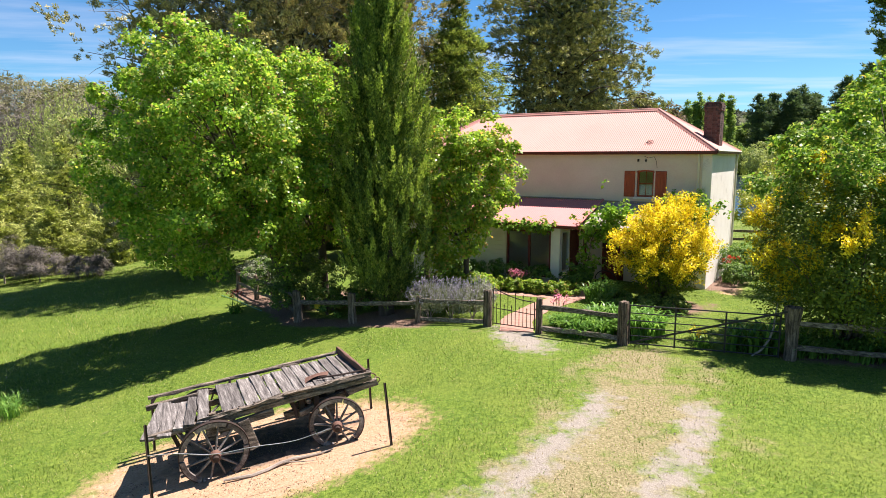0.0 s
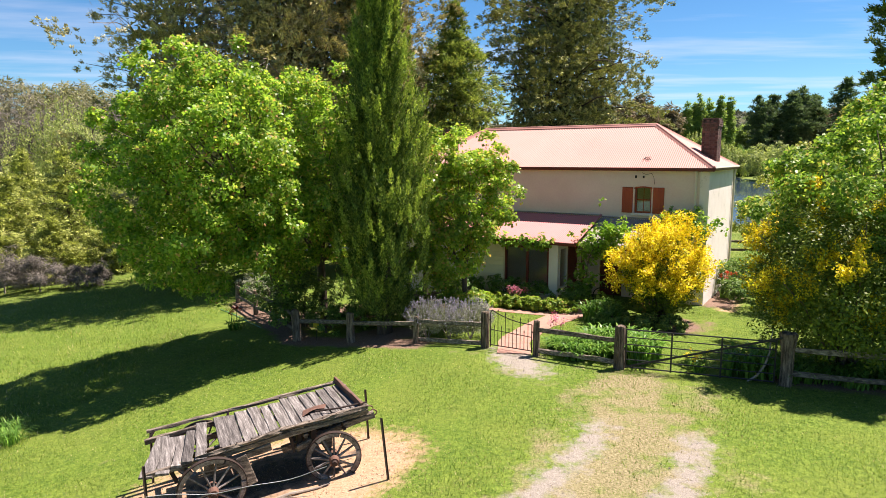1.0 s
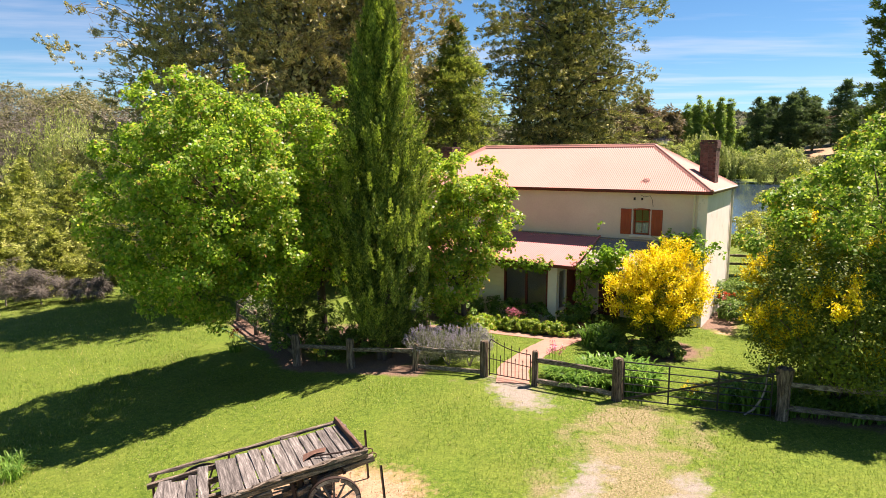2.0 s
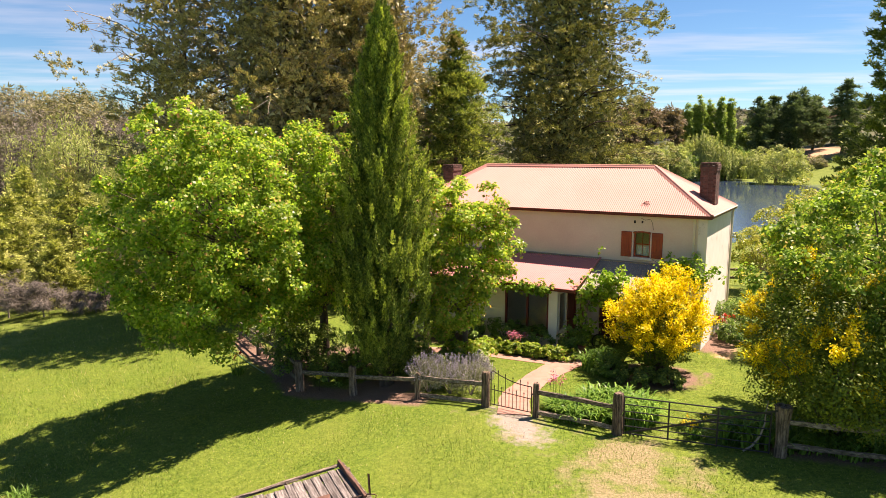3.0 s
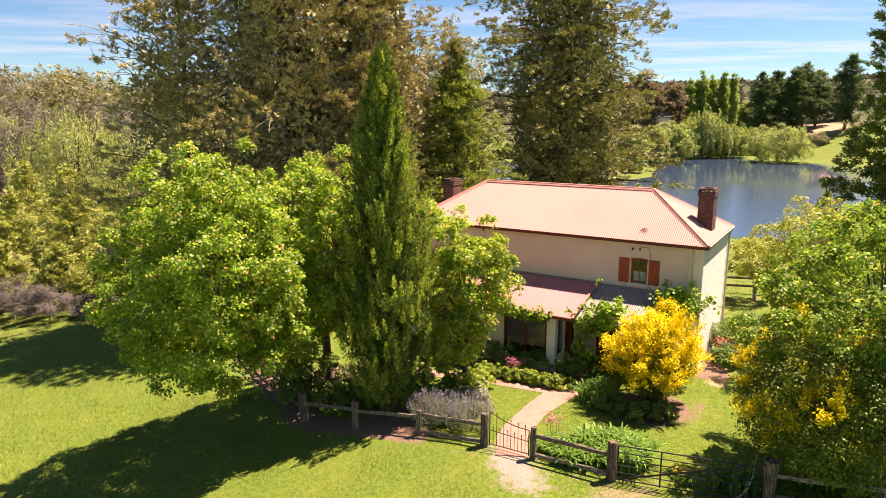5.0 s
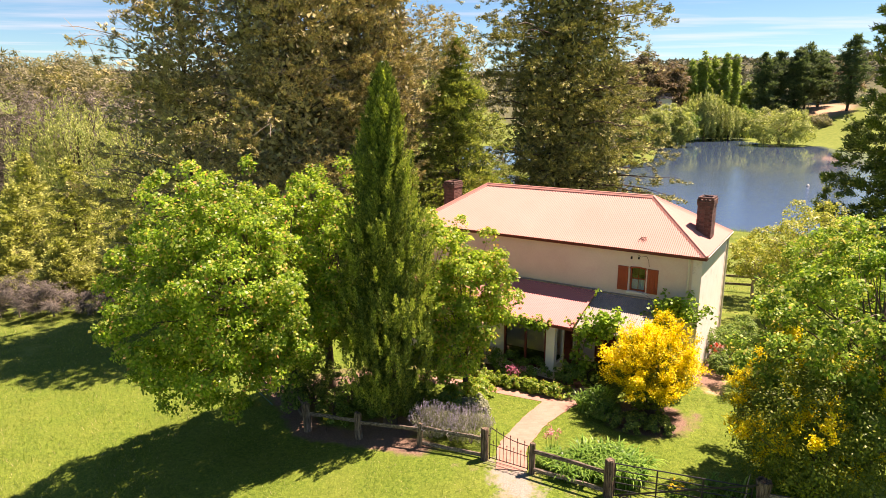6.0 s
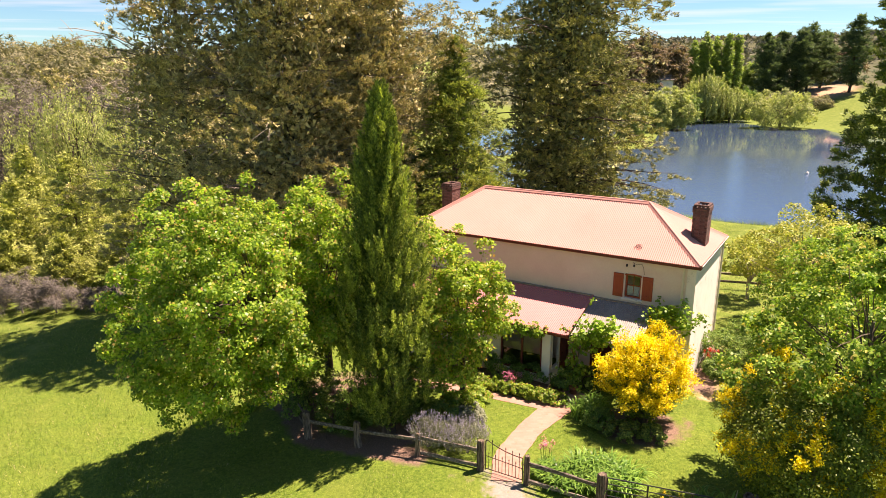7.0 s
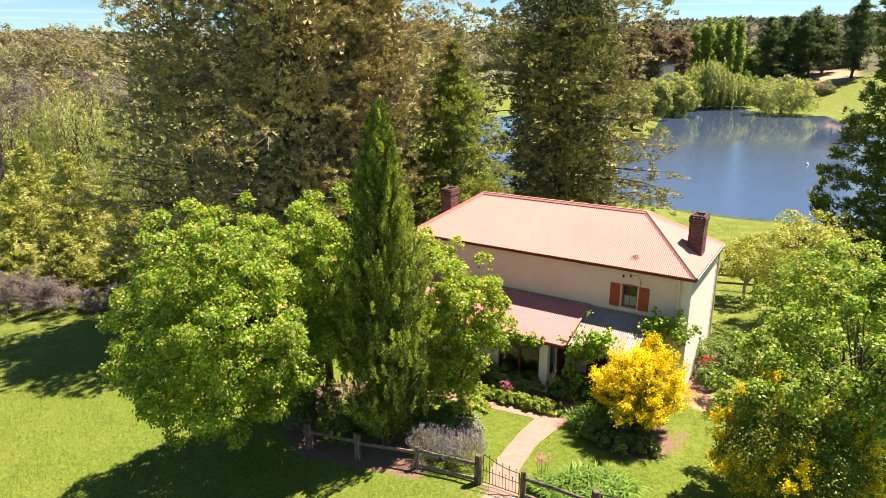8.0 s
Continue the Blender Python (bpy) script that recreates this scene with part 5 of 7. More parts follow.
evergreen("old_cypress", "tall brown-green conifer behind the pencil cypress", at(-4.0, 36.4), 22.5, 4.6, BROAD, "leaf_olive", 33, 700, L=(0.9, 1.7), rise=0.4, m=8, k=31, blade=0.112, width=0.55, wide=0.34, thick=0.1, tuft=0.125, inner=0.3, core=18000, dead=90, limbs=80, trunk=0.24, lumps=0.24)
evergreen("cedar", "lighter green conifer with drooping boughs behind the chimney", at(0.7, 36.4), 14.2, 4.8, ((0.03, 0.9), (0.2, 1.0), (0.5, 0.8), (0.8, 0.42), (1.0, 0.05)), "leaf_cedar", 34, 430, L=(1.6, 2.6), rise=0.2, m=14, k=19, blade=0.16, width=0.4, tuft=0.14, wide=0.26, droop=0.42, thick=0.04, core=6000, trunk=0.25, limbs=70, lumps=0.22)
evergreen("old_pine", "massive dark green conifer with layered limbs beside the lake", at(8.9, 47.3), 26.0, 7.1, ((0.05, 0.86), (0.15, 1.0), (0.45, 1.0), (0.65, 0.88), (0.82, 0.6), (1.0, 0.08)), "leaf_pine", 35, 620, L=(2.0, 4.2), rise=0.12, m=15, k=27, blade=0.138, width=0.5, tuft=0.14, inner=0.34, wide=0.27, droop=0.22, thick=0.03, core=26000, coarse=0.36, trunk=0.46, limbs=240, dead=10, lumps=0.26, bark="bark_dark")
evergreen("dark_conifer", "tall dark green conifer at the lake edge", at(31.5, 43.5), 24, 4.4, ((0.02, 0.9), (0.12, 1.0), (0.32, 0.84), (0.6, 0.64), (0.85, 0.5), (1.0, 0.15)), "leaf_cypress", 36, 430, core=8000, L=(1.0, 1.9), rise=0.6, m=9, k=22, tuft=0.2, blade=0.22, wide=0.3, trunk=0.28, limbs=50, lumps=0.18)

# scrub at the lower left edge of the lawn
CONE = ((0.05, 0.85), (0.18, 1.0), (0.45, 0.86), (0.7, 0.56), (0.88, 0.28), (1.0, 0.06))
for x, y, h, r, s in ((-28.6, 48.6, 9.6, 3.5, 41), (-33.8, 49.5, 8.2, 3.0, 42), (-36.4, 55.5, 9.6, 3.3, 43), (-22.8, 45.0, 5.6, 2.4, 47), (-26.0, 42.2, 4.4, 2.0, 401), (-30.6, 43.2, 4.8, 2.2, 402), (-34.6, 45.0, 5.6, 2.4, 403)):
    evergreen("wattle", "bushy yellow-green wattle with feathery tiers at the edge of the lawn", at(x, y), h, r, CONE, "leaf_wattle", s, 170, core=2600, L=(0.8, 1.5), rise=0.15, m=7, k=21, blade=0.145, width=0.5, wide=0.38, droop=0.05, thick=0.06, tuft=0.16, trunk=0.16, limbs=60, group="wattles", lumps=0.2)
for x, y, h, r, s in ((-24.6, 38.2, 2.2, 1.6, 36), (-27.2, 38.8, 2.8, 1.8, 37), (-30.4, 39.8, 3.0, 2.0, 38), (-21.8, 38.4, 1.5, 1.3, 39), (-33.6, 41.0, 3.2, 2.0, 40)):
    broadleaf("dead_brush", "heap of grey dead brush at the lawn edge", at(x, y), (0, 0, h * 0.45), (r, r * 0.8, h * 0.5), 70, 70, 0.3, "leaf_grey", s, trunk=0.05, bark="dead_wood", limbs=70, group="dead brush", tri=True, rc=0.2, aspect=0.1, low=-0.6, cat="shrub")
for x, y, h, r, s in ((-36.0, 63.0, 14.6, 4.8, 44), (-26.5, 57.0, 12.5, 4.6, 45), (-19.0, 52.0, 11.5, 4.4, 46), (-12.0, 51.0, 11, 4.4, 48), (-5.5, 52.0, 10, 4, 49)):
    weeping_willow("pale green weeping willow in the gully behind the lawn", at(x, y), h, r, s)

# far trees
for x, y, h, r, s in ((-62, 108, 9, 6, 51), (-73, 112, 10, 7, 52), (-66, 118, 10, 7, 59), (-50, 114, 9, 6, 53), (-86, 114, 11, 7, 54), (-40, 116, 9, 6, 55), (-30, 108, 11, 6, 60), (0.5, 78, 19.5, 5.0, 56), (-6, 84, 19, 6, 57), (-20, 100, 17, 7, 58)):
    broadleaf("gum_tree", "grey-brown gum tree on the far slope", at(x, y), (0, 0, h * 0.6), (r, r, h * 0.42), 110, 49, 0.62, "leaf_gum", s, trunk=0.3, limbs=16, group="far gum trees", tri=True, rc=0.17, aspect=0.4, low=-0.7, rosette=True)
for x, y, h, r, s in ((-44, 66, 13, 5, 61), (-50, 72, 13, 5.5, 62), (-40.5, 68, 12, 4.5, 63), (-56, 66, 13, 5.5, 64), (-47, 80, 11, 5, 65), (-36, 72, 13, 5, 66), (-28, 68, 12, 5, 67), (-40, 78, 12, 5, 68)):
    broadleaf("bare_scrub", "grey leafless scrub tree in the gully", at(x, y), (0, 0, h * 0.55), (r, r, h * 0.5), 140, 45, 0.6, "leaf_grey", s, trunk=0.2, limbs=40, group="bare scrub", tri=True, rc=0.22, aspect=0.12, low=-0.9)

for x, y, top, r, s in ((75.3, 187, 11.9, 5.6, 72), (83.8, 190, 7.8, 5.0, 73)):
    weeping_willow("grey-green weeping willow on the far lake shore", at(x, y, -0.2), top - gz(x, y) + 1.5, r * 1.1, s, 420, 44, 0.65, "lakeside willows")
for x, y, top, r, s in ((56.5, 160, 8.9, 4.9, 71), (85.2, 164, 8.4, 7.9, 74), (48.4, 150, 8.6, 3.9, 75), (36.4, 125, 8.2, 3.0, 76)):
    h = top - gz(x, y)
    broadleaf("willow", "pale green round willow on the lake shore", at(x, y, -0.2), (0, 0, h * 0.52), (r * 0.9, r * 0.8, h * 0.46), 130, 98, 0.5, "leaf_willow", s, trunk=0.35, limbs=20, group="lakeside willows", tri=True, rc=0.17, aspect=0.4, low=-0.9, lumps=0.24, rosette=True)


def poplar(x, y, h, r, s):
    broadleaf("poplar", "slim upright green poplar beyond the lake", at(x, y), (0, 0, h * 0.52), (r, r, h * 0.48), 130, 77, 0.6, "leaf_poplar", s, trunk=0.3, limbs=8, group="poplars beyond the lake", tri=True, rc=0.13, aspect=0.5, low=-0.98, lumps=0.12, rosette=True)


for x, y, top, r, s in ((80.0, 213, 22.5, 2.0, 81), (83.6, 216, 22.2, 1.6, 82), (84.7, 214, 24.2, 2.0, 83), (88.9, 217, 23.8, 2.4, 84), (91.9, 215, 24.7, 1.6, 85), (96.1, 218, 24.9, 2.0, 86)):
    poplar(x, y, top - gz(x, y), r * 0.78, s)
PINE = ((0.12, 0.7), (0.28, 1.0), (0.55, 1.0), (0.8, 0.8), (0.93, 0.5), (1.0, 0.2))
for x, y, top, r, s in ((108.3, 222, 25.8, 4.1, 91), (114.9, 226, 26.7, 4.0, 92), (120.0, 224, 27.8, 4.3, 93), (125.9, 228, 29.7, 5.3, 94), (132.9, 232, 28.0, 4.4, 95), (133.0, 215, 31.5, 4.6, 96)):
    evergreen("pine", "dark pine tree in a group beyond the lake", at(x, y), top - gz(x, y), r * 1.05, PINE, "leaf_dark", s, 120, core=700, coarse=1.4, L=(2.0, 4.0), rise=0.2, m=9, k=14, blade=0.6, width=0.4, wide=0.3, tuft=0.55, trunk=0.45, limbs=50, group="pines beyond the lake", lumps=0.3, bark="bark_dark")
shed = thing("farm_shed", "pale weatherboard farm shed among the gums beyond the lake", "shed", Matrix.Translation((66.0, 204.5, gz(66.0, 204.5))))
sh = 11.2 - gz(66.0, 204.5)
g = Geo()
g.box((-4.6, -2.5, -0.4), (4.6, 2.5, sh))
part("wall", g, MAT["white"], shed)
g = Geo()
for k in (-1, 1):
    g.beam((0, k * 2.9, sh - 0.1), (0, 0, sh + 1.5), 9.8, 0.12)
part("roof", g, MAT["roof_grey"], shed)
for x, y, top, r, s in ((63.0, 205, 23.7, 5.0, 101), (71.6, 208, 20.9, 5.0, 102), (52.1, 190, 19.9, 4.8, 103), (89.4, 240, 18.0, 4.1, 105), (147.4, 245, 21.9, 6.2, 108), (42.2, 175, 18.0, 4.4, 107)):
    h = top - gz(x, y)
    broadleaf("gum_tree", "rusty grey gum tree beyond the lake", at(x, y), (0, 0, h * 0.58), (r, r, h * 0.42), 100, 70, 1.0, "leaf_rust", s, trunk=0.35, limbs=14, group="gums beyond the lake", tri=True, rc=0.2, aspect=0.45, low=-0.8, rosette=True)
x, y, top, r, s = (109.2, 236, 16.3, 3.0, 104)
broadleaf("green_tree", "bright green round tree beyond the poplars", at(x, y), (0, 0, (top - gz(x, y)) * 0.5), (r, r, (top - gz(x, y)) * 0.5), 80, 63, 0.8, "leaf_poplar", s, trunk=0.3, limbs=8, tri=True, rc=0.2, aspect=0.5, low=-0.9, rosette=True)

for x, y, h, r, s in ((78.8, 205, 8.5, 5.0, 111), (84.1, 206, 9.0, 5.0, 112), (88.2, 204, 8.5, 5.0, 113), (94.4, 207, 8.0, 5.0, 114), (96.4, 203, 6.5, 4.0, 115), (66.0, 180, 7.0, 4.5, 116)):
    broadleaf("bush", "green bush in the thicket behind the lake", at(x, y), (0, 0, h * 0.5), (r, r * 0.8, h * 0.5), 70, 84, 0.55, "leaf_shrub", s, trunk=0.15, limbs=10, group="thicket behind the lake", tri=True, rc=0.22, aspect=0.5, low=-0.9, rosette=True, cat="shrub")
for x, y, h, r, s in ((105.1, 212, 4.5, 4.2, 117), (108.9, 208, 4.0, 4.2, 118), (112.9, 205, 4.0, 4.2, 119), (116.7, 203, 3.6, 4.0, 121), (57.7, 168, 5.0, 4.5, 122)):
    broadleaf("bush", "low dark bush below the pines", at(x, y), (0, 0, h * 0.45), (r, r * 0.7, h * 0.5), 60, 70, 0.5, "leaf_gum", s, trunk=0.12, limbs=10, group="low bushes below the pines", tri=True, rc=0.24, aspect=0.5, low=-0.9, rosette=True, cat="shrub")

# woods on the far hills: many small crowns in one mesh
rng = np.random.default_rng(120)
hx, hy = rng.uniform(-900, 1300, 42000), rng.uniform(300, 1150, 42000)
keep = (np.hypot(hx, hy) > 330) & (np.abs(hx) < hy * 0.95 + 30)
hx, hy = hx[keep], hy[keep]
hz = height(hx, hy)
hs = rng.uniform(0.8, 1.6, len(hx)) * (0.7 + np.hypot(hx, hy) / 900)
rep = 3
c = np.repeat(np.stack([hx, hy, hz + hs * 1.0], 1), rep, 0)
d = ball(len(c), rng)
d[:, 2] = np.abs(d[:, 2])
s_ = np.repeat(hs, rep)
p = c + d * s_[:, None] * np.array((0.9, 0.9, 0.8))
far_wood = part("far_woods", blade_mesh("far_woods", p, np.cross(d, rng.normal(size=d.shape)), d + rng.normal(0, 0.35, d.shape), s_ * 1.9, s_ * 1.7), MAT["leaf_bush"])
tagged(far_wood, "grey-green bushland covering the distant hills", "woods", kind="stuff")

buoy = thing("buoy", "small white float on the lake water", "buoy", Matrix.Translation((48.2, 84.0, LAKE_Z)))
part("float", Geo().lathe([(0.02, -0.15), (0.16, -0.1), (0.21, 0.04), (0.16, 0.18), (0.08, 0.26), (0.04, 0.3)], sides=12), MAT["white"], buoy)
part("stem", Geo().tube([(0, 0, 0.28), (0, 0, 0.45)], 0.02, 6), MAT["white"], buoy)

# ---- shrubs and garden plants ----
def shrub(name, label, x, y, h, r, leaf, mat, seed, clumps=70, per=60, group="", aspect=0.6, low=-0.6, ry=None, cat="shrub", rc=0.22):
    return broadleaf(name, label, at(x, y), (0, 0, h * 0.52), (r, ry or r, h * 0.5), clumps, per, leaf, mat, seed, trunk=0.035, limbs=14, group=group, rc=rc, aspect=aspect, low=low, fork=0.15, cat=cat)


# golden privet: lit golden tips over greener inner leaves, coloured darker for their shade
def golden(label, x, y, h, r, seed, gold, green, gold_low, tip=1.0, spike=0.3, base=0.0, patch=1, spread=0.2):
    rng = np.random.default_rng(seed)
    t = thing("golden_privet", label, "shrub", Matrix.Translation(at(x, y)))
    g = Geo()
    c0 = np.array((0, 0, (h + base) * 0.5))
    rad = np.array((r, r, (h - base) * 0.5))
    for q in crown_centers(rng, 22, c0, rad, 0.6, -0.4):
        limb(g, (rng.normal(0, 0.06), rng.normal(0, 0.06), -0.1), q, 0.04, 0.01, rng, 0.05)
    part("stem", g, MAT["bark"], t)["kind"] = "stuff"
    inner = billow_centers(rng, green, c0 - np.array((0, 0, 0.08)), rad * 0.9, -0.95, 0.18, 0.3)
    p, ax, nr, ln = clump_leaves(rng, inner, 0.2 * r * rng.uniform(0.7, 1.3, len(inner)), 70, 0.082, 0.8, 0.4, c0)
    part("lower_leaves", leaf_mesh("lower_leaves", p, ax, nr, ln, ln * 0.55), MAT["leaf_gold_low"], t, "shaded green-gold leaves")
    outer = billow_centers(rng, gold, c0, rad * 0.98, gold_low, 0.16, 0.0)
    if patch > 1:
        # gold only in scattered groups of shoots
        outer = np.repeat(outer, patch, 0) + rng.normal(0, spread, (len(outer) * patch, 3)) * np.array((1, 1, 1.3))
    outer = outer + unit(outer - c0) * rng.random((len(outer), 1)) * 0.16
    # each golden clump is a tuft of upright shoots
    k = 96
    cr = np.repeat(outer, k, 0)
    ow = np.repeat(unit(outer - c0 + np.array((0, 0, 0.7 * h * 0.3))), k, 0)
    a = rng.random((len(cr), 1))
    shoot = np.repeat(unit(np.repeat(unit(outer - c0), 6, 0) + np.array((0, 0, 0.9)) + rng.normal(0, 0.35, (len(outer) * 6, 3))), k // 6, 0)
    p = cr + shoot * a * spike * tip + rng.normal(0, 0.045, cr.shape)
    nr = unit(ow * 0.7 + rng.normal(0, 0.45, cr.shape) + np.array((0, 0, 0.6)))
    ax = shoot * 0.6 + rng.normal(0, 0.6, cr.shape)
    ln = rng.uniform(0.05, 0.09, len(cr))
    part("golden_leaves", leaf_mesh("golden_leaves", p, ax, nr, ln, ln * 0.55), MAT["leaf_gold"], t, "bright golden-yellow leaves")
    return t


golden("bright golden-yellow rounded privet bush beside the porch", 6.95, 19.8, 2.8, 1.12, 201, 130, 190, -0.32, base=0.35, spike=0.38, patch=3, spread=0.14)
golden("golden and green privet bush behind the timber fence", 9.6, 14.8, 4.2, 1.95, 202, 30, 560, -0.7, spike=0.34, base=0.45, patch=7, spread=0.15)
broadleaf("green_tree", "fresh green leafy tree rising over the golden bush", at(11.4, 15.7), (0, 0, 5.0), (3.4, 2.4, 2.8), 230, 231, 0.112, "leaf_elm", 203, trunk=0.14, limbs=50, rc=0.12, low=-0.75, rosette=True, aspect=0.7, trim=lambda x, y, z: (z < 4.5 + 0.75 * (x + 3.4)) & (z > 3.1 - 0.9 * np.maximum(x + 1.8, 0)))
broadleaf("green_tree", "yellow-green leafy tree on the rear lawn", at(14.6, 21.9), (0, 0, 3.9), (2.4, 2.2, 2.2), 120, 175, 0.12, "leaf_elm", 205, trunk=0.12, limbs=30, rc=0.17, low=-0.85, rosette=True, aspect=0.7)
broadleaf("old_fruit_tree", "old yellow-green fruit tree with bare grey twigs", at(17.4, 29.0), (0, 0, 3.5), (2.4, 2.2, 2.0), 120, 120, 0.13, "leaf_yellowing", 204, trunk=0.16, bark="dead_wood", limbs=110, rc=0.17, low=-0.85, rosette=True, aspect=0.6)
broadleaf("old_fruit_tree", "small yellow-green fruit tree by the rear fence", at(16.9, 33.4), (0, 0, 2.3), (1.5, 1.3, 1.1), 60, 100, 0.13, "leaf_yellowing", 206, trunk=0.08, bark="dead_wood", limbs=50, rc=0.2, low=-0.85, rosette=True, aspect=0.6)

# vines on the verandah edge
def vine(label, pts, n, spread, leaf, seed, stem=True):
    rng = np.random.default_rng(seed)
    t = thing("grape_vine", label, "vine", HOUSE, "grape vines")
    pts = np.array(pts, float)
    g = Geo()
    g.tube(pts, 0.022, 5)
    for _ in range(14):
        q = pts[rng.integers(len(pts))]
        limb(g, q, q + rng.normal(0, 1, 3) * np.array(spread) * 1.3 + np.array((0, -0.05, 0.1)), 0.008, 0.003, rng, 0.1, 4, 4)
    part("stem", g, MAT["bark"], t)
    s = rng.random(n) * (len(pts) - 1)
    i = np.minimum(s.astype(int), len(pts) - 2)
    c = pts[i] + (pts[i + 1] - pts[i]) * (s - i)[:, None] + rng.normal(0, 1, (n, 3)) * np.array(spread) * (0.5 + rng.random((n, 1)))
    p, ax, nr, ln = clump_leaves(rng, c, np.full(n, 0.14), 9, leaf, 0.9, 0.5)
    part("leaves", leaf_mesh("leaves", p, ax, nr, ln, ln * 0.9), MAT["leaf_vine"], t)


vine("bright green grape vine along the lean-to gutter", [(-7.6, -2.66, 2.15), (-6.5, -2.68, 2.1), (-5.6, -2.68, 2.05), (-4.9, -2.68, 2.08)], 90, (0.15, 0.08, 0.09), 0.13, 301)
vine("bushy bright green grape vine over the porch corner", [(-3.75, -2.5, -0.2), (-3.5, -2.5, 1.7), (-3.2, -2.45, 2.35), (-2.7, -2.4, 2.5), (-2.35, -2.4, 2.45)], 200, (0.26, 0.15, 0.24), 0.14, 302)
vine("bright green grape vine on the wall above the golden bush", [(-1.75, -1.2, 0.4), (-1.65, -0.9, 2.2), (-1.3, -0.5, 2.75), (-0.7, -0.35, 2.95), (-0.2, -0.35, 2.7)], 200, (0.26, 0.16, 0.24), 0.14, 303)


# strap-leaved clumps
def strap_clump(name, label, x, y, r, h, n, seed, mat="leaf_strap", width=0.03, group="", bloom=None):
    rng = np.random.default_rng(seed)
    t = thing(name, label, "plant", Matrix.Translation(at(x, y)), group)
    k = 6
    az, foot = rng.uniform(0, 6.283, n), r * 0.55 * np.sqrt(rng.random(n))
    fa = rng.uniform(0, 6.283, n)
    base = np.stack([foot * np.cos(fa), foot * np.sin(fa), np.full(n, -0.02)], 1)
    out = np.stack([np.cos(az), np.sin(az), np.zeros(n)], 1)
    side = np.stack([-np.sin(az), np.cos(az), np.zeros(n)], 1)
    reach, top = r * rng.uniform(0.4, 0.95, n), h * rng.uniform(0.7, 1.2, n)
    v = np.empty((n, k, 2, 3))
    for i in range(k):
        s = i / (k - 1)
        c = base + out * (reach * s ** 1.4)[:, None] + np.array((0, 0, 1)) * (top * (1.9 * s - 1.25 * s * s))[:, None]
        w = width * (1 - s ** 3) * 0.5 + 0.002
        v[:, i, 0], v[:, i, 1] = c - side * w, c + side * w
    idx = np.arange(n * k * 2).reshape(n, k, 2)
    q = np.stack([idx[:, :-1, 0], idx[:, :-1, 1], idx[:, 1:, 1], idx[:, 1:, 0]], -1).reshape(-1, 4)
    part("leaves", quads_mesh("leaves", v.reshape(-1, 3), q), MAT[mat], t)
    if bloom:
        m, hm, bm_, rad = bloom
        fp = np.stack([rng.normal(0, r * 0.4, m), rng.normal(0, r * 0.4, m), h * hm * rng.uniform(0.85, 1.1, m)], 1)
        g = Geo()
        for f in fp:
            g.tube([(f[0] * 0.6, f[1] * 0.6, 0), tuple(f)], 0.006, 4)
        part("stalks", g, MAT["leaf_strap"], t)
        p, ax, nr, ln = clump_leaves(rng, fp, np.full(m, rad), 26, 0.045, 1.2, 0.3)
        part("flowers", leaf_mesh("flowers", p, ax, nr, ln, ln * 0.8), MAT[bm_], t)
    return t


for i, (x, y, r, h) in enumerate(((3.15, 16.55, 0.5, 0.5), (3.7, 16.45, 0.6, 0.6), (4.3, 16.6, 0.75, 0.8), (4.85, 16.5, 0.75, 0.8), (4.1, 16.0, 0.6, 0.55), (3.5, 16.0, 0.5, 0.5), (4.95, 15.75, 0.8, 0.85), (5.35, 16.1, 0.75, 0.8))):
    strap_clump("agapanthus", "clump of arching green strap leaves inside the fence", x, y, r, h, 230, 400 + i, group="agapanthus by the fence", width=0.045)
for i, (x, y) in enumerate(((4.95, 20.1), (5.3, 19.75), (5.45, 20.5))):
    strap_clump("iris", "clump of green sword leaves beside the path end", x, y, 0.62, 0.75, 130, 420 + i, group="irises by the path", width=0.04)
for i in range(18):
    x = 8.2 + (i % 9) * 0.42
    strap_clump("agapanthus", "dark green strap-leaf clump under the golden bush", x, 14.3 - 0.24 * (x - 8) + 0.5 * (i // 9) + 0.1 * (i % 3), 0.55, 0.55, 80, 440 + i, group="agapanthus under the bush", width=0.03)
for i, (x, y) in enumerate(((7.15, 14.75), (7.5, 14.5))):
    strap_clump("spiky_plant", "dark spiky leaved plant by the gate post", x, y, 0.65, 0.85, 70, 455 + i, group="spiky plants by the gate", width=0.05)
strap_clump("pink_flower", "tall pink flower spikes on the front lawn edge", 3.25, 17.2, 0.35, 0.4, 40, 460, bloom=(7, 1.9, "petal_pink", 0.09))
strap_clump("pink_flower", "pink flowers in the bed below the window", 2.6, 22.2, 0.5, 0.4, 40, 461, bloom=(12, 1.6, "petal_pink", 0.10))


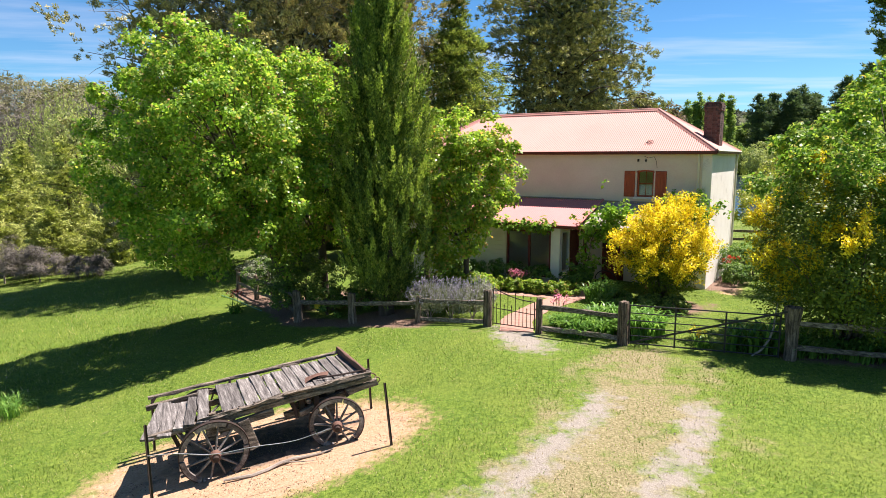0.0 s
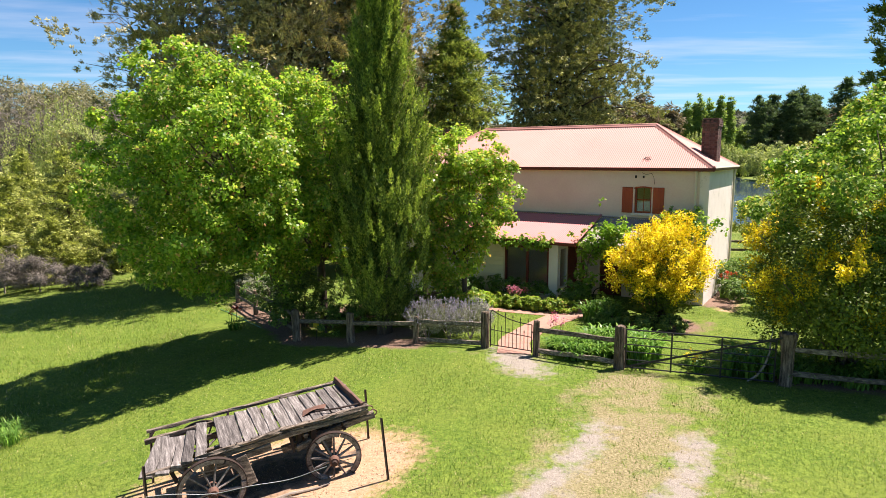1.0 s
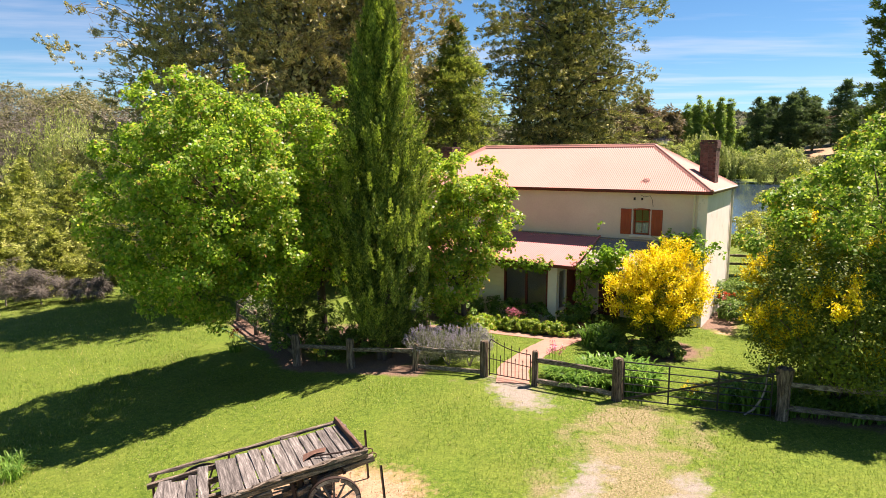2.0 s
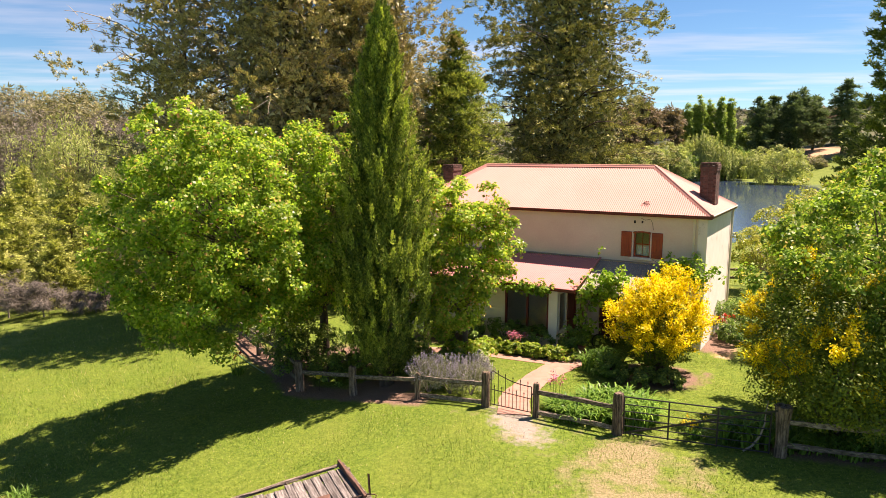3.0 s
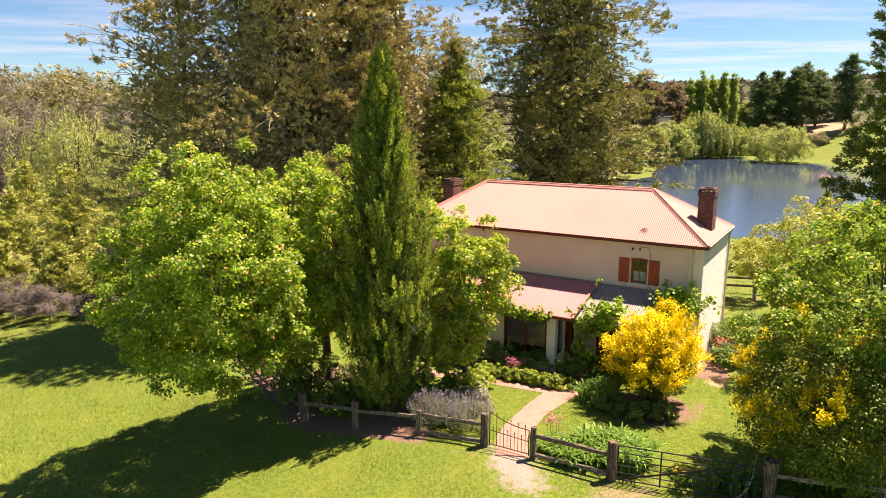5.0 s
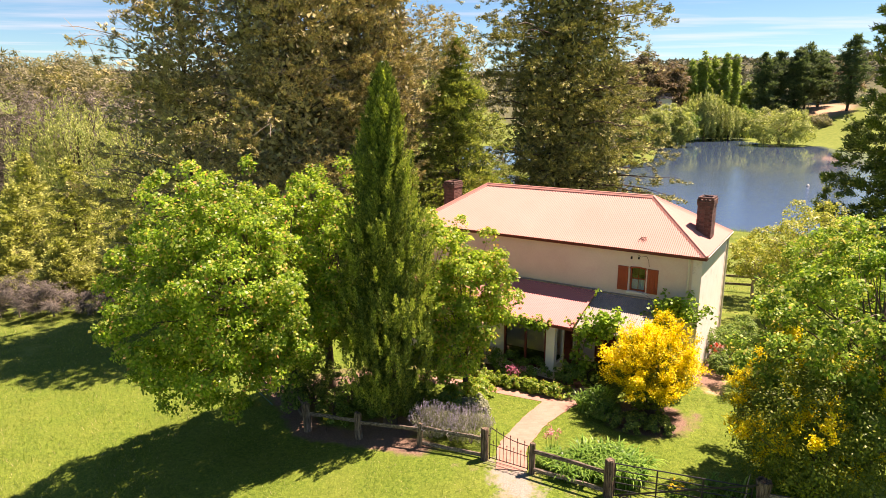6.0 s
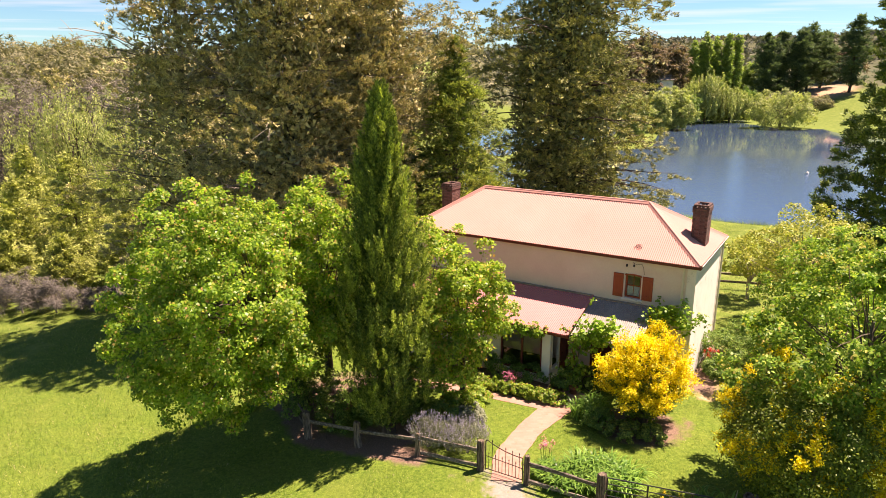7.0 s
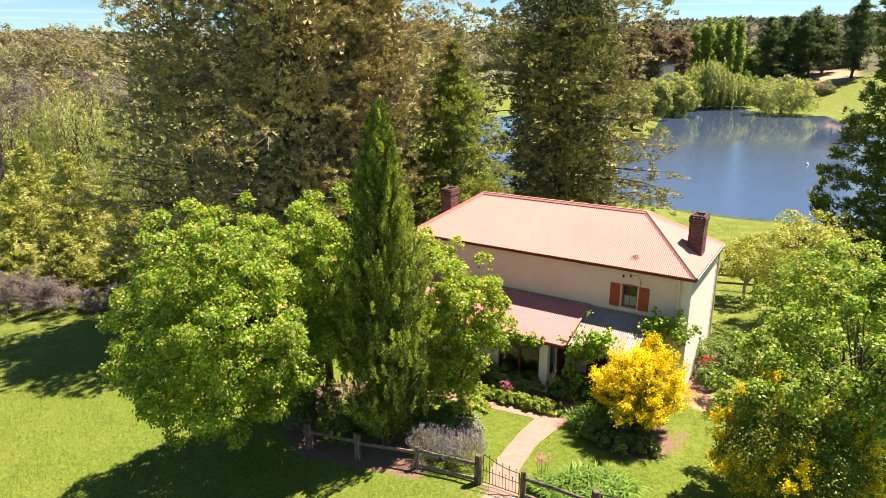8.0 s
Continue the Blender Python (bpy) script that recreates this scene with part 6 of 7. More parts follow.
def lavender(x, y, r, h, seed):
    rng = np.random.default_rng(seed)
    t = thing("lavender", "grey-green lavender bush with pale purple flower spikes", "shrub", Matrix.Translation(at(x, y)), "lavender by the fence")
    g = Geo()
    for _ in range(8):
        limb(g, (0, 0, -0.05), rng.normal(0, r * 0.4, 3) * np.array((1, 1, 0)) + np.array((0, 0, h * 0.5)), 0.014, 0.005, rng, 0.05, 4, 4)
    part("stems", g, MAT["dead_wood"], t)
    cc = crown_centers(rng, 70, (0, 0, h * 0.45), (r, r, h * 0.5), 0.5, -0.5)
    p, ax, nr, ln = clump_leaves(rng, cc, np.full(len(cc), 0.13), 60, 0.075, 0.9, 0.3)
    part("leaves", leaf_mesh("leaves", p, ax + np.array((0, 0, 0.9)), nr, ln, ln * 0.22), MAT["leaf_lavender"], t)
    n = 190
    d = ball(n, rng)
    d[:, 2] = np.abs(d[:, 2])
    s = np.array((0, 0, h * 0.45)) + d * np.array((r, r, h * 0.5))
    e = s + unit(d + np.array((0, 0, 1.3))) * rng.uniform(0.15, 0.34, (n, 1))
    q = np.repeat(e, 8, 0) + rng.normal(0, 0.012, (n * 8, 3)) + np.tile(np.linspace(-0.06, 0.03, 8), n)[:, None] * np.array((0, 0, 1))
    part("bloom", leaf_mesh("bloom", np.concatenate([q, s]), np.concatenate([np.tile((0, 0, 1.0), (n * 8, 1)) + rng.normal(0, 0.5, (n * 8, 3)), e - s]), rng.normal(size=(n * 9, 3)), np.concatenate([np.full(n * 8, 0.035), np.linalg.norm(e - s, axis=1)]), np.concatenate([np.full(n * 8, 0.022), np.full(n, 0.008)])), MAT["petal_lavender"], t, "pale purple flower spikes")


for i, (x, y) in enumerate(((-0.4, 18.45), (0.25, 18.15), (0.85, 17.9))):
    lavender(x, y, 0.55, 0.95, 470 + i)

strap_clump("grass_tuft", "tall uncut grass tuft on the lawn", -9.5, 13.3, 0.45, 0.45, 90, 480, width=0.014, group="uncut tufts")
strap_clump("grass_tuft", "tall uncut grass tuft on the lawn", -9.9, 13.9, 0.4, 0.4, 70, 481, width=0.014, group="uncut tufts")
# low hedge and border below the window
for i in range(11):
    f = i / 10
    shrub("border_plant", "low bright green border plant along the path", 1.5 + 2.75 * f, 22.65 - 1.55 * f, 0.42, 0.3, 0.085, "leaf_fresh", 500 + i, 26, 60, "border along the path")
for i, (x, y, h, r, m) in enumerate(((4.75, 22.2, 0.9, 0.5, "leaf_shrub"), (3.4, 22.9, 0.8, 0.6, "leaf_shrub"), (2.4, 23.5, 0.9, 0.7, "leaf_shrub"), (1.0, 23.9, 0.9, 0.7, "leaf_shrub"), (-0.2, 24.4, 0.9, 0.7, "leaf_shrub"), (1.3, 21.2, 0.75, 0.5, "leaf_fresh"), (0.75, 20.3, 0.95, 0.6, "leaf_fresh"), (1.05, 19.4, 0.8, 0.5, "leaf_lavender"), (0.2, 19.9, 0.9, 0.6, "leaf_shrub"), (-1.0, 21.5, 0.9, 0.6, "leaf_shrub"), (-2.6, 20.6, 0.8, 0.6, "leaf_shrub"), (-3.8, 20.4, 1.0, 0.7, "leaf_shrub"), (-5.2, 21.6, 1.1, 0.8, "leaf_shrub"), (-7.5, 26.9, 1.3, 0.9, "leaf_lavender"), (-8.2, 28.0, 1.3, 0.8, "leaf_lavender"), (-5.5, 21.9, 2.0, 0.9, "leaf_cypress"), (-4.7, 21.5, 1.9, 0.8, "leaf_cypress"), (-3.7, 21.0, 1.6, 0.8, "leaf_cypress"), (-6.6, 24.0, 1.7, 0.9, "leaf_shrub"), (6.0, 18.9, 0.5, 0.5, "leaf_cypress"), (6.9, 18.7, 0.45, 0.45, "leaf_cypress"), (5.4, 19.6, 0.6, 0.5, "leaf_shrub"))):
    shrub("garden_shrub", "leafy green garden shrub in the front bed", x, y, h, r, 0.085, m, 520 + i, 45, 60, "shrubs in the front beds")
for i, (x, y, h, r, m) in enumerate(((11.6, 24.6, 1.4, 0.8, "leaf_shrub"), (12.5, 25.2, 1.5, 0.95, "leaf_shrub"), (10.9, 23.3, 0.8, 0.5, "leaf_shrub"), (13.3, 24.4, 1.2, 0.8, "leaf_shrub"))):
    shrub("rose_bush", "green rose bush beside the end wall", x, y, h, r, 0.08, m, 550 + i, 60, 60, "bushes by the end wall")
strap_clump("red_flower", "red flowers by the end wall", 10.9, 23.9, 0.4, 0.6, 60, 570, bloom=(8, 1.5, "petal_red", 0.06))
strap_clump("red_flower", "red flowers beside the far fence", -7.4, 22.2, 0.4, 0.5, 50, 571, bloom=(8, 1.5, "petal_red", 0.07))
strap_clump("yellow_flower", "yellow daisies beside the metal gate", 6.3, 15.0, 0.4, 0.35, 40, 572, bloom=(10, 1.2, "petal_yellow", 0.06))

# ---- fences and gates ----
def timber_post(x, y, h, r, label, lean=(0, 0), group="fence posts"):
    """A split round post with a sawn, cracked head."""
    t = thing("fence_post", label, "post", Matrix.Translation(at(x, y)), group)
    n, g = 12, Geo()
    ang = np.linspace(0, 2 * np.pi, n, endpoint=False)
    wob = 1 + 0.12 * RNG.normal(size=n)
    rows = []
    for z in (-0.35, 0.0, 0.25 * h, 0.5 * h, 0.75 * h, 0.97 * h, h):
        k = r * (1.12 - 0.12 * z / h) * (0.88 if z == h else 1) * wob * (1 + 0.03 * RNG.normal(size=n))
        rows.append(np.stack([k * np.cos(ang) + lean[0] * z, k * np.sin(ang) + lean[1] * z, np.full(n, z) + (RNG.normal(0, 0.012, n) if z == h else 0)], 1))
    g.rings(rows)
    part("post", g, MAT["post"], t)
    return t


def rails(a, b, heights, group="fence rails", w=0.045, h=0.12, label="grey split timber fence rail"):
    for hh in heights:
        z0, z1 = gz(*a) + hh, gz(*b) + hh
        t = thing("fence_rail", label, "rail", group=group)
        part("rail", Geo().beam((a[0], a[1], z0), (b[0], b[1], z1), w, h, 0.014, 7, 0.007, 0.006), MAT["weathered"], t)


big = timber_post(7.85, 13.95, 1.20, 0.125, "thick weathered gate post with a frayed top", (0.02, 0.0))
for k in range(14):
    a = k * 0.449
    r0, r1 = 0.105, 0.165 + 0.02 * math.sin(5 * a)
    part("splinter", Geo().beam((r0 * math.cos(a) + 0.01, r0 * math.sin(a), 0.55 + 0.12 * math.sin(3 * a)), (r1 * math.cos(a) + 0.025, r1 * math.sin(a), 1.22 + 0.06 * math.sin(7 * a)), 0.075, 0.03, 0.006, 3, 0.004, up=(math.cos(a), math.sin(a), 0.1)), MAT["post"], big)
timber_post(4.40, 15.12, 1.08, 0.115, "round grey strainer post holding the metal gate")
timber_post(2.52, 16.22, 0.95, 0.085, "round grey gate post")
timber_post(1.22, 16.95, 1.00, 0.105, "round grey gate post with a flat top")
for i, (x, y, h, r, lean) in enumerate(((-0.73, 17.95, 0.80, 0.075, (0.05, 0)), (-2.75, 18.85, 0.92, 0.10, (-0.02, 0)), (-4.6, 19.75, 1.0, 0.125, (-0.04, 0)), (-6.0, 22.5, 0.95, 0.07, (0, 0)), (-7.35, 24.6, 0.98, 0.09, (0, 0)), (-9.0, 27.5, 0.95, 0.08, (0, 0)))):
    timber_post(x, y, h, r, "weathered grey timber fence post", lean)
timber_post(10.3, 13.3, 1.1, 0.12, "weathered grey timber fence post")
timber_post(13.2, 12.5, 1.1, 0.12, "weathered grey timber fence post")
for (a, b, hs) in (((7.9, 13.87), (10.3, 13.22), (0.30, 0.86)), ((10.3, 13.22), (13.2, 12.42), (0.30, 0.86)), ((4.36, 15.08), (2.56, 16.15), (0.16, 0.72)), ((1.2, 16.98), (-0.70, 17.98), (0.10, 0.62)), ((-0.73, 17.95), (-2.75, 18.82), (0.60,)), ((-2.75, 18.85), (-4.6, 19.72), (0.64,)), ((-4.65, 19.8), (-6.0, 22.45), (0.32, 0.78)), ((-6.0, 22.5), (-7.35, 24.55), (0.32, 0.78)), ((-7.35, 24.6), (-9.0, 27.45), (0.32, 0.78))):
    rails(a, b, hs)

# small iron garden gate
ga, gb_ = np.array((1.36, 16.87)), np.array((2.40, 16.28))
gl = float(np.hypot(*(gb_ - ga)))
gate = thing("garden_gate", "dark rusty iron garden gate with spear bars and a dipped top", "gate", pose(ga[0], ga[1], gz(*ga) + 0.05, rz=math.degrees(math.atan2(*(gb_ - ga)[::-1]))))
gw, ghl, ghr = gl, 1.02, 0.76
dip = lambda s: ghr + (ghl - ghr) * (1 - s) ** 2.2 if s > 0.06 else ghl - 0.03
part("stile", Geo().tube([(0.0, 0, 0), (0.0, 0, ghl - 0.07), (0.02, 0, ghl - 0.02), (0.07, 0, ghl)], 0.016, 6), MAT["dark_iron"], gate)
part("stile", Geo().tube([(gw, 0, 0), (gw, 0, ghr)], 0.016, 6), MAT["dark_iron"], gate)
part("top_rail", Geo().tube([(0.05 + (gw - 0.05) * k / 10, 0, dip(k / 10) if k else ghl) for k in range(11)], 0.014, 6), MAT["dark_iron"], gate)
part("bottom_rail", Geo().tube([(0, 0, 0.05), (gw, 0, 0.05)], 0.014, 6), MAT["dark_iron"], gate)
part("middle_rail", Geo().tube([(0, 0, 0.48), (gw, 0, 0.42)], 0.012, 6), MAT["dark_iron"], gate)
for k in range(1, 11):
    s = k / 11
    x = gw * s
    tall = k % 2 == 0
    top = dip(s) + 0.08 if tall else 0.48 - 0.06 * s + 0.09
    g = Geo().tube([(x, 0, 0.05), (x, 0, top)], 0.009, 5).lathe([(0.004, top - 0.02), (0.02, top + 0.01), (0.012, top + 0.035), (0.002, top + 0.07)], (x, 0, 0), sides=6)
    part("bar", g, MAT["dark_iron"], gate)
part("latch", Geo().box((gw - 0.02, -0.02, 0.55), (gw + 0.10, 0.02, 0.58), 0.004), MAT["rust"], gate)
for z in (0.15, 0.75):
    part("hinge", Geo().tube([(-0.10, 0, z), (0, 0, z)], 0.012, 5), MAT["dark_iron"], gate)

# wide farm gate of pipes
fa, fb = np.array((4.53, 15.05)), np.array((7.62, 13.98))
fl_ = float(np.hypot(*(fb - fa)))
fg = thing("farm_gate", "dark tubular metal farm gate with a diagonal brace", "gate", pose(fa[0], fa[1], (gz(*fa) + gz(*fb)) / 2 + 0.04, rz=math.degrees(math.atan2(*(fb - fa)[::-1]))))
part("stile", Geo().tube([(0, 0, 0), (0, 0, 0.98)], 0.02, 6), MAT["black_paint"], fg)
part("stile", Geo().tube([(fl_, 0, 0), (fl_, 0, 1.02)], 0.02, 6), MAT["black_paint"], fg)
for z in (0.03, 0.22, 0.42, 0.60, 0.78, 0.97):
    part("rail", Geo().tube([(0, 0, z), (fl_, 0, z)], 0.014 if z not in (0.97, 0.03) else 0.017, 6), MAT["black_paint"], fg)
for x in (fl_ * 0.32, fl_ * 0.655):
    part("upright", Geo().beam((x, -0.02, 0.0), (x, -0.02, 0.98), 0.04, 0.012, 0.003), MAT["black_paint"], fg)
part("brace", Geo().beam((0.03, -0.035, 0.05), (fl_ + 0.12, -0.035, 1.08), 0.014, 0.05, 0.003), MAT["black_paint"], fg)

fallen = thing("dead_branch", "bleached dead branch leaning on the gate post", "branch", Matrix.Translation(at(7.35, 14.1)))
g = Geo()
g.tube([(-0.25, 0.05, 0.03), (-0.05, 0.04, 0.16), (0.10, 0.0, 0.42), (0.19, 0.0, 0.72), (0.21, 0.02, 1.0), (0.26, 0.04, 1.28)], [0.022, 0.026, 0.024, 0.02, 0.015, 0.006], 6)
part("branch", g, MAT["dead_wood"], fallen)

# rear rail fence by the lake meadow
rf = [(15.5, 35.6), (18.2, 34.8), (21.0, 34.0), (24.0, 33.2), (27, 32.4)]
for (x, y) in rf:
    timber_post(x, y, 1.15, 0.09, "dark timber post of the rear paddock fence", group="rear fence posts")
for a, b in zip(rf[:-1], rf[1:]):
    rails(a, b, (0.45, 0.9), "rear fence rails", 0.05, 0.13, "dark timber rail of the rear paddock fence")

sign = thing("fence_sign", "small yellow and blue sign on a wire by the fence", "sign", pose(*at(-3.95, 19.55, 0.42), rz=-25))
part("plate", Geo().box((-0.11, -0.004, 0), (0.11, 0.004, 0.15), 0.002), MAT["petal_yellow"], sign)
part("stake", Geo().tube([(0, 0.012, -0.45), (0, 0.012, 0.1)], 0.008, 5), MAT["dark_iron"], sign)

hose = thing("garden_hose", "faded green garden hose lying along the fence bed", "hose")
hp = [(-9.3, 26.2), (-8.3, 24.9), (-7.3, 23.3), (-6.4, 22.0)]
part("hose", Geo().tube([(x + 0.05 * math.sin(3 * x), y, gz(x, y) + 0.03) for x, y in hp], 0.014, 6), MAT["hose"], hose)

# ---- old cart ----
CA = 25.5
cart = thing("farm_cart", "weathered grey timber farm cart with broken deck boards", "cart", pose(CART[0], CART[1], 0, rz=CA))
TILTC = 6.6


def deck(x, y, dz=0.0):
    """A place on the sloping deck."""
    return np.array((x, y, 0.61 + x * math.tan(radians(TILTC)) + dz))


for y, nm in ((-0.68, "side_beam"), (0.66, "side_beam")):
    part(nm, Geo().beam(deck(-1.78, y, -0.10), deck(1.82, y, -0.08), 0.08, 0.09, 0.012, 14, 0.005, 0.003), MAT["weathered"], cart, "split grey side beam")
part("edge_strip", Geo().beam(deck(-1.05, -0.73, 0.0), deck(1.80, -0.73, 0.03), 0.075, 0.05, 0.008, 18, 0.009, 0.004), MAT["weathered"], cart, "splintered edge strip")
for y in (-0.3, 0.28):
    part("bearer", Geo().beam(deck(-1.6, y, -0.16), deck(1.7, y, -0.16), 0.08, 0.10, 0.01, 4, 0.004), MAT["weathered"], cart)
part("side_rail", Geo().beam(deck(-1.74, 0.80, 0.02), deck(1.64, 0.76, 0.01), 0.07, 0.06, 0.012, 16, 0.004, 0.006), MAT["weathered"], cart, "bowed grey side rail")
for x in (-1.72, -0.4, 0.6, 1.72):
    part("rail_stay", Geo().beam(deck(x, 0.72, -0.12), deck(x * 0.94, 0.77, 0.02), 0.04, 0.03, 0.004), MAT["dark_iron"], cart)
# deck boards, warped and slipped, lying across the bearers
rb = random.Random(5)
x = -1.74
k = 0
while x < 1.58:
    w = rb.uniform(0.15, 0.235)
    slip = rb.uniform(-0.05, 0.05)
    # the boards fan out toward the low end, where the frame has sunk
    skew = rb.gauss(0, 0.5) + 13 * min(1.0, max(0.0, (-0.55 - x) / 1.1))
    y0, y1 = -0.71, 0.66 + 0.3 * slip
    if x < -0.9:
        y0, y1 = -0.76 + rb.uniform(-0.06, 0.05), 0.56 + rb.uniform(-0.22, 0.0)
    elif x < 0.45:
        y1 = 0.64 - rb.uniform(0.0, 0.12)
    sink = 0.09 * min(1.0, max(0.0, (-0.7 - x) / 0.9))
    if k not in (5,):
        dx = math.tan(radians(skew)) * (y1 - y0) / 2
        lift = rb.uniform(0.0, 0.014) + (0.02 if x < -0.6 else 0) - sink
        part("deck_board", Geo().beam(deck(x + w / 2 - dx, y0, -0.028 + lift), deck(x + w / 2 + dx, y1, -0.028 + rb.uniform(0, 0.012) + (rb.uniform(-0.02, 0.05) if x < -0.4 else 0) - sink), w - 0.004, 0.036, 0.006, 6, 0.003, 0.003), MAT["deck_wood"], cart)
    x += w
    k += 1
part("head_board", Geo().beam(deck(1.70, -0.72, 0.05), deck(1.64, 0.80, 0.06), 0.05, 0.11, 0.01, 5, 0.004), MAT["rust"], cart, "rusty iron-faced head board")
part("head_angle", Geo().beam(deck(1.78, -0.74, 0.0), deck(1.72, 0.78, 0.02), 0.03, 0.05, 0.004), MAT["weathered"], cart)
part("iron_rod", Geo().tube([deck(1.80, -0.66, 0.07), deck(1.3, -0.58, 0.07), deck(0.95, -0.40, 0.05)], 0.016, 6), MAT["dark_iron"], cart)
g = Geo()
rows = []
for i in range(7):
    s = i / 6
    a = deck(0.72 + 0.42 * s, -0.40 + 0.10 * s, 0.015 + 0.05 * math.sin(math.pi * s))
    b = deck(0.78 + 0.42 * s, -0.16 - 0.02 * s, 0.02 + 0.03 * math.sin(2.5 * s))
    rows.append(np.array([a, b, b - (0, 0, 0.004), a - (0, 0, 0.004)]))
part("iron_plate", g.rings(rows), MAT["rust"], cart, "curled rusty iron plate")
for x in (-1.2, -0.1, 0.7, 1.4):
    part("cross_bearer", Geo().beam(deck(x, -0.72, -0.20), deck(x, 0.70, -0.20), 0.07, 0.07, 0.008), MAT["weathered"], cart)


def wheel(cx, cy, r, ground_z, spokes, phase, tilt=0.0, turn=0.0):
    w = part("wheel", Geo().lathe([(0.03, -0.20), (0.075, -0.195), (0.085, -0.14), (0.095, -0.05), (0.10, 0.0), (0.095, 0.05), (0.08, 0.11), (0.04, 0.115)], (0, 0, 0), "y", 16), MAT["rust"], cart, "rusty hub of a spoked wooden wheel")
    w.matrix_basis = pose(cx, cy, ground_z + r - 0.10, rx=tilt, rz=turn)
    part("axle_cap", Geo().lathe([(0.01, -0.25), (0.045, -0.245), (0.05, -0.195), (0.04, -0.19)], (0, 0, 0), "y", 12), MAT["dark_iron"], w)
    n = 36
    ang = np.linspace(0, 2 * np.pi, n, endpoint=False)
    def ring(r0, r1, y0, y1):
        rows = [np.array([(rr * math.cos(a), yy, rr * math.sin(a)) for rr, yy in ((r0, y0), (r1, y0), (r1, y1), (r0, y1))]) for a in ang]
        rows.append(rows[0])
        return Geo().rings(rows, closed=False)
    part("tyre", ring(r - 0.014, r, -0.035, 0.035), MAT["dark_iron"], w, "rusted iron tyre")
    fel = spokes // 2
    for i in range(fel):
        a0, a1 = 2 * math.pi * (i + 0.03) / fel + phase, 2 * math.pi * (i + 0.97) / fel + phase
        rows = []
        for j in range(7):
            a = a0 + (a1 - a0) * j / 6
            jj = RNG.normal(0, 0.003)
            rows.append(np.array([(rr * math.cos(a), yy, rr * math.sin(a)) for rr, yy in ((r - 0.085 + jj, -0.034), (r - 0.016, -0.036), (r - 0.016, 0.036), (r - 0.085 + jj, 0.034))]))
        part("felloe", Geo().rings(rows), MAT["wheel_wood"], w)
    for i in range(spokes):
        a = 2 * math.pi * (i + 0.5) / spokes + phase
        c, s = math.cos(a), math.sin(a)
        part("spoke", Geo().beam((0.085 * c, -0.07, 0.085 * s), ((r - 0.08) * c, 0, (r - 0.08) * s), 0.034, 0.045, 0.009, 3, 0.001, up=(0, 1, 0), taper=0.8), MAT["wheel_wood"], w)
    return w


GC = lambda x, y: gz(CART[0] + x * math.cos(radians(CA)) - y * math.sin(radians(CA)), CART[1] + x * math.sin(radians(CA)) + y * math.cos(radians(CA)))
for cx, r, sp, ph in ((-0.84, 0.535, 12, 0.1), (1.14, 0.47, 12, 0.25)):
    for cy in (-0.84, 0.80):
        wheel(cx, cy, r, GC(cx, cy), sp, ph + (0.3 if cy > 0 else 0), -3 if cy > 0 else 5, -13 if cx > 0 else 0)
    zc = (GC(cx, -0.84) + GC(cx, 0.8)) / 2 + r - 0.08
    part("axle", Geo().beam((cx, -0.80, zc), (cx, 0.76, zc), 0.09, 0.09, 0.012), MAT["weathered"], cart)
    top = deck(cx, 0, -0.16)[2]
    for y in (-0.45, 0.42):
        part("bolster", Geo().beam((cx, y, zc + 0.03), (cx, y, top - 0.03), 0.16, 0.10, 0.012), MAT["weathered"], cart)
part("brake_block", Geo().beam(deck(-0.38, -0.78, -0.18), deck(-0.22, -0.82, -0.68), 0.17, 0.07, 0.012, 4, 0.004, up=(0, 1, 0)), MAT["weathered"], cart, "split grey brake block")
part("brake_beam", Geo().beam(deck(-0.75, -0.70, -0.26), deck(0.12, -0.70, -0.20), 0.07, 0.12, 0.012, 5, 0.004), MAT["weathered"], cart)
part("turntable", Geo().lathe([(0.42, -0.03), (0.46, -0.02), (0.46, 0.02), (0.42, 0.03)], tuple(deck(1.16, 0, -0.30)), "z", 20), MAT["dark_iron"], cart)
for y in (-0.5, -0.2, 0.3):
    part("fore_carriage", Geo().beam(deck(0.55, y * 1.3, -0.40), deck(1.85, y * 0.8, -0.24), 0.08, 0.10, 0.012, 5, 0.004), MAT["weathered"], cart)
for x, y in ((0.62, -0.55), (0.70, 0.2), (0.85, -0.60)):
    part("spring_block", Geo().beam(deck(x, y, -0.12), deck(x, y, -0.48), 0.09, 0.10, 0.012), MAT["dark_iron"], cart)
for y in (-0.55, -0.35):
    hook = [deck(1.85, y, -0.20) + np.array((0.10 * math.sin(a) + 0.08, 0, 0.06 * math.cos(a))) for a in np.linspace(0, 4.2, 8)]
    part("hook", Geo().tube(hook, 0.012, 5), MAT["rust"], cart)

# steel stakes with a slack wire round the cart
stakes = [(-4.10, 8.40, 1.42, -0.03), (-0.83, 10.0, 1.08, -0.12), (-5.15, 10.72, 1.0, 0.02), (-1.38, 11.75, 1.0, -0.06)]
for x, y, h, ln in stakes:
    st = thing("steel_stake", "rusty dark steel star stake", "stake", pose(*at(x, y)), "stakes round the cart")
    g = Geo()
    for a in (0.3, 2.4, 4.5):
        c, s = math.cos(a), math.sin(a)
        g.beam((0.012 * c, 0.012 * s, -0.3), (0.012 * c + ln * h, 0.012 * s, h), 0.028, 0.006, 0.001, up=(-s, c, 0.01))
    part("stake", g, MAT["dark_iron"], st)
wire = thing("slack_wire", "slack galvanised wire strung past the cart", "wire")
a, b = np.array((-4.12, 8.36, gz(-4.1, 8.4) + 0.98)), np.array((-1.72, 9.22, 0.44))
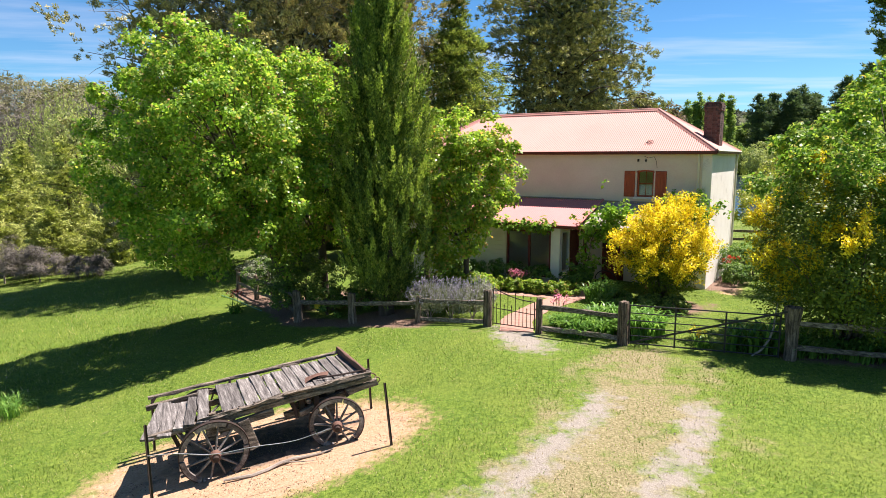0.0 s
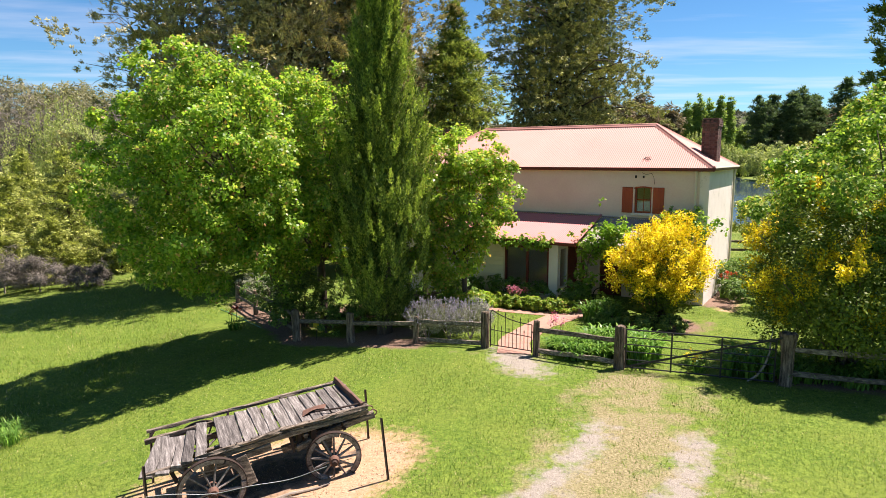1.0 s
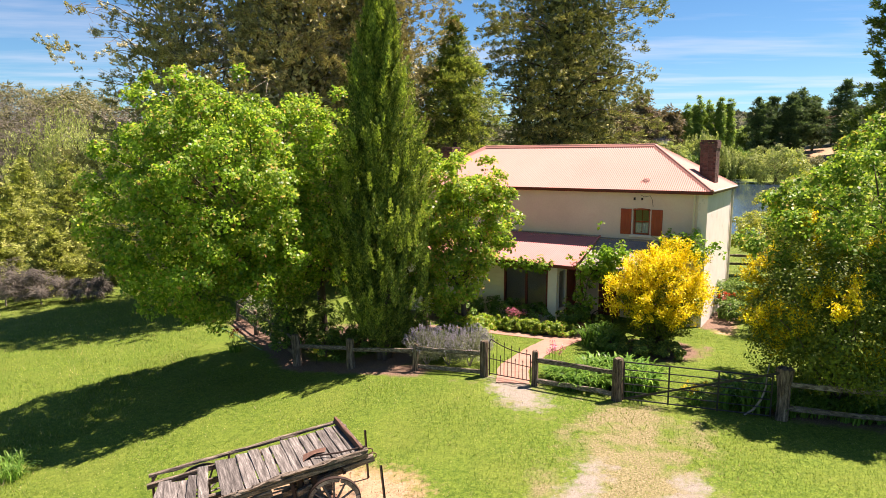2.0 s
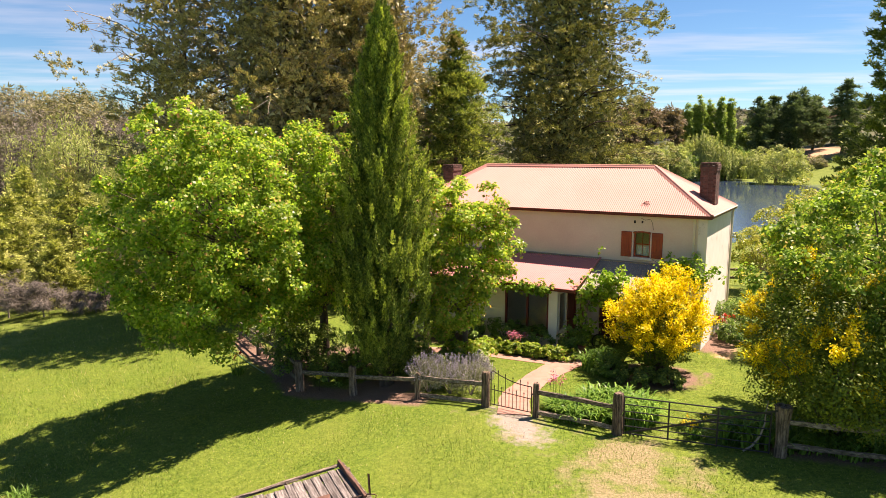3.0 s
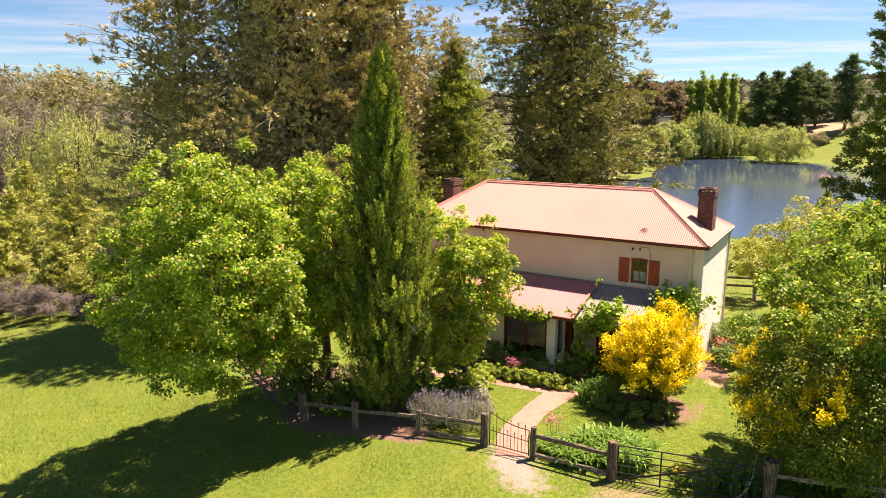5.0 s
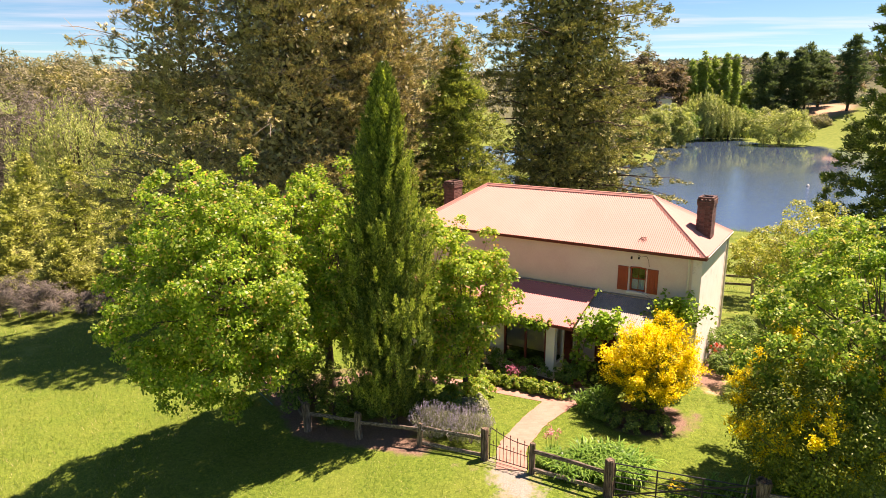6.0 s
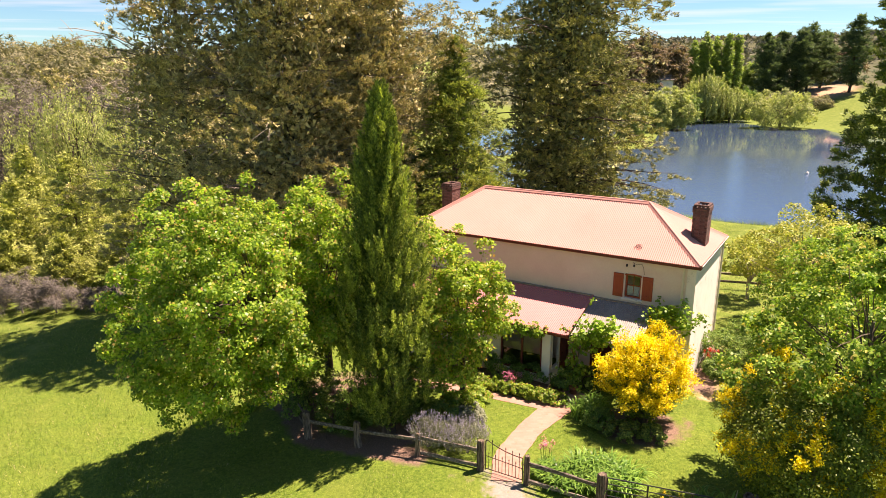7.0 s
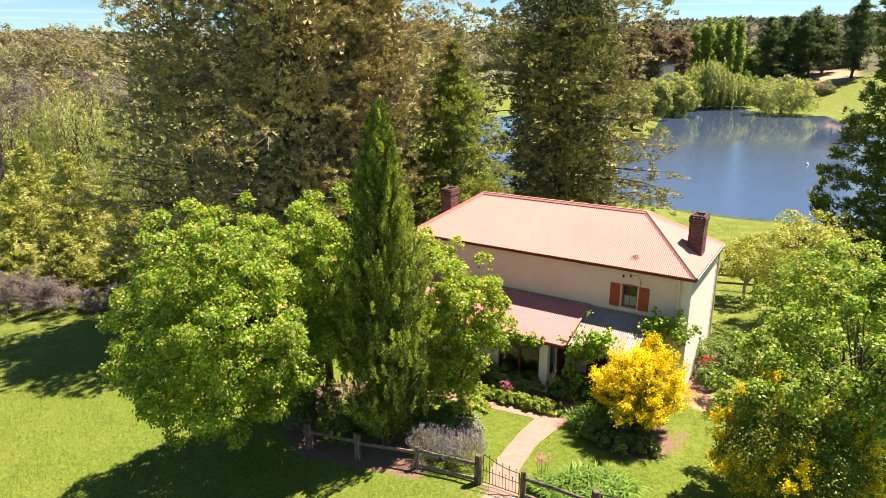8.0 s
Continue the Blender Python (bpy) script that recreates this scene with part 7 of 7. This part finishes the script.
part("strand", Geo().tube([a + (b - a) * t + np.array((0.0, 0.015 * math.sin(9 * t), -0.42 * t * (1 - t) + 0.02 * math.sin(14 * t))) for t in np.linspace(0, 1, 30)], 0.006, 5), MAT["wire"], wire)

# iron straps, hooks and spare timber hanging under the bed
for x, y, dx, dz in ((-1.45, -0.5, 0.12, -0.42), (-1.2, -0.2, -0.1, -0.36), (-1.55, 0.2, 0.05, -0.40), (0.45, -0.62, 0.06, -0.46), (1.35, -0.6, 0.05, -0.34), (1.62, -0.55, 0.12, -0.30), (0.9, -0.2, 0.1, -0.44), (0.75, 0.3, -0.08, -0.46)):
    part("iron_strap", Geo().beam(deck(x, y, -0.14), deck(x + dx, y - 0.03, dz), 0.05, 0.014, 0.003, 3, 0.006, up=(0, 1, 0)), MAT["dark_iron"], cart)
part("draw_bar", Geo().beam(deck(0.35, -0.40, -0.47), deck(1.95, -0.62, -0.20), 0.09, 0.12, 0.014, 6, 0.005), MAT["weathered"], cart)
for x in np.linspace(-0.9, 1.7, 12):
    part("bolt", Geo().lathe([(0.004, 0.012), (0.014, 0.01), (0.016, 0.0), (0.004, -0.01)], tuple(deck(x, -0.74, 0.045)), "z", 6), MAT["dark_iron"], cart)

fallen = thing("dead_branch", "bleached dead branch lying under the cart", "branch", pose(CART[0], CART[1], 0, rz=CA))
bx = np.linspace(-0.75, 1.0, 9)
part("branch", Geo().tube([(x, -1.08 + 0.05 * math.sin(5 * x) + 0.05 * x, GC(x, -1.08) + 0.035 + 0.015 * math.sin(7 * x)) for x in bx], [0.018, 0.024, 0.028, 0.03, 0.028, 0.026, 0.022, 0.016, 0.008], 6), MAT["dead_wood"], fallen)
part("twig", Geo().tube([(0.2, -1.05, GC(0.2, -1.05) + 0.04), (0.45, -1.22, GC(0.45, -1.22) + 0.05), (0.62, -1.27, GC(0.62, -1.27) + 0.03)], [0.012, 0.009, 0.005], 5), MAT["dead_wood"], fallen)

# dark outdoor table and chairs on the rear lawn
table = thing("garden_table", "small round dark metal garden table on the rear lawn", "table", Matrix.Translation(at(15.0, 26.5)))
part("tabletop", Geo().lathe([(0.01, 0.745), (0.44, 0.745), (0.46, 0.735), (0.44, 0.715), (0.01, 0.715)], sides=20), MAT["black_paint"], table)
for k in range(3):
    a = k * 2.094 + 0.4
    part("leg", Geo().tube([(0.05 * math.cos(a), 0.05 * math.sin(a), 0.72), (0.12 * math.cos(a), 0.12 * math.sin(a), 0.4), (0.34 * math.cos(a), 0.34 * math.sin(a), 0.0)], 0.016, 6), MAT["black_paint"], table)


def garden_chair(x, y, rz):
    t = thing("garden_chair", "dark metal garden chair beside the round table", "chair", pose(*at(x, y), rz=rz), "chairs at the garden table")
    part("seat", Geo().box((-0.22, -0.21, 0.42), (0.22, 0.21, 0.45), 0.01), MAT["black_paint"], t)
    part("back_frame", Geo().tube([(-0.2, 0.2, 0.43), (-0.2, 0.27, 0.86), (-0.12, 0.28, 0.92), (0.12, 0.28, 0.92), (0.2, 0.27, 0.86), (0.2, 0.2, 0.43)], 0.015, 6), MAT["black_paint"], t)
    for k in range(4):
        part("slat", Geo().beam((-0.12 + 0.08 * k, 0.21, 0.45), (-0.12 + 0.08 * k, 0.275, 0.9), 0.035, 0.01, 0.002, up=(0, 1, 0)), MAT["black_paint"], t)
    for sx in (-0.19, 0.19):
        for sy in (-0.18, 0.19):
            part("leg", Geo().tube([(sx, sy, 0.43), (sx * 1.1, sy * 1.1, 0.0)], 0.014, 6), MAT["black_paint"], t)


for x, y, r in ((14.3, 26.2, 75), (15.7, 26.9, -70), (15.2, 25.7, 175)):
    garden_chair(x, y, r)

# things on the porch: iron hoop, rusty wheel on its stand, terracotta pots
hoop = thing("iron_hoop", "dark iron wheel hoop leaning on the porch wall", "hoop", pose(*at(5.75, 22.0), rx=14, rz=-32))
part("hoop", Geo().tube([(0.38 * math.cos(a), 0, 0.38 + 0.38 * math.sin(a)) for a in np.linspace(0, 6.283, 28)], 0.018, 6), MAT["dark_iron"], hoop)
for i, (x, y, s) in enumerate(((7.0, 21.3, 0.8), (5.0, 21.9, 0.7))):
    pot = thing("terracotta_pot", "worn terracotta flower pot on the ground", "pot", pose(*at(x, y)), "terracotta pots")
    smooth(part("pot", Geo().lathe([(0.01, 0.0), (0.15 * s, 0.0), (0.21 * s, 0.30 * s), (0.24 * s, 0.31 * s), (0.245 * s, 0.40 * s), (0.21 * s, 0.40 * s), (0.19 * s, 0.33 * s), (0.01, 0.32 * s)], sides=20), MAT["terracotta"], pot))

# twist of old wire left on the roof, and a stub of cable below it
twist = thing("wire_twist", "twist of dark old wire lying on the roof sheet", "wire", HOUSE)
slope = 1.66 / 2.77
part("strand", Geo().tube([(-2.5 + 0.10 * math.cos(a * 1.3) + 0.012 * a, 0.5 + 0.09 * math.sin(a * 1.9), 4.80 + slope * (0.5 + 0.09 * math.sin(a * 1.9)) + 0.045) for a in np.linspace(0, 12, 50)], 0.007, 5), MAT["dark_iron"], twist)
stub = thing("cable_stub", "old cable and bracket under the gutter", "cable", HOUSE)
part("cable", Geo().tube([(-2.45, -0.03, 4.62), (-2.3, -0.05, 4.55), (-2.1, -0.04, 4.6), (-2.02, -0.05, 4.45), (-1.98, -0.04, 4.2)], 0.008, 5), MAT["dark_iron"], stub)
part("bracket", Geo().box((-2.70, -0.07, 4.42), (-2.64, 0.0, 4.52), 0.005), MAT["dark_iron"], stub)

# ---- grass ----
def grass_patch(name, label, x0, x1, y0, y1, n, seed, mat, hgt, keep):
    rng = np.random.default_rng(seed)
    x, y = rng.uniform(x0, x1, n), rng.uniform(y0, y1, n)
    m = masks(x, y)
    ok = rng.random(n) < keep(m, x, y)
    x, y = x[ok], y[ok]
    n = len(x)
    tone = 0.55 + 0.45 * (np.sin(x * 1.7 + 1) * np.cos(y * 1.3) * 0.5 + 0.5) + 0.3 * np.clip(np.sin(x * 7.3 + 3 * np.sin(y * 2.1)) * np.sin(y * 6.1 + 2 * np.sin(x * 3.3)), 0, 1) ** 2
    h = hgt * rng.uniform(0.5, 1.4, n) * tone
    az, tl = rng.uniform(0, 6.283, n), rng.uniform(0.2, 1.5, n)
    w = rng.uniform(0.005, 0.010, n)
    b = np.stack([x, y, height(x, y) - 0.005], 1)
    s = np.stack([np.cos(az), np.sin(az), np.zeros(n)], 1)
    o = np.stack([-np.sin(az), np.cos(az), np.zeros(n)], 1)
    v = np.empty((n, 3, 3))
    v[:, 0], v[:, 1] = b - s * w[:, None], b + s * w[:, None]
    v[:, 2] = b + np.array((0, 0, 1)) * h[:, None] + o * (h * tl)[:, None]
    ob = part(name, quads_mesh(name, v.reshape(-1, 3), np.arange(n * 3).reshape(-1, 3)), MAT[mat])
    return tagged(ob, label, "grass", kind="stuff")


bare = lambda m, x, y: np.clip(1 - 1.6 * np.maximum(np.maximum(m["soil"], m["gravel"]), m["mulch"]), 0, 1)
grass_patch("lawn_grass", "short green mown lawn grass", -11, 11, 6, 23, 300000, 900, "grass_blade", 0.036, lambda m, x, y: bare(m, x, y) * np.clip(1 - 0.8 * m["dry"], 0, 1))
grass_patch("lawn_grass", "longer green grass toward the gully", -27, -9, 9, 42, 95000, 902, "grass_blade", 0.11, lambda m, x, y: np.where(y > 12 + 0 * x, 1.0, 0.7))
grass_patch("lawn_grass", "green grass on the rear lawn and lake meadow", 9, 34, 22, 52, 60000, 903, "grass_blade", 0.12, lambda m, x, y: bare(m, x, y) * (shore_distance(x, y) > 0.5))
grass_patch("shore_grass", "tall rank grass along the lake edge", 2, 34, 38, 62, 200000, 904, "grass_blade", 0.42, lambda m, x, y: (shore_distance(x, y) > 0.05) * np.clip(1.5 - shore_distance(x, y), 0, 1) * 0.5)
grass_patch("dry_grass", "thin straw-coloured dry grass", -6, 10, 6, 17, 80000, 901, "grass_dry", 0.03, lambda m, x, y: np.clip(m["dry"] + 0.55 * (m["soil"] > 0.25), 0, 1) * np.clip(1.1 - m["gravel"], 0, 1) * 0.8)

# loose stones on the wheel tracks
rng = np.random.default_rng(910)
sx, sy = rng.uniform(-2, 6, 60000), rng.uniform(5.5, 16, 60000)
sm = masks(sx, sy)
ok = rng.random(60000) < np.clip((sm["gravel"] - 0.35) * 0.9 + 0.03 * (sm["dry"] > 0.6), 0, 1)
sx, sy = sx[ok], sy[ok]
sr = rng.lognormal(-5.1, 0.4, len(sx))
octa = np.array([(1, 0, 0), (0, 1, 0), (-1, 0, 0), (0, -1, 0), (0, 0, 0.7), (0, 0, -0.7)])
of = np.array([(0, 1, 4), (1, 2, 4), (2, 3, 4), (3, 0, 4), (1, 0, 5), (2, 1, 5), (3, 2, 5), (0, 3, 5)])
sc = np.stack([sx, sy, height(sx, sy) + sr * 0.3], 1)
sv = sc[:, None] + octa[None] * sr[:, None, None] * rng.uniform(0.6, 1.3, (len(sx), 6, 1))
stones = part("gravel_stones", quads_mesh("gravel_stones", sv.reshape(-1, 3), (of[None] + 6 * np.arange(len(sx))[:, None, None]).reshape(-1, 3)), MAT["chips"])
tagged(stones, "loose pale gravel on the wheel tracks", "gravel", kind="stuff")

# dead leaves and bark scraps lying on the bare soil round the cart
rng = np.random.default_rng(915)
lx, ly = rng.uniform(-6.5, 0.5, 9000), rng.uniform(7.0, 13.5, 9000)
lm = masks(lx, ly)["soil"]
clot = 0.5 + 0.5 * np.sin(lx * 3.1 + 2 * np.sin(ly * 2.3)) * np.cos(ly * 3.7)
ok = rng.random(9000) < (lm > 0.4) * clot ** 2 * 0.8
lx, ly = lx[ok], ly[ok]
lp = np.stack([lx, ly, height(lx, ly) + 0.008], 1)
la = rng.uniform(0, 6.283, len(lx))
lw = np.stack([np.cos(la), np.sin(la), rng.normal(0, 0.15, len(lx))], 1)
scraps = part("leaf_litter", leaf_mesh("leaf_litter", lp, lw, np.array((0, 0, 1)) + rng.normal(0, 0.35, lp.shape), rng.uniform(0.02, 0.06, len(lx)), rng.uniform(0.008, 0.02, len(lx))), MAT["rust"])
tagged(scraps, "brown dead leaves and bark scraps on bare soil", "litter", kind="stuff")
